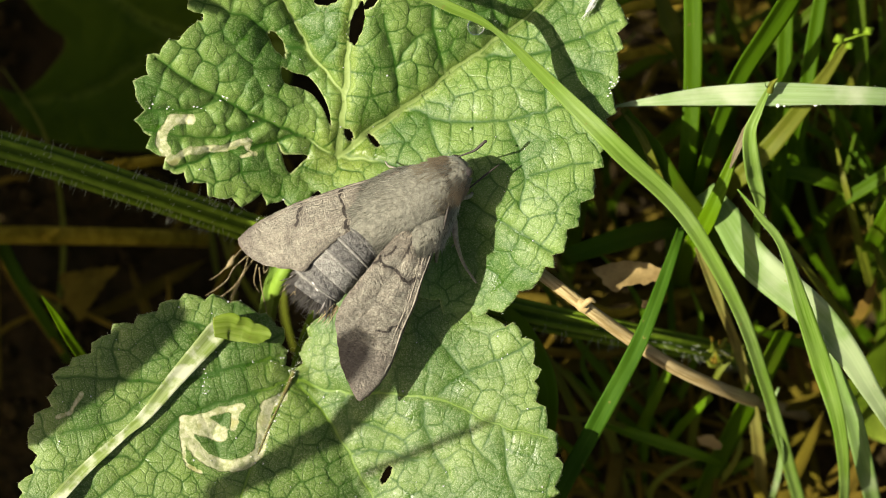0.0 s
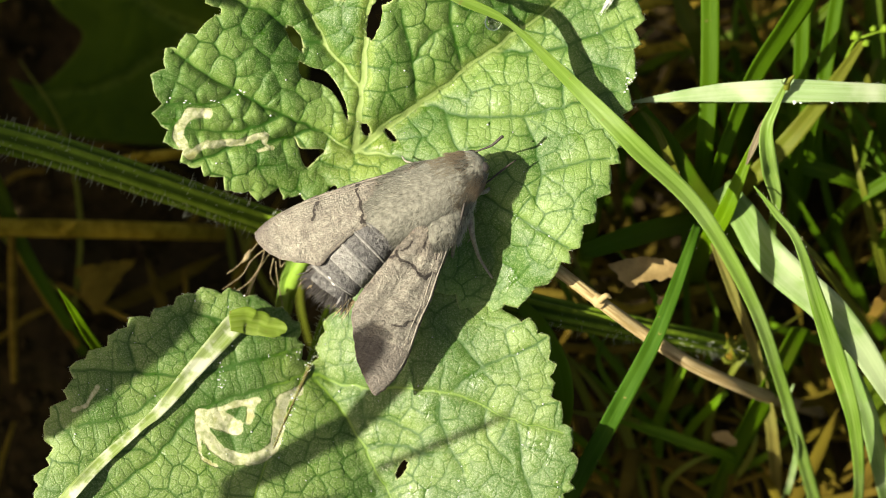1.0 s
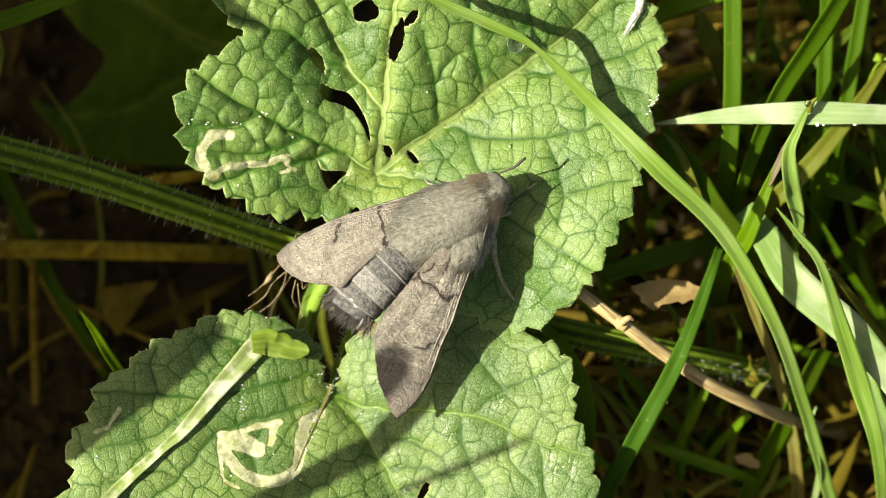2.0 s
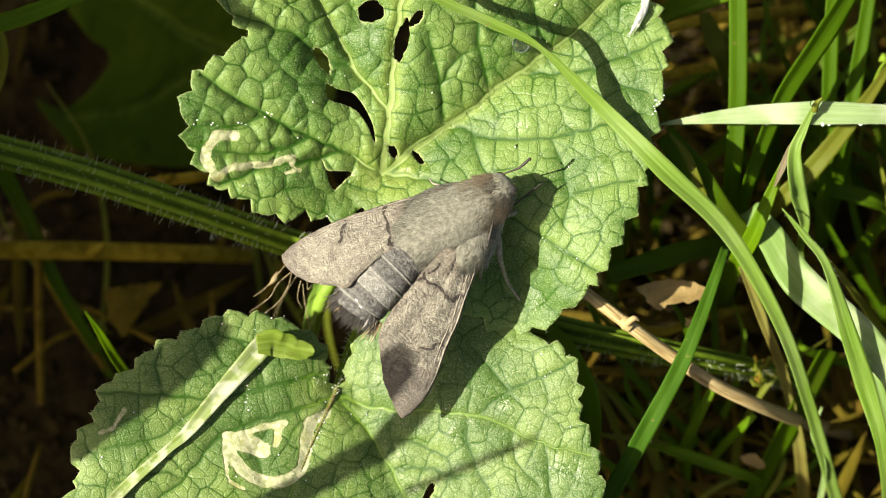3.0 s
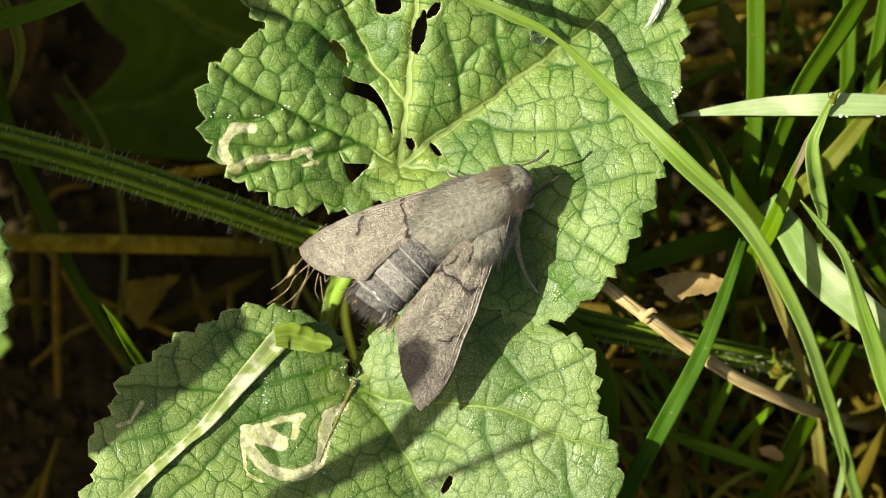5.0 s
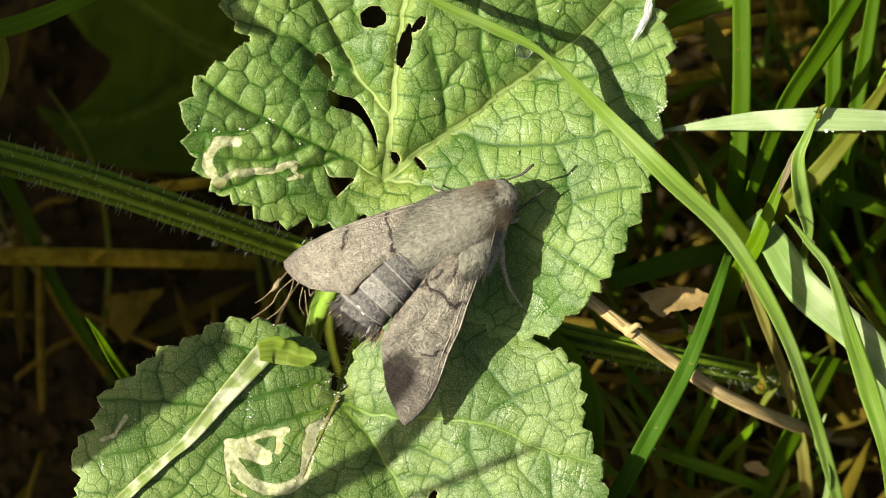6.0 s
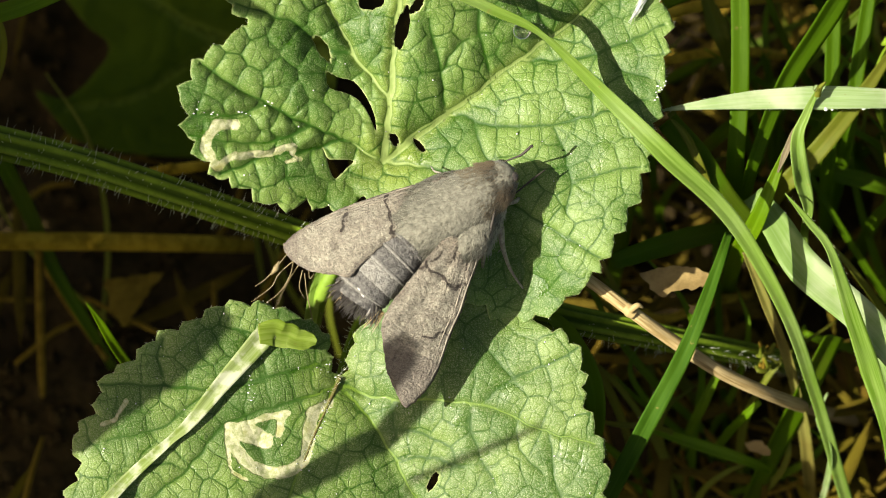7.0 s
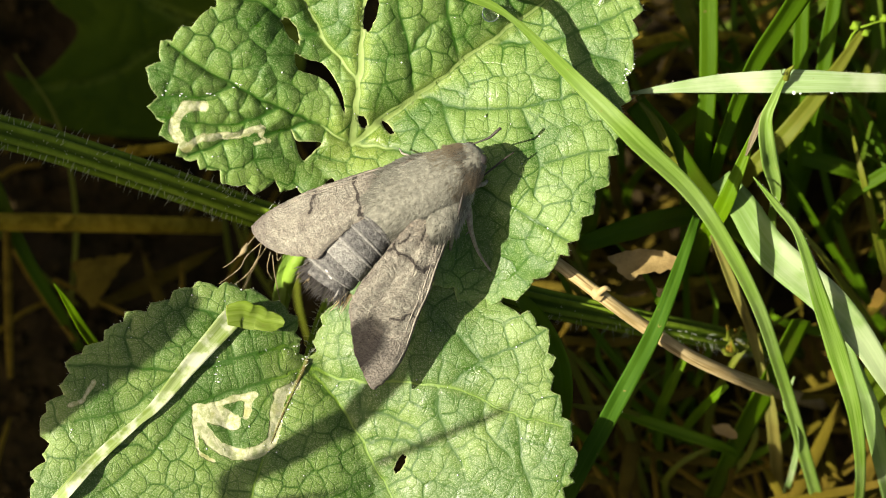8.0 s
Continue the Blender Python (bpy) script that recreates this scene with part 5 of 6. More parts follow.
limb("antenna", [(6.2, 7, 3.8), (7.3, 7.4, 4.0), (8.0, 7.7, 4.1), (8.6, 8.2, 4.2), (9.0, 8.55, 4.2), (9.05, 8.35, 4.2)], [0.07, 0.09, 0.12, 0.15, 0.13, 0.04], ANTENNA, "thin dark clubbed antenna")
limb("antenna", [(5.9, 2.9, 3.6), (7.6, 4.2, 3.0), (9.1, 5.4, 2.6), (10.3, 6.3, 2.2)], [0.06, 0.08, 0.11, 0.05], ANTENNA, "thin dark clubbed antenna")
limb("leg", [(5.2, 1.9, 3.0), (5.9, 0.9, 2.0), (6.2, -1.1, 1.0), (6.9, -3.2, -1.2), (8.2, -5.2, -3.0)], [0.36, 0.40, 0.24, 0.15, 0.09], LEG, "slender grey scaled leg")
limb("leg", [(5.5, 2.8, 3.0), (6.5, 3.1, 1.6), (7.5, 3.3, 0.4), (7.9, 4, -1.4)], [0.3, 0.3, 0.2, 0.1], LEG, "slender grey scaled leg")
limb("leg", [(0.9, 5.7, 2.6), (0.2, 6.0, 1.2), (-0.3, 6.2, 0.3), (-0.6, 6.6, -0.6)], [0.14, 0.13, 0.1, 0.07], LEG, "slender grey scaled leg")
limb("leg", [(4.6, -0.5, 2.5), (4.4, -1.8, 0.6), (4.2, -3.2, -2.2)], [0.3, 0.25, 0.12], LEG, "slender grey scaled leg")
limb("spur", [(6.2, -1.1, 1.0), (5.7, -1.6, 0.6)], [0.09, 0.03], LEG, "short leg spur")
limb("palp", [(6.5, 5.2, 3.4), (6.3, 4.3, 2.8), (6, 3.7, 2.4)], [0.35, 0.4, 0.1], TUFT_WHITE, "pale furry palp")


# ---- grass ----
TUFT = {}


def tuft_of(name, u, v, label, group="grass tufts"):
    """A tuft of grass rooted at a place of the ground; the blades that follow belong to it."""
    TUFT["now"] = thing("grass_tuft", place(u, v, soil(u, v)), label, "grass", group)
    return TUFT["now"]


def grass_blade(points, widths, material, label="", keel=0.25, twist=(0, 0), wave=0.0, seed=0, hairs=0):
    pts = [drop_to(p, -0.5) for p in points]
    ob = part("blade", blade_mesh("blade", points, widths, material, keel, twist, 9, wave, seed), TUFT["now"], label)
    if hairs:
        rng = random.Random(seed + 50)
        C = curve(pts, 200)
        wd = np.interp(np.linspace(0, 1, 200), np.linspace(0, 1, len(widths)), widths)
        roots, ways, lens = [], [], []
        for _ in range(hairs):
            i = rng.randrange(2, 198)
            t = (place(*C[i + 1]) - place(*C[i])).normalized()
            a = t.cross(OUT).normalized() * rng.choice((-1, 1))
            roots.append(place(*C[i]) + a * wd[i] * 0.49 / 1000)
            ways.append(a + t * rng.uniform(-0.4, 0.6) + OUT * rng.uniform(0, 0.5))
            lens.append(rng.uniform(0.08, 0.26))
        part("hair", hair_mesh("hair", roots, ways, lens, 0.016, HAIR, 0.05), ob, "fine pale edge hairs", "stuff")
    return ob


tuft_of("near", *(41.9, -32.3), "fresh and pale green grass tuft with arching hairy blades")
# the long blade arching over the upper leaf
grass_blade([(-7.8, 28.7, 7.4), (-0.8, 24.4, 5.6), (5.2, 21.6, 4.4), (10.0, 19.2, 3.4), (15.8, 13.6, 1.3), (21.9, 7.5, 2.1), (28.0, 1.4, 0), (33, -7.2, -3), (35.9, -15.3, -10), (38.3, -23.7, -18), (40.8, -32.3, None)],
            [0.4, 0.9, 1.05, 1.2, 1.5, 1.95, 1.6, 1.35, 1.25, 1.25, 1.2], GRASS, "long fresh green grass blade arching over a leaf", 0.30, (0, 0, 10, 66, 24, 0, 0, 0, 0, 0, 0), 0.03, 1, hairs=260)
# the pale blade lying across
grass_blade([(21, 11.8, -3), (24.6, 12.3, -2), (30, 12.8, -1.5), (36.5, 13.0, -1), (42.3, 12.9, -1), (49.5, 12.6, -3), (57, 11.6, -10), (66, 8.0, None)],
            [0.1, 0.8, 1.8, 2.3, 1.9, 1.6, 1.5, 1.4], GRASS_DEWY, "pale green sunlit blade with dew", 0.2, (0, 0), 0.02, 2, hairs=240)
# the broad pale blades below it
grass_blade([(30, 3.8, -9), (32.2, 0.9, -7), (34.9, -3.2, -5), (40.3, -7.9, -4), (43.6, -11.8, -4), (46.2, -16, -5), (48.9, -20.2, -10), (52.2, -26.4, None)],
            [2.2, 2.9, 3.5, 3.3, 2.6, 1.8, 1.6, 1.4], GRASS_PALE, "broad pale green blade", 0.15, (0, 5), 0.03, 3, hairs=120)
grass_blade([(33.1, 3.9, -1), (35.4, 1.1, -1.2), (37.4, -1.6, -1.5), (39.5, -8, -2), (41.1, -12.9, -3), (42.8, -18.8, -5), (43.3, -24.8, -12), (42.7, -30.2, None)],
            [0.12, 0.75, 0.9, 1.7, 2.0, 1.4, 1.0, 1.0], GRASS, "fresh green blade with pale edge", 0.22, (0, -15, 10, 0), 0.04, 4, hairs=160)
grass_blade([(41.9, -11.8, -6), (42.9, -14.8, -6.5), (44.1, -18, -7.5), (45.3, -22.9, -11), (46.5, -28, -20), (47.3, -30.7, None)], [0.7, 1.6, 1.9, 1.8, 1.5, 1.2], GRASS_PALE, "pale green blade", 0.3, (0, 10), 0.03, 5)
# the curled blade that hangs from the pale one, and its withered sheath
grass_blade([(36.2, 13.7, 0.2), (35.1, 11.3, -1), (34.3, 9, -1.5), (34.6, 5.5, -2), (35.3, 2.5, -4), (34.9, -0.5, -12), (35.4, -5.3, None)],
            [0.4, 0.9, 1.3, 1.9, 1.0, 0.8, 0.8], GRASS, "twisted fresh green blade", 0.5, (0, 20, -25, 30, 0), 0.05, 6)
grass_blade([(33.6, 9.0, -3.4), (32.5, 6.4, -4.4), (30.3, 1.1, -7), (28.4, -2.1, -14), (27.3, -6.4, None)], [0.4, 0.9, 1.8, 1.7, 1.4], GRASS_MID, "dull green blade below a withered sheath", 0.4, (0, 20, 10), 0.05, 7)
grass_blade([(35.6, 12.6, -1.6), (34.7, 10.8, -2.3), (33.9, 9.4, -2.9), (33.1, 7.6, -3.6), (32.4, 5.9, -4.2)], [0.3, 0.5, 0.75, 0.7, 0.15], GRASS_SHEATH, "withered grey-brown sheath", 0.6, (0, 30, 10), 0.10, 48)
tuft_of("behind", *(28.9, -3.2), "deep green grass tuft with yellowed blades")
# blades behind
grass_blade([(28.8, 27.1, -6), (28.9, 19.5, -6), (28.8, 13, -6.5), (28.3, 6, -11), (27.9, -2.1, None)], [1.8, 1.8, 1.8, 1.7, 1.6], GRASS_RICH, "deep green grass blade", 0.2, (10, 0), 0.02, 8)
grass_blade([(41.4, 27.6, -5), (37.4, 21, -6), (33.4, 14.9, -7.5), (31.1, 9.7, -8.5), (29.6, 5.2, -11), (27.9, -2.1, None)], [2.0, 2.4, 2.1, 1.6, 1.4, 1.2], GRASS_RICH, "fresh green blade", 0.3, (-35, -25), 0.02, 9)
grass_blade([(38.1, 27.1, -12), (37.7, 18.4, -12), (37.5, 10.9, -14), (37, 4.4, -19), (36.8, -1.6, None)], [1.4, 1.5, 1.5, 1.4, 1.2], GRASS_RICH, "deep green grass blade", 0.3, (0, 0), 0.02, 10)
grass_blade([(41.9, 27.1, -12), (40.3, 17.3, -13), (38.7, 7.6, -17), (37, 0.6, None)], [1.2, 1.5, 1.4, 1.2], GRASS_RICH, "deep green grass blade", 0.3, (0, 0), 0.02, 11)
grass_blade([(27.7, 0.1, -7), (26.6, -3.2, -5.2), (23.7, -10.7, -3.4), (19.4, -18.8, -4.8), (15.9, -25.3, -9), (13.6, -30.6, -18), (12.6, -33.5, None)], [0.8, 1.1, 1.6, 1.8, 1.7, 1.6, 1.5], GRASS_DIMMED, "green grass blade with uneven edge, darkened for dappled shade", 0.25, (0, 14, -6, 16, 0), 0.12, 12, hairs=60)
grass_blade([(37.6, -9.7, -14), (34.3, -16.1, -17), (31.1, -22.1, -22), (28.4, -28, None)], [2.4, 2.8, 2.4, 1.8], GRASS_SHADED, "broad deep green grass blade", 0.3, (-40, -40), 0.02, 13)
grass_blade([(29.2, -1.6, -10), (31.2, -6.4, -12), (33.3, -11.8, -14), (34.8, -18.3, -19), (35.4, -24.8, -25), (35.7, -28, None)], [0.6, 1.0, 1.1, 1.3, 1.2, 1.0], GRASS_WITHERED, "yellow-brown withered grass blade", 0.6, (0, 40, -20), 0.08, 14)
grass_blade([(22.2, 11.7, -8), (24.6, 8.2, -10), (27.3, 4.4, -12), (29.5, -0.5, -18), (31.1, -6.4, None)], [0.8, 1.1, 1.2, 1.0, 0.9], GRASS_DRY, "yellowed grass blade", 0.3, (0, 10), 0.03, 15)
grass_blade([(43.8, 18.1, -13), (40.3, 13, -12), (36.2, 7.9, -12), (32.1, 3.6, -15), (28.9, -1.6, None)], [0.6, 1.5, 1.9, 1.7, 1.2], GRASS_DRY, "dull yellowed blade", 0.3, (0, 10), 0.03, 16)
grass_blade([(10.3, -7.2, -9), (12.7, -9.7, -6.5), (14.6, -14, -5.8), (14.8, -18.3, -8), (13.3, -23.7, -16), (12.2, -29.1, None)], [1.2, 1.6, 2.1, 2.0, 1.6, 1.2], GRASS_MID, "curved fresh green grass blade beside a leaf edge", 0.2, (0, 20), 0.02, 17)
grass_blade([(42.3, 22.7, -16), (34.3, 15.7, -18), (27.9, 10.3, -24), (23.5, 6.5, None)], [0.9, 1.3, 1.3, 1.1], GRASS_SHADED, "deep green grass blade", 0.3, (0, 10), 0.02, 18)
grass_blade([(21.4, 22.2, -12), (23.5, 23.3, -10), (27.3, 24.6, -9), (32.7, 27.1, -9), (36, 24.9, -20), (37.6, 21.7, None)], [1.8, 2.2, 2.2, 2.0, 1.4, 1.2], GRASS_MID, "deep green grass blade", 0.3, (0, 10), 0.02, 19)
grass_blade([(16.5, -2.6, -10), (21.4, -1, -11), (25.7, 0.1, -14), (29.5, 0.1, -22), (33.3, -1.6, None)], [1.6, 2.2, 2.0, 1.6, 1.2], GRASS_SHADED, "deep green grass blade", 0.3, (0, 15), 0.03, 20)
grass_blade([(21.9, 10.9, -5), (24.6, 7.6, -5.5), (27.9, 2.8, -7.5), (32.2, -1.6, -14), (35.4, -4.8, None)], [2.2, 2.6, 2.4, 1.8, 1.4], GRASS_SHADED, "deep green grass blade", 0.2, (10, 0), 0.03, 21)
grass_blade([(18.7, 8.2, -14), (18.1, 3.3, -16), (17.1, -2.1, -22), (16.3, -6.4, None)], [1.3, 1.6, 1.6, 1.3], GRASS_SHADED, "deep green grass blade", 0.2, (10, 0), 0.03, 22)
grass_blade([(44.7, 24.9, -18), (45, 17.3, -20), (45.5, 9.8, -24), (45.8, 3.3, None)], [1.0, 1.4, 1.3, 1.0], GRASS_SHADED, "", 0.3, (0, 10), 0.02, 33)
grass_blade([(51.6, 8.4, -14), (46.2, 4.6, -16), (41.9, 1.7, -20), (39.5, -2.6, None)], [1.0, 1.3, 1.2, 1.0], GRASS_SHADED, "", 0.3, (0, 10), 0.02, 34)
grass_blade([(44.4, 9.2, -18), (42.7, 3, -22), (40.3, -2.1, None)], [0.3, 0.6, 0.6], GRASS_SHADED, "", 0.3, (0, 10), 0.02, 35)
grass_blade([(52.7, 9.8, -8), (49.5, 4.9, -9), (46.5, -0.4, -14), (44.1, -5.3, None)], [1.6, 1.9, 1.7, 1.4], GRASS_SHADED, "", 0.3, (0, 10), 0.02, 36)
grass_blade([(34.3, 6.6, -18), (38.7, 5.6, -19), (44.1, 4, -22), (48.4, 2.2, None)], [1.2, 1.7, 1.5, 1.2], GRASS_SHADED, "", 0.3, (0, 10), 0.02, 37)
grass_blade([(19.8, -18.4, -20), (23, -19.4, -18), (26.6, -20.6, -18), (30.3, -21.9, -20), (34.3, -23.7, None)], [0.6, 1.1, 1.2, 1.0, 0.6], GRASS_MID, "", 0.3, (0, 10), 0.02, 38)
grass_blade([(26.5, -13.4, -14), (25.2, -16.1, -16), (24, -18.6, -21), (23, -21.5, None)], [0.8, 1.0, 1.0, 0.8], GRASS_MID, "", 0.3, (0, 10), 0.02, 39)
grass_blade([(30.6, -15.9, -15), (28.9, -17.5, -17), (27.3, -19.2, -22), (25.7, -21.5, None)], [0.6, 0.9, 0.9, 0.7], GRASS_MID, "", 0.3, (0, 10), 0.02, 40)
grass_blade([(37, -15.1, -14), (36.2, -17.5, -14), (37.3, -20.8, -15), (36.8, -24.2, -20), (35.4, -28, None)], [0.2, 0.6, 0.7, 0.6, 0.5], GRASS_PALE, "thin curled pale blade", 0.5, (0, 60, -30), 0.06, 41)
grass_blade([(15.2, -17.7, -14), (17.6, -18.1, -13), (20.3, -18.2, -14), (23.5, -19.4, -22), (25.7, -21.5, None)], [0.3, 0.6, 0.5, 0.5, 0.5], GRASS_DRY, "", 0.3, (0, 10), 0.02, 42)
grass_blade([(25.6, 22.6, -17), (26.6, 20, -18), (27.4, 18, -19), (28, 14.6, -27), (28.2, 11.4, None)], [1.0, 2.2, 1.4, 0.7, 0.5], GRASS_DRY, "yellow-olive withered blade", 0.3, (0, 10), 0.03, 43)
grass_blade([(22.2, 11.1, -4), (23.8, 9.2, -4), (25.2, 6, -5), (26.5, 2.2, -11), (27.3, -1.6, None)], [0.3, 0.8, 0.9, 0.8, 0.7], GRASS_DRY, "yellow withered blade", 0.3, (0, 20), 0.03, 46)
tuft_of("shade", *(-42.3, 10.9), "sparse green grass tuft on shaded soil")
# blades by the shaded soil
grass_blade([(-50.4, 17.3, -4), (-44.5, 20.5, -4), (-39.1, 22.2, -5), (-32.1, 25.2, -6), (-24.5, 29.8, -14), (-19.7, 32.5, None)], [1.6, 1.9, 1.8, 1.4, 1.2, 1.0], GRASS_MID, "fresh green grass blade", 0.3, (0, 10), 0.02, 23)
grass_blade([(-44, 24.9, -8), (-41.7, 20, -9), (-41.4, 17.1, -11), (-42.3, 14.1, -16), (-44, 11.4, None)], [0.7, 1.3, 1.2, 0.6, 0.4], GRASS_DRY, "curled yellow-green grass blade", 0.5, (0, 40, 0), 0.05, 24)
grass_blade([(-44.5, 21.7, -20), (-43.5, 14.1, -22), (-41.8, 8.2, -24), (-39.1, 2.8, -27), (-36.4, -3.2, -29), (-33.2, -8.6, -31), (-30.7, -12.9, None)], [1.2, 1.6, 1.7, 1.6, 1.3, 1.1, 0.8], GRASS_SHADED, "dull green grass blade in shade", 0.2, (0, 10), 0.02, 25)
grass_blade([(-33.5, -6.2, -5), (-32.3, -7.9, -7), (-30.9, -10.2, -10), (-28.8, -13.4, -18), (-27.2, -17.2, None)], [0.1, 0.7, 1.0, 1.1, 1.0], GRASS_MID, "short pointed green grass blade", 0.3, (0, 10), 0.0, 26)
grass_blade([(-10.7, -2.1, -10), (-11.6, -5.3, -11), (-12.1, -8, -13), (-12.9, -12.9, -22), (-13.2, -17.2, None)], [0.9, 1.3, 1.4, 1.2, 1.0], GRASS, "fresh green grass blade between leaves", 0.3, (0, 10), 0.0, 27)
tuft_of("folded", *(-41.3, -36.7), "pale bruised grass tuft with a blade folded onto a leaf")
# the folded blade that lies on the lower leaf
def lying(points, lift):
    return [(u, v, rest(u, v, lift)) for u, v in points]


grass_blade(lying([(-11.6, -10.1), (-12.1, -9.9), (-12.8, -9.8), (-13.5, -9.7), (-14.2, -9.4), (-14.9, -9.3), (-15.5, -9.1), (-16.2, -9.1), (-17.1, -9.2)], 1.3), [0.5, 1.4, 1.9, 2.0, 2.5, 2.55, 2.75, 2.45, 1.9], GRASS_LIME, "bent over yellow-green end", 0.5, (6, -10, 0, -12, -6, -10), 0.18, 28)
grass_blade([*lying([(-16, -8.7), (-17, -9.9), (-20.7, -14.1), (-23.7, -17.7), (-25.6, -19.4), (-29.4, -22.8), (-33.2, -26.9)], 0.65), (-39.1, -33.4, -10), (-41.3, -36.7, None)],
            [1.7, 2.1, 1.6, 1.15, 0.85, 1.2, 1.4, 1.5, 1.3], GRASS_BRUISED, "folded pale blade with whitish bruised stretches", 0.35, (0, 0, 15, 25, 0), 0.05, 29)
tuft_of("tall", *(-88.2, -29.1), "tall fresh green grass tuft on the sunny side")
# tall unseen blades on the sunny side, added for their shadows on the lower leaf
grass_blade([(-104, -44, None), sunward(*(-46.1, -27.2), 0, 28), sunward(*(-35.4, -19), 0, 38), sunward(*(-24, -9.9), -1, 38), sunward(*(-21.2, -7), -1, 36)], [3.0, 4.2, 5.0, 4.6, 1.6], GRASS, "", 0.2, (0, 0), 0.02, 30)
grass_blade([(-100, -48, None), sunward(*(-24.5, -30.7), -4, 36), sunward(*(-12.9, -24.2), -4, 46), sunward(*(-2.6, -16.4), -4, 46), sunward(*(2.4, -11.8), -4, 45), sunward(*(4.6, -9.6), -4, 44)], [2.0, 2.4, 2.6, 2.9, 3.0, 1.2], GRASS, "", 0.2, (0, 0), 0.02, 31)
grass_blade([(-108, -44, None), sunward(*(-16.4, -28), -4, 46), sunward(*(-3.5, -23.2), -3, 62), sunward(*(7.6, -19.1), -2, 62), sunward(*(10.6, -17.8), -2, 60)], [0.8, 0.8, 0.8, 0.7, 0.2], GRASS, "", 0.2, (0, 0), 0.02, 32)

# another unseen blade, added to shade the upper leaf's far corner
grass_blade([(-100, 44, None), sunward(-28, 29, 3, 40), sunward(-23, 25.8, 3, 44), sunward(-19, 23.2, 2.5, 44), sunward(-15.8, 20.8, 2, 43)], [3.0, 4.4, 4.4, 3.0, 0.5], GRASS, "", 0.2, (0, 0), 0.02, 47)


def undergrowth(tufts, each, u0, u1, v0, v1, seed, materials, low, high, wide, label):
    """Small tufts whose blades stand and lean in the thicket."""
    rng = random.Random(seed)
    for _ in range(tufts):
        cu, cv = rng.uniform(u0, u1), rng.uniform(v0, v1)
        tuft_of("low", cu, cv, label, "undergrowth tufts")
        side = rng.gauss(0, 0.3)
        for k in range(each):
            u, v = cu + rng.uniform(-1.5, 1.5), cv + rng.uniform(-1.5, 1.5)
            lean, length = side + rng.gauss(0, 0.45), rng.uniform(10, 28)
            g = soil(u, v)
            top = min(g + rng.uniform(low, high), -12)
            du, dv = math.sin(lean) * length, math.cos(lean) * length
            bend = rng.uniform(-4, 4)
            grass_blade([(u, v, None), (u + du * 0.4 + bend, v + dv * 0.4, g + (top - g) * 0.65), (u + du * 0.75 + bend, v + dv * 0.75, top), (u + du, v + dv, top - rng.uniform(0, 5))],
                        [wide, wide * rng.uniform(0.9, 1.3), wide * 0.8, 0.12], rng.choice(materials), "", 0.3, (rng.uniform(-40, 40), rng.uniform(-40, 40)), 0.02, k)


undergrowth(13, 6, 16, 54, -20, 20, 61, (GRASS_SHADED, GRASS_RICH, GRASS_MID, GRASS_SHADED, GRASS_DRY), 6, 24, 0.8, "thin deep green grass tuft in the undergrowth")
undergrowth(5, 4, 18, 36, -30, -17, 63, (GRASS_MID, GRASS_RICH, GRASS_DRY), 8, 18, 0.7, "thin green and yellowed grass tuft in the undergrowth")
undergrowth(4, 2, -42, -6, -20, 10, 62, (GRASS_DRY,), 1, 4, 0.5, "thin dull grass tuft near the soil")


def straws(count, u0, u1, v0, v1, seed, thick, low=0.5, high=5):
    rng = random.Random(seed)
    for k in range(count):
        u, v = rng.uniform(u0, u1), rng.uniform(v0, v1)
        q, l = rng.uniform(0, math.pi), rng.uniform(5, 20)
        ends = [(u - math.cos(q) * l / 2, v - math.sin(q) * l / 2), (u, v + rng.uniform(-1, 1)), (u + math.cos(q) * l / 2, v + math.sin(q) * l / 2)]
        lift = rng.uniform(low, high)
        pts = [(a, b, soil(a, b, lift + rng.uniform(-1, 1))) for a, b in ends]
        V, F = sweep(pts, [thick, thick * 1.1, thick * 0.8], 6, 0, 0, 0.6, 5)
        single("straw", mesh_of("straw", V, F, STRAW), place(*pts[1]), "dry tan straw lying on the ground", "straw", "litter straws")


straws(40, 12, 52, -28, 24, 71, 0.30)
straws(16, 22, 50, 6, 27, 73, 0.34, 6, 15)
straws(13, -46, -14, -26, 8, 72, 0.28)


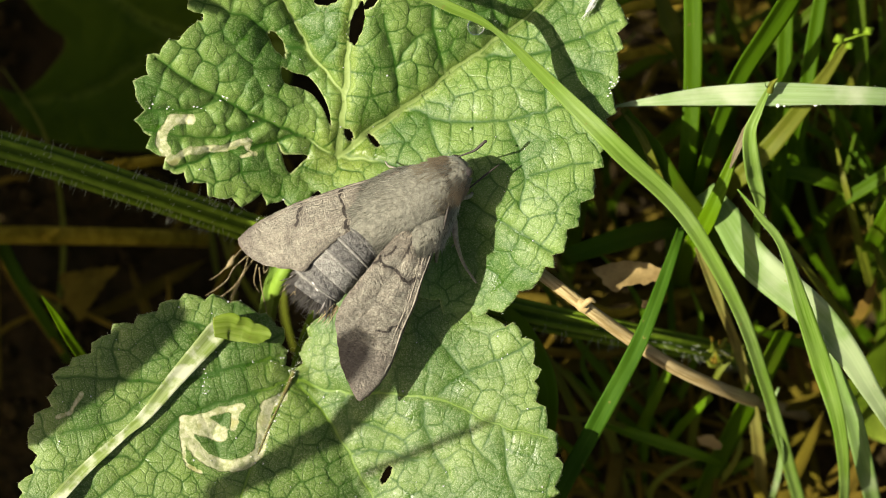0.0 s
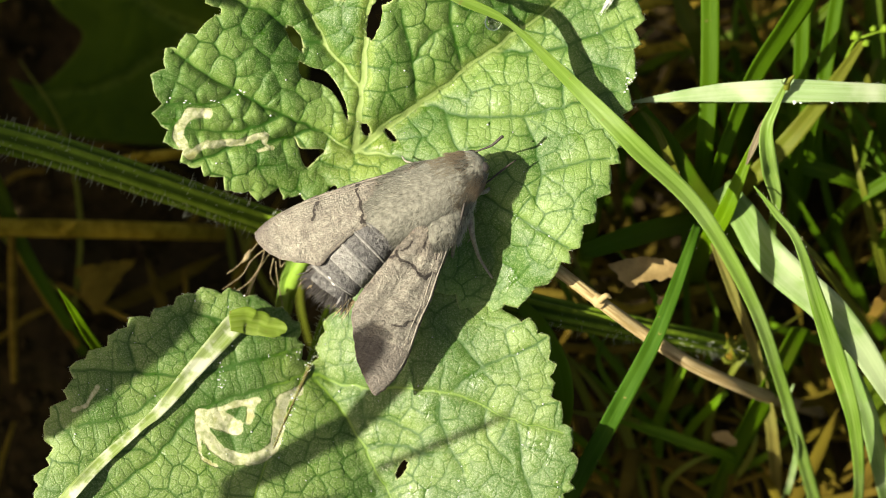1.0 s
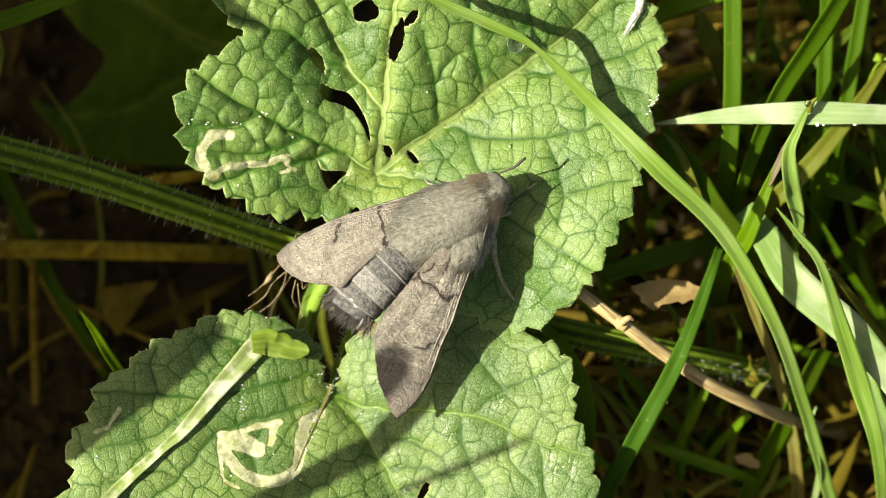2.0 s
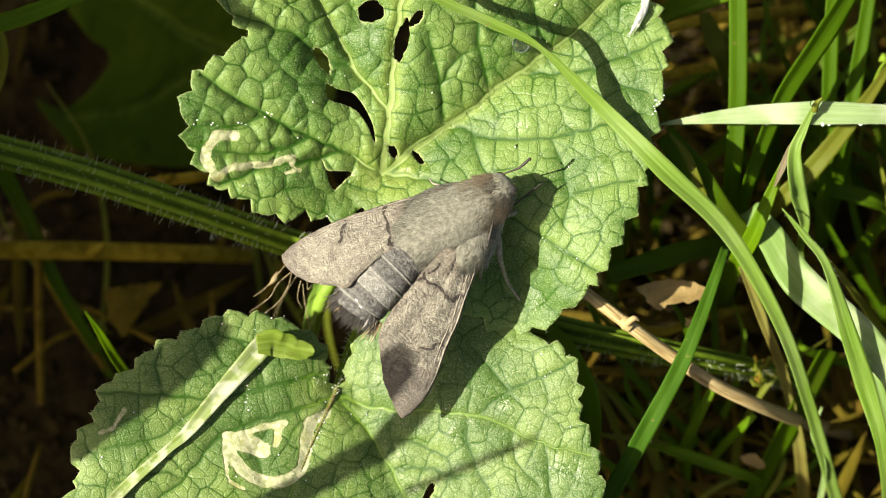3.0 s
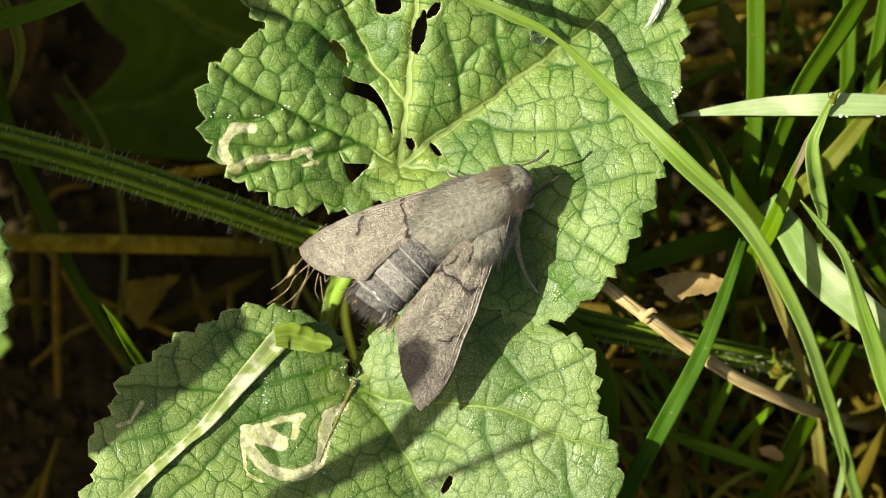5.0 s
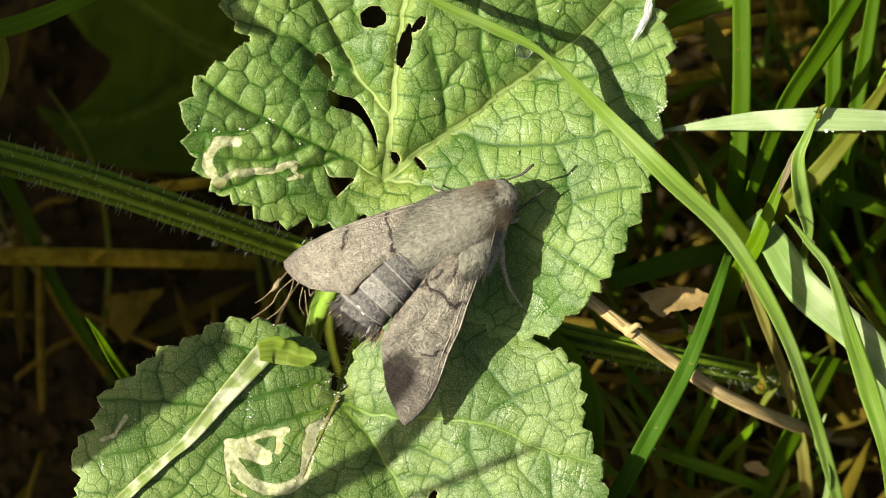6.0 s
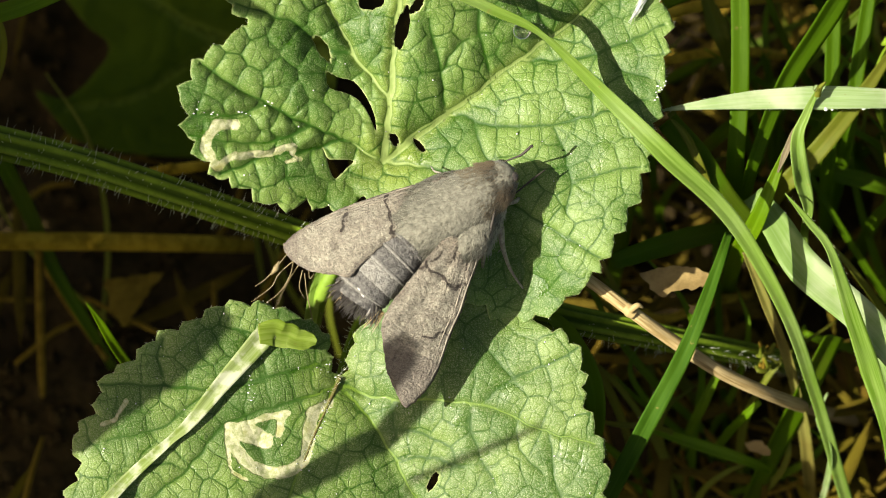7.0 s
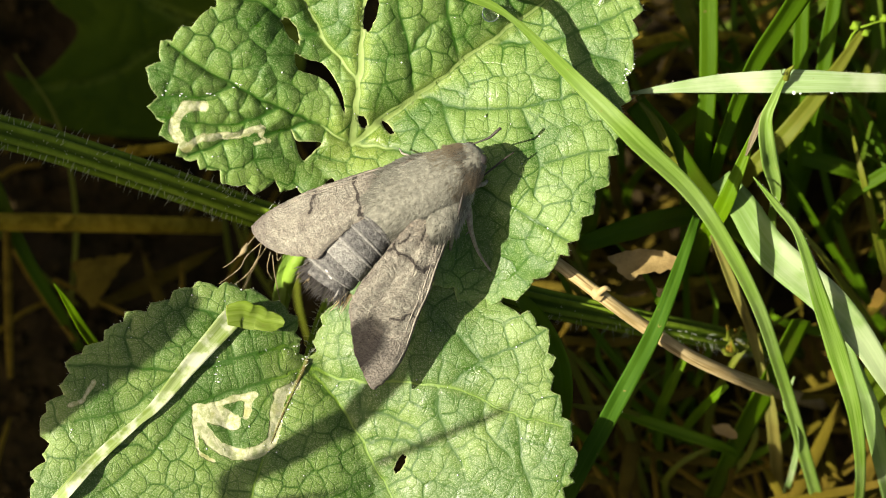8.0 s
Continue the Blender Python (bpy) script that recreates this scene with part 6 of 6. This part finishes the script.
def dead_mat(count, u0, u1, v0, v1, seed, high=8):
    """A mat of flat dead blades over the soil, one mesh of stuff."""
    rng = random.Random(seed)
    V, F, cross, along = [], [], [], []
    for _ in range(count):
        u, v = rng.uniform(u0, u1), rng.uniform(v0, v1)
        q, l, wd = rng.uniform(0, math.pi), rng.uniform(4, 16), rng.uniform(0.4, 1.5)
        lift, bow = rng.uniform(0.8, high), rng.uniform(-2, 3)
        side = (-math.sin(q) * wd / 2, math.cos(q) * wd / 2)
        o = len(V)
        for k in range(7):
            f = k / 6 - 0.5
            cu, cv = u + math.cos(q) * l * f, v + math.sin(q) * l * f + bow * 0.3 * (0.25 - f * f) * 4
            z = lift + bow * (0.25 - f * f) * 2
            taper = 1 - abs(2 * f) ** 3
            for e in (-1, 0, 1):
                a, b = cu + side[0] * e * taper, cv + side[1] * e * taper
                V.append(place(a, b, soil(a, b, z + (0.2 if e else 0))))
                cross.append(e * wd / 2)
                along.append(k * l / 6)
        F += [(o + 3 * k + e, o + 3 * k + e + 1, o + 3 * k + e + 4, o + 3 * k + e + 3) for k in range(6) for e in (0, 1)]
    me = mesh_of("dead_grass", V, F, DEAD, True, {"cross": cross, "along": along})
    single("dead_grass", me, place((u0 + u1) / 2, (v0 + v1) / 2, soil((u0 + u1) / 2, (v0 + v1) / 2)), "mat of dead brown grass over the soil", "dead grass", kind="stuff", solid=0.08)


dead_mat(280, 12, 54, -32, 28, 81, 9)
dead_mat(14, -48, 8, -30, 26, 82)


def straw_stalk(points, radii, label, node=None, material=None):
    material = material or STRAW
    V, F = sweep(points, radii, 12, 7, 0.05, 0.75, 8)
    pts = [drop_to(p) for p in points]
    low = min(pts, key=lambda p: place(*p).z)
    data = {"cross": [0.3 * (k % 12) for k in range(len(V))], "along": [0.8 * (k // 12) for k in range(len(V))]}
    ob = single("straw_stalk", mesh_of("straw_stalk", V, F, material, True, data), place(*low), label, "straw")
    if node:
        joint = float(np.mean(radii)) / 0.9
        V, F = sweep([(node[0] - 0.5, node[1] + 0.4, node[2]), node, (node[0] + 0.5, node[1] - 0.4, node[2])], [0.75 * joint, 1.05 * joint, 0.8 * joint], 12, 0, 0, 0.8, 5)
        part("node", mesh_of("node", V, F, material), ob, "swollen joint")
        V, F = sweep([(node[0], node[1], node[2] + 0.6), (node[0] + 0.7, node[1] + 0.5, node[2] + 0.9), (node[0] + 1.2, node[1] + 0.3, node[2] + 0.7)], [0.35, 0.3, 0.1], 8, 0, 0, 1, 5)
        part("bract", mesh_of("bract", V, F, material), ob, "torn papery scale")


straw_stalk([(9.5, -0.8, -6), (13.6, -3.7, -3.6), (18.3, -7.2, -3), (22.5, -10.2, -5.2), (27.3, -13.3, -7.5), (33.3, -15.9, -14), (39.7, -17.8, None)], [0.5, 0.58, 0.6, 0.66, 0.66, 0.65, 0.6], "tan dry grass stalk with a joint", (18.3, -7.2, -2.8), STALK_DRY)
straw_stalk([(-46.7, -0.4, -26), (-41.3, -0.3, -27), (-32.6, -0.4, -28), (-23.7, -0.6, -29), (-17.5, -0.8, None)], [0.85, 0.9, 0.9, 0.85, 0.7], "flattened yellow straw in shade", (-32.6, -0.4, -27.5), STRAW_YELLOW)
straw_stalk([(-38, -0.8, -28), (-37.9, -6.4, -29), (-37.8, -11.8, -31), (-37.7, -15.1, None)], [0.42, 0.46, 0.42, 0.3], "yellowish straw in shade")
straw_stalk([(-32.1, 5.2, -25), (-26.1, 6.3, -25), (-20.7, 7, -27), (-16.4, 7.6, None)], [0.5, 0.55, 0.5, 0.4], "yellowish straw in shade", (-26.1, 6.3, -24.8), STRAW_YELLOW)

straw_stalk([(21.4, 16.5, -22), (25.7, 17.3, -23), (30, 17.4, -25), (35.4, 16.5, None)], [0.45, 0.5, 0.5, 0.4], "yellow-brown straw in the undergrowth", None, STRAW_YELLOW)
straw_stalk([(21.1, 20.9, -17), (25.7, 21.9, -18), (30, 22.4, -21), (37, 23.1, None)], [0.5, 0.6, 0.6, 0.5], "flattened yellow-olive straw in the undergrowth", None, STRAW_YELLOW)
straw_stalk([(14.9, -11.6, -22), (19.2, -11.9, -22), (24.1, -11.6, -25), (29.5, -13.4, None)], [0.4, 0.45, 0.45, 0.4], "yellow-brown straw in the undergrowth", None, STRAW)
straw_stalk([(17.1, -6.4, -26), (21.4, -8, -25), (26.2, -6.4, -27), (32.2, -5.3, None)], [0.4, 0.45, 0.45, 0.4], "yellow-brown straw in the undergrowth", None, STRAW_YELLOW)


def dry_leaf(outline, lift, bow, label, seed, material=None):
    """A curled scrap of dead leaf."""
    O = even(np.array(outline, float), 80, True)[0]
    O = O + np.stack((ripple(O, 0.7, seed), ripple(O, 0.7, seed + 1)), 1) * 0.3
    P, F = fill(O, [], 0.55)
    c = P.mean(0)
    W = np.array([soil(p[0], p[1], lift) for p in P]) + bow * ((P[:, 0] - c[0]) * 0.8 + (P[:, 1] - c[1]) * 0.4) + 0.22 * ripple(P, 2.5, seed)
    single("dead_leaf", mesh_of("dead_leaf", places(P, W), F, material or LITTER, False), place(c[0], c[1], float(W.min())), label, "dead leaf", "leaf litter", solid=0.06)


dry_leaf([(-31.8, -4), (-28.8, -3.6), (-26, -3.3), (-27.8, -5.6), (-30, -8.6), (-31.3, -7)], 5, 0.1, "dry yellowish leaf scrap in shade", 1, STRAW)
dry_leaf([(19.1, -3.6), (20.8, -3.2), (22.5, -2.9), (24.6, -3.2), (26.1, -3.8), (25.3, -5), (22.7, -5.3), (21.5, -6), (20.3, -5.1)], 28.5, 0.05, "light brown curled dead leaf", 2, LITTER_PALE)
dry_leaf([(23.8, -6.5), (24.9, -6.8), (25.8, -7.6), (24.6, -7.9), (23.9, -7.4)], 27, 0.2, "light brown dead leaf scrap", 3, LITTER_PALE)
dry_leaf([(29.1, -19.7), (30.6, -19.7), (31.8, -20.5), (31.1, -21), (29.5, -20.6)], 13, 0.1, "light tan dead leaf scrap", 4, LITTER_PALE)
dry_leaf([(44.1, -8.6), (45.7, -5.6), (46.5, -4.3), (46.3, -6.4), (44.9, -8.6)], 22, 0.1, "orange-brown dead leaf scrap", 5)
dry_leaf([(19.2, -8.6), (22.5, -10.7), (25.7, -9.7), (25.2, -12.9), (21.4, -14), (18.7, -11.8)], 4, 0.1, "brown dead leaf on the soil", 6)
dry_leaf([(41.9, 10.3), (45.1, 9.8), (48.4, 6), (46.2, 3.3), (43, 5.5)], 6, 0.2, "brown dead leaf on the soil", 7)
dry_leaf([(37.6, -11.3), (40.8, -10.7), (43, -14), (40.3, -16.1), (38.1, -14.5)], 5, 0.1, "brown dead leaf on the soil", 10)


def ground_leaf(outline, veins, lift, bow, label, seed):
    """A leaf that lies low over the soil."""
    def lie(P):
        return np.array([soil(p[0], p[1], lift) for p in P]) + bow * 0.01 * ((P - P.mean(0)) ** 2).sum(1)
    O = even(curve(outline, 200, True), 180, True)[0]
    c = np.mean(np.array(outline), 0)
    ob = thing("fallen_leaf", place(c[0], c[1], soil(c[0], c[1])), label, "leaf")
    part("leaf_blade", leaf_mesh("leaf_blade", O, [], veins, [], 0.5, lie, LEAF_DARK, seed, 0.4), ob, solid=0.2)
    a = veins[0][0][0]
    q = np.array(a) + (np.array(a) - np.array(veins[0][0][1])) * 0.5
    V, F = sweep([(*a, soil(*a, lift) - 0.4), (*((np.array(a) + q) / 2), soil(*a, lift * 0.6)), (*q, None)], [0.3, 0.4, 0.45], 8)
    part("petiole", mesh_of("petiole", V, F, STEM), ob, "dull green leaf stalk")


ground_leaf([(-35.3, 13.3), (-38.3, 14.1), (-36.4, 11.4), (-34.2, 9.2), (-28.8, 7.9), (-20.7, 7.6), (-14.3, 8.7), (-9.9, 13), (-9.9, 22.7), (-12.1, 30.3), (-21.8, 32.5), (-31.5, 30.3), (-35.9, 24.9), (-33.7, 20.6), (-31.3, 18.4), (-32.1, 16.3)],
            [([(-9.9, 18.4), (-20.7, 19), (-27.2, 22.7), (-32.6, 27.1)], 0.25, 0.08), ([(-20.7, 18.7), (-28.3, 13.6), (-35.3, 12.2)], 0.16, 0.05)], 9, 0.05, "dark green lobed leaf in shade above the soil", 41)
ground_leaf([(44.1, -1.6), (47.3, 0.1), (51.1, -2.1), (53.2, -8.6), (52.7, -17.2), (48.9, -20.5), (45.1, -19.4), (43.5, -15.1), (46.2, -10.7), (46.8, -6.4)], [([(49.5, -19.4), (48.9, -10.7), (48.4, -2.1)], 0.2, 0.06)], 10, 0.05,
            "dull olive leaf in the undergrowth", 43)


# ---- small things ----
def drop(at, r, label="clear water drop on a leaf", squash=0.7, material=None):
    b = bmesh.new()
    bmesh.ops.create_uvsphere(b, u_segments=20, v_segments=14, radius=r / 1000)
    p = place(*at)
    bmesh.ops.transform(b, matrix=FACING @ Matrix.Diagonal((1, 1, squash, 1)), verts=b.verts)
    me = bpy.data.meshes.new("water_drop")
    b.to_mesh(me)
    b.free()
    me.materials.append(material or WATER)
    me.polygons.foreach_set("use_smooth", [True] * len(me.polygons))
    ob = new("water_drop", me)
    ob.location = p
    return tagged(ob, label, "water drop", "water drops")


def on_upper(u, v, lift):
    return (u, v, float(upper_lie(np.array([[u, v]]))[0]) + lift)


drop(on_upper(*(8.1, 19.5), 1.2), 0.85)
drop((36.1, 13.9, 0.5), 0.34, "clear water drop on a grass blade", 0.7)
for q, r in ((37.0, 11.9, -0.9), 0.2), ((37.6, 11.9, -0.9), 0.15), ((40.6, 12.0, -0.9), 0.22), ((41.1, 12.05, -0.9), 0.14):
    drop(q, r, "frothy white water drop on a grass blade", 0.6, DEW)


def beads(leaf, count, seed):
    """Tiny dew beads scattered over a leaf, one mesh."""
    rng = random.Random(seed)
    V, F = [], []
    ico = bmesh.new()
    bmesh.ops.create_icosphere(ico, subdivisions=2, radius=1)
    IV, IF = [v.co.copy() for v in ico.verts], [[v.index for v in f.verts] for f in ico.faces]
    ico.free()
    places_on = leaf.data.vertices
    for _ in range(count):
        v0 = places_on[rng.randrange(len(places_on))]
        r = rng.choice((0.03, 0.04, 0.05, 0.06, 0.09)) / 1000
        c = v0.co + leaf.parent.location + OUT * r * 0.5
        o = len(V)
        V += [c + v * r for v in IV]
        F += [[o + i for i in f] for f in IF]
    me = mesh_of("dew", V, F, DEW)
    return single("dew", me, leaf.parent.location + leaf.data.vertices[0].co, "tiny dew beads scattered over a leaf", "dew", kind="stuff")


beads(upper, 90, 5)
beads(lower, 90, 6)
rng = random.Random(12)
roots, ways, lens = [], [], []
for _ in range(150):
    f = rng.random()
    u, v = 20.1 - 1.2 * f ** 2 + rng.gauss(0, 0.14), 24.6 - 3.5 * f
    roots.append(place(*on_upper(u, v, 0.9 + rng.uniform(0, 0.5))))
    ways.append(RIGHT * (-0.5 * f - 0.1 + rng.uniform(-0.35, 0.35)) - UP * 1.0 + OUT * rng.uniform(-0.2, 0.2))
    lens.append(rng.uniform(0.5, 1.3))
single("fluff", hair_mesh("fluff", roots, ways, lens, 0.10, FLUFF, 0.05), place(*on_upper(19.6, 22.7, 0.8)), "white wisp of fluff on a leaf", "fluff")

rootlets = thing("rootlets", place(*(-15.3, -4.3, soil(-15.3, -4.3))), "thin dry brown rootlets hanging below the leaf", "roots")
for pts in ([(-14.3, -1.6, -6), (-15.3, -2.8, -6), (-16.4, -4, -7), (-17.4, -4.7, -8)], [(-13.4, -2, -6), (-15.1, -3.5, -6.5), (-15.9, -4.8, -7), (-17.8, -6.2, -8)], [(-13.7, -2.1, -7), (-14.1, -3.7, -7), (-15.1, -5.3, -8), (-16.5, -6.4, -9)],
            [(-12.7, -3.5, -5), (-12.5, -5.3, -6), (-12, -7.8, -7), (-11.8, -8.9, -6)], [(-12.9, -3.2, -5), (-13.2, -4.8, -6), (-12.7, -5.9, -7)], [(-12.3, -3.2, -6), (-12.2, -4, -6), (-11.8, -3.5, -6)], [(-13.2, -2.6, -6), (-14.3, -4.3, -12), (-15.3, -6.4, -24), (-15.9, -8.6, None)]):
    V, F = sweep(pts, [0.055, 0.05, 0.04, 0.025], 6, 0, 0, 1, 6)
    part("rootlet", mesh_of("rootlet", V, F, ROOT), rootlets)
V, F = sweep([(-15.1, -2.3, -6), (-15.4, -3, -6), (-15.9, -3.6, -6.5)], [0.05, 0.32, 0.08], 8, 0, 0, 1, 6)
part("bud", mesh_of("bud", V, F, ROOT), rootlets, "small brown dry bud")
V, F = sweep([(36.2, 13.2, -0.2), (36.4, 13.9, 0.3), (37, 14.5, 0.8)], [0.35, 0.3, 0.08], 8, 0, 0, 1, 6)
single("grass_tip", mesh_of("grass_tip", V, F, GRASS_DRY), place(*(36.2, 13.6, -0.5)), "dry broken grass tip caught on a blade", "grass")


def bead_run(leaf, lie, points, count, spread, sizes, seed, label):
    """Glinting beads of dew strewn along a line over a leaf, one mesh."""
    rng = random.Random(seed)
    line = even(curve(points, 40), 60)[0]
    V, F = [], []
    ico = bmesh.new()
    bmesh.ops.create_icosphere(ico, subdivisions=2, radius=1)
    IV, IF = [v.co.copy() for v in ico.verts], [[v.index for v in f.verts] for f in ico.faces]
    ico.free()
    home = leaf.parent.location
    near = np.array([tuple(v.co + home) for v in leaf.data.vertices])
    for _ in range(count):
        u, v = line[rng.randrange(60)]
        u, v = u + rng.gauss(0, spread), v + rng.gauss(0, spread)
        q = np.array(place(u, v, float(lie(np.array([[u, v]]))[0])))
        c = Vector(near[((near - q) ** 2).sum(1).argmin()])
        r = rng.choice(sizes) / 1000
        long = rng.uniform(1.0, 1.8)
        o = len(V)
        V += [c + OUT * r * 0.4 + RIGHT * w.x * r * long + UP * w.y * r + OUT * w.z * r * 0.7 for w in IV]
        F += [[o + i for i in f] for f in IF]
    return single("dew", mesh_of("dew", V, F, DEW), Vector(V[0]), label, "dew", kind="stuff")


# the first two runs are pale beads standing in for wet highlights
bead_run(upper, upper_lie, [(-23.2, 12.3), (-20.7, 11.6), (-18.6, 11.7), (-17, 12), (-15.5, 12.7)], 16, 0.30, (0.03, 0.04, 0.05, 0.08), 3, "wet glints along a crease of a leaf")
bead_run(upper, upper_lie, [(20.7, 13), (21.1, 13.8), (21.7, 14.5)], 14, 0.15, (0.05, 0.08, 0.1), 4, "wet glints at a leaf edge")
bead_run(lower, lower_lie, [(-9.3, -12.9), (-9.9, -14.3), (-10.7, -16.4), (-11.6, -18.6), (-12.5, -21), (-12.9, -22.1)], 34, 0.22, (0.04, 0.05, 0.06, 0.09), 5, "dew beads along a midrib")
bead_run(lower, lower_lie, [(-17.9, -12.5), (-18, -14), (-17.8, -15), (-18.1, -15.9)], 11, 0.20, (0.04, 0.05, 0.08), 6, "dew beads on a leaf")
bead_run(lower, lower_lie, [(-13.7, -12.3), (-11.6, -12.9), (-10.7, -12.3), (-12.4, -14.3)], 8, 0.45, (0.04, 0.05, 0.07), 7, "dew beads on a leaf")

# a withered flower head and a curled scrap among the grass
withered = thing("withered_flower_head", place(31.0, -11.5, soil(31.0, -11.5)), "small withered olive flower head among grass", "flower head")
V, F = sweep([(32.4, -13.6, None), (31.6, -12.8, -28), (31.0, -11.6, -20), (30.6, -10.2, -15)], [0.18, 0.2, 0.2, 0.16], 8)
part("stalk", mesh_of("stalk", V, F, STRAW), withered)
rng = random.Random(19)
for k in range(11):
    u, v, w = 30.9 + rng.uniform(-1.0, 1.3), -11.6 + rng.uniform(-1.6, 1.6), -16 + rng.uniform(-1.5, 1.5)
    a, b = rng.uniform(-0.9, 0.9), rng.uniform(-0.9, 0.9)
    V, F = sweep([(31.0, -11.5, -17), (u, v, w), (u + a, v + b, w + 0.6), (u + a + b * 0.6, v + b - a * 0.6, w + 0.2)], [0.1, 0.2, 0.24, 0.08], 7, 0, 0, 0.6, 5)
    part("bract", mesh_of("bract", V, F, GRASS_DRY if k % 3 else STRAW, True, {"cross": [0.1] * len(V), "along": [0.3 * (i // 7) for i in range(len(V))]}), withered)
ring = [(26.6 + 0.75 * math.cos(q), -22.5 + 0.75 * math.sin(q), soil(26.6, -22.5, 3.0 + 0.6 * math.cos(q))) for q in np.linspace(0.3, 6.2, 12)]
V, F = sweep(ring, [0.16, 0.26, 0.3, 0.26, 0.12], 8, 0, 0, 0.7, 4)
single("dry_curl", mesh_of("dry_curl", V, F, LITTER), place(26.6, -23.2, soil(26.6, -23.2, 2)), "curled scrap of dry brown leaf on the soil", "dead leaf", "leaf litter")

bud_stalk = thing("budding_stalk", place(40.0, 6.0, soil(40.0, 6.0)), "thin green stalk with small pale buds among grass", "grass")
V, F = sweep([(40.0, 6.0, None), (40.6, 10.5, -24), (41.4, 14.5, -16), (42.7, 17.6, -13), (44.2, 18.4, -12), (45.6, 18.8, -12)], [0.16, 0.16, 0.15, 0.14, 0.12, 0.1], 8)
part("stalk", mesh_of("stalk", V, F, STEM, True, {"rib": [0.3] * len(V)}), bud_stalk)
for u, v, w, r in ((42.9, 18.3, -12.6, 0.55), (43.9, 17.6, -12.4, 0.42), (45.7, 19.0, -11.8, 0.5), (44.6, 19.0, -12.2, 0.36)):
    V, F = sweep([(u - r, v - 0.5 * r, w), (u, v, w + 0.2), (u + r, v + 0.6 * r, w)], [0.1, r, 0.08], 10, 5, 0.12, 0.9, 6)
    part("bud", mesh_of("bud", V, F, STEM, True, {"rib": [0.4] * len(V)}), bud_stalk, "small pale green bud")
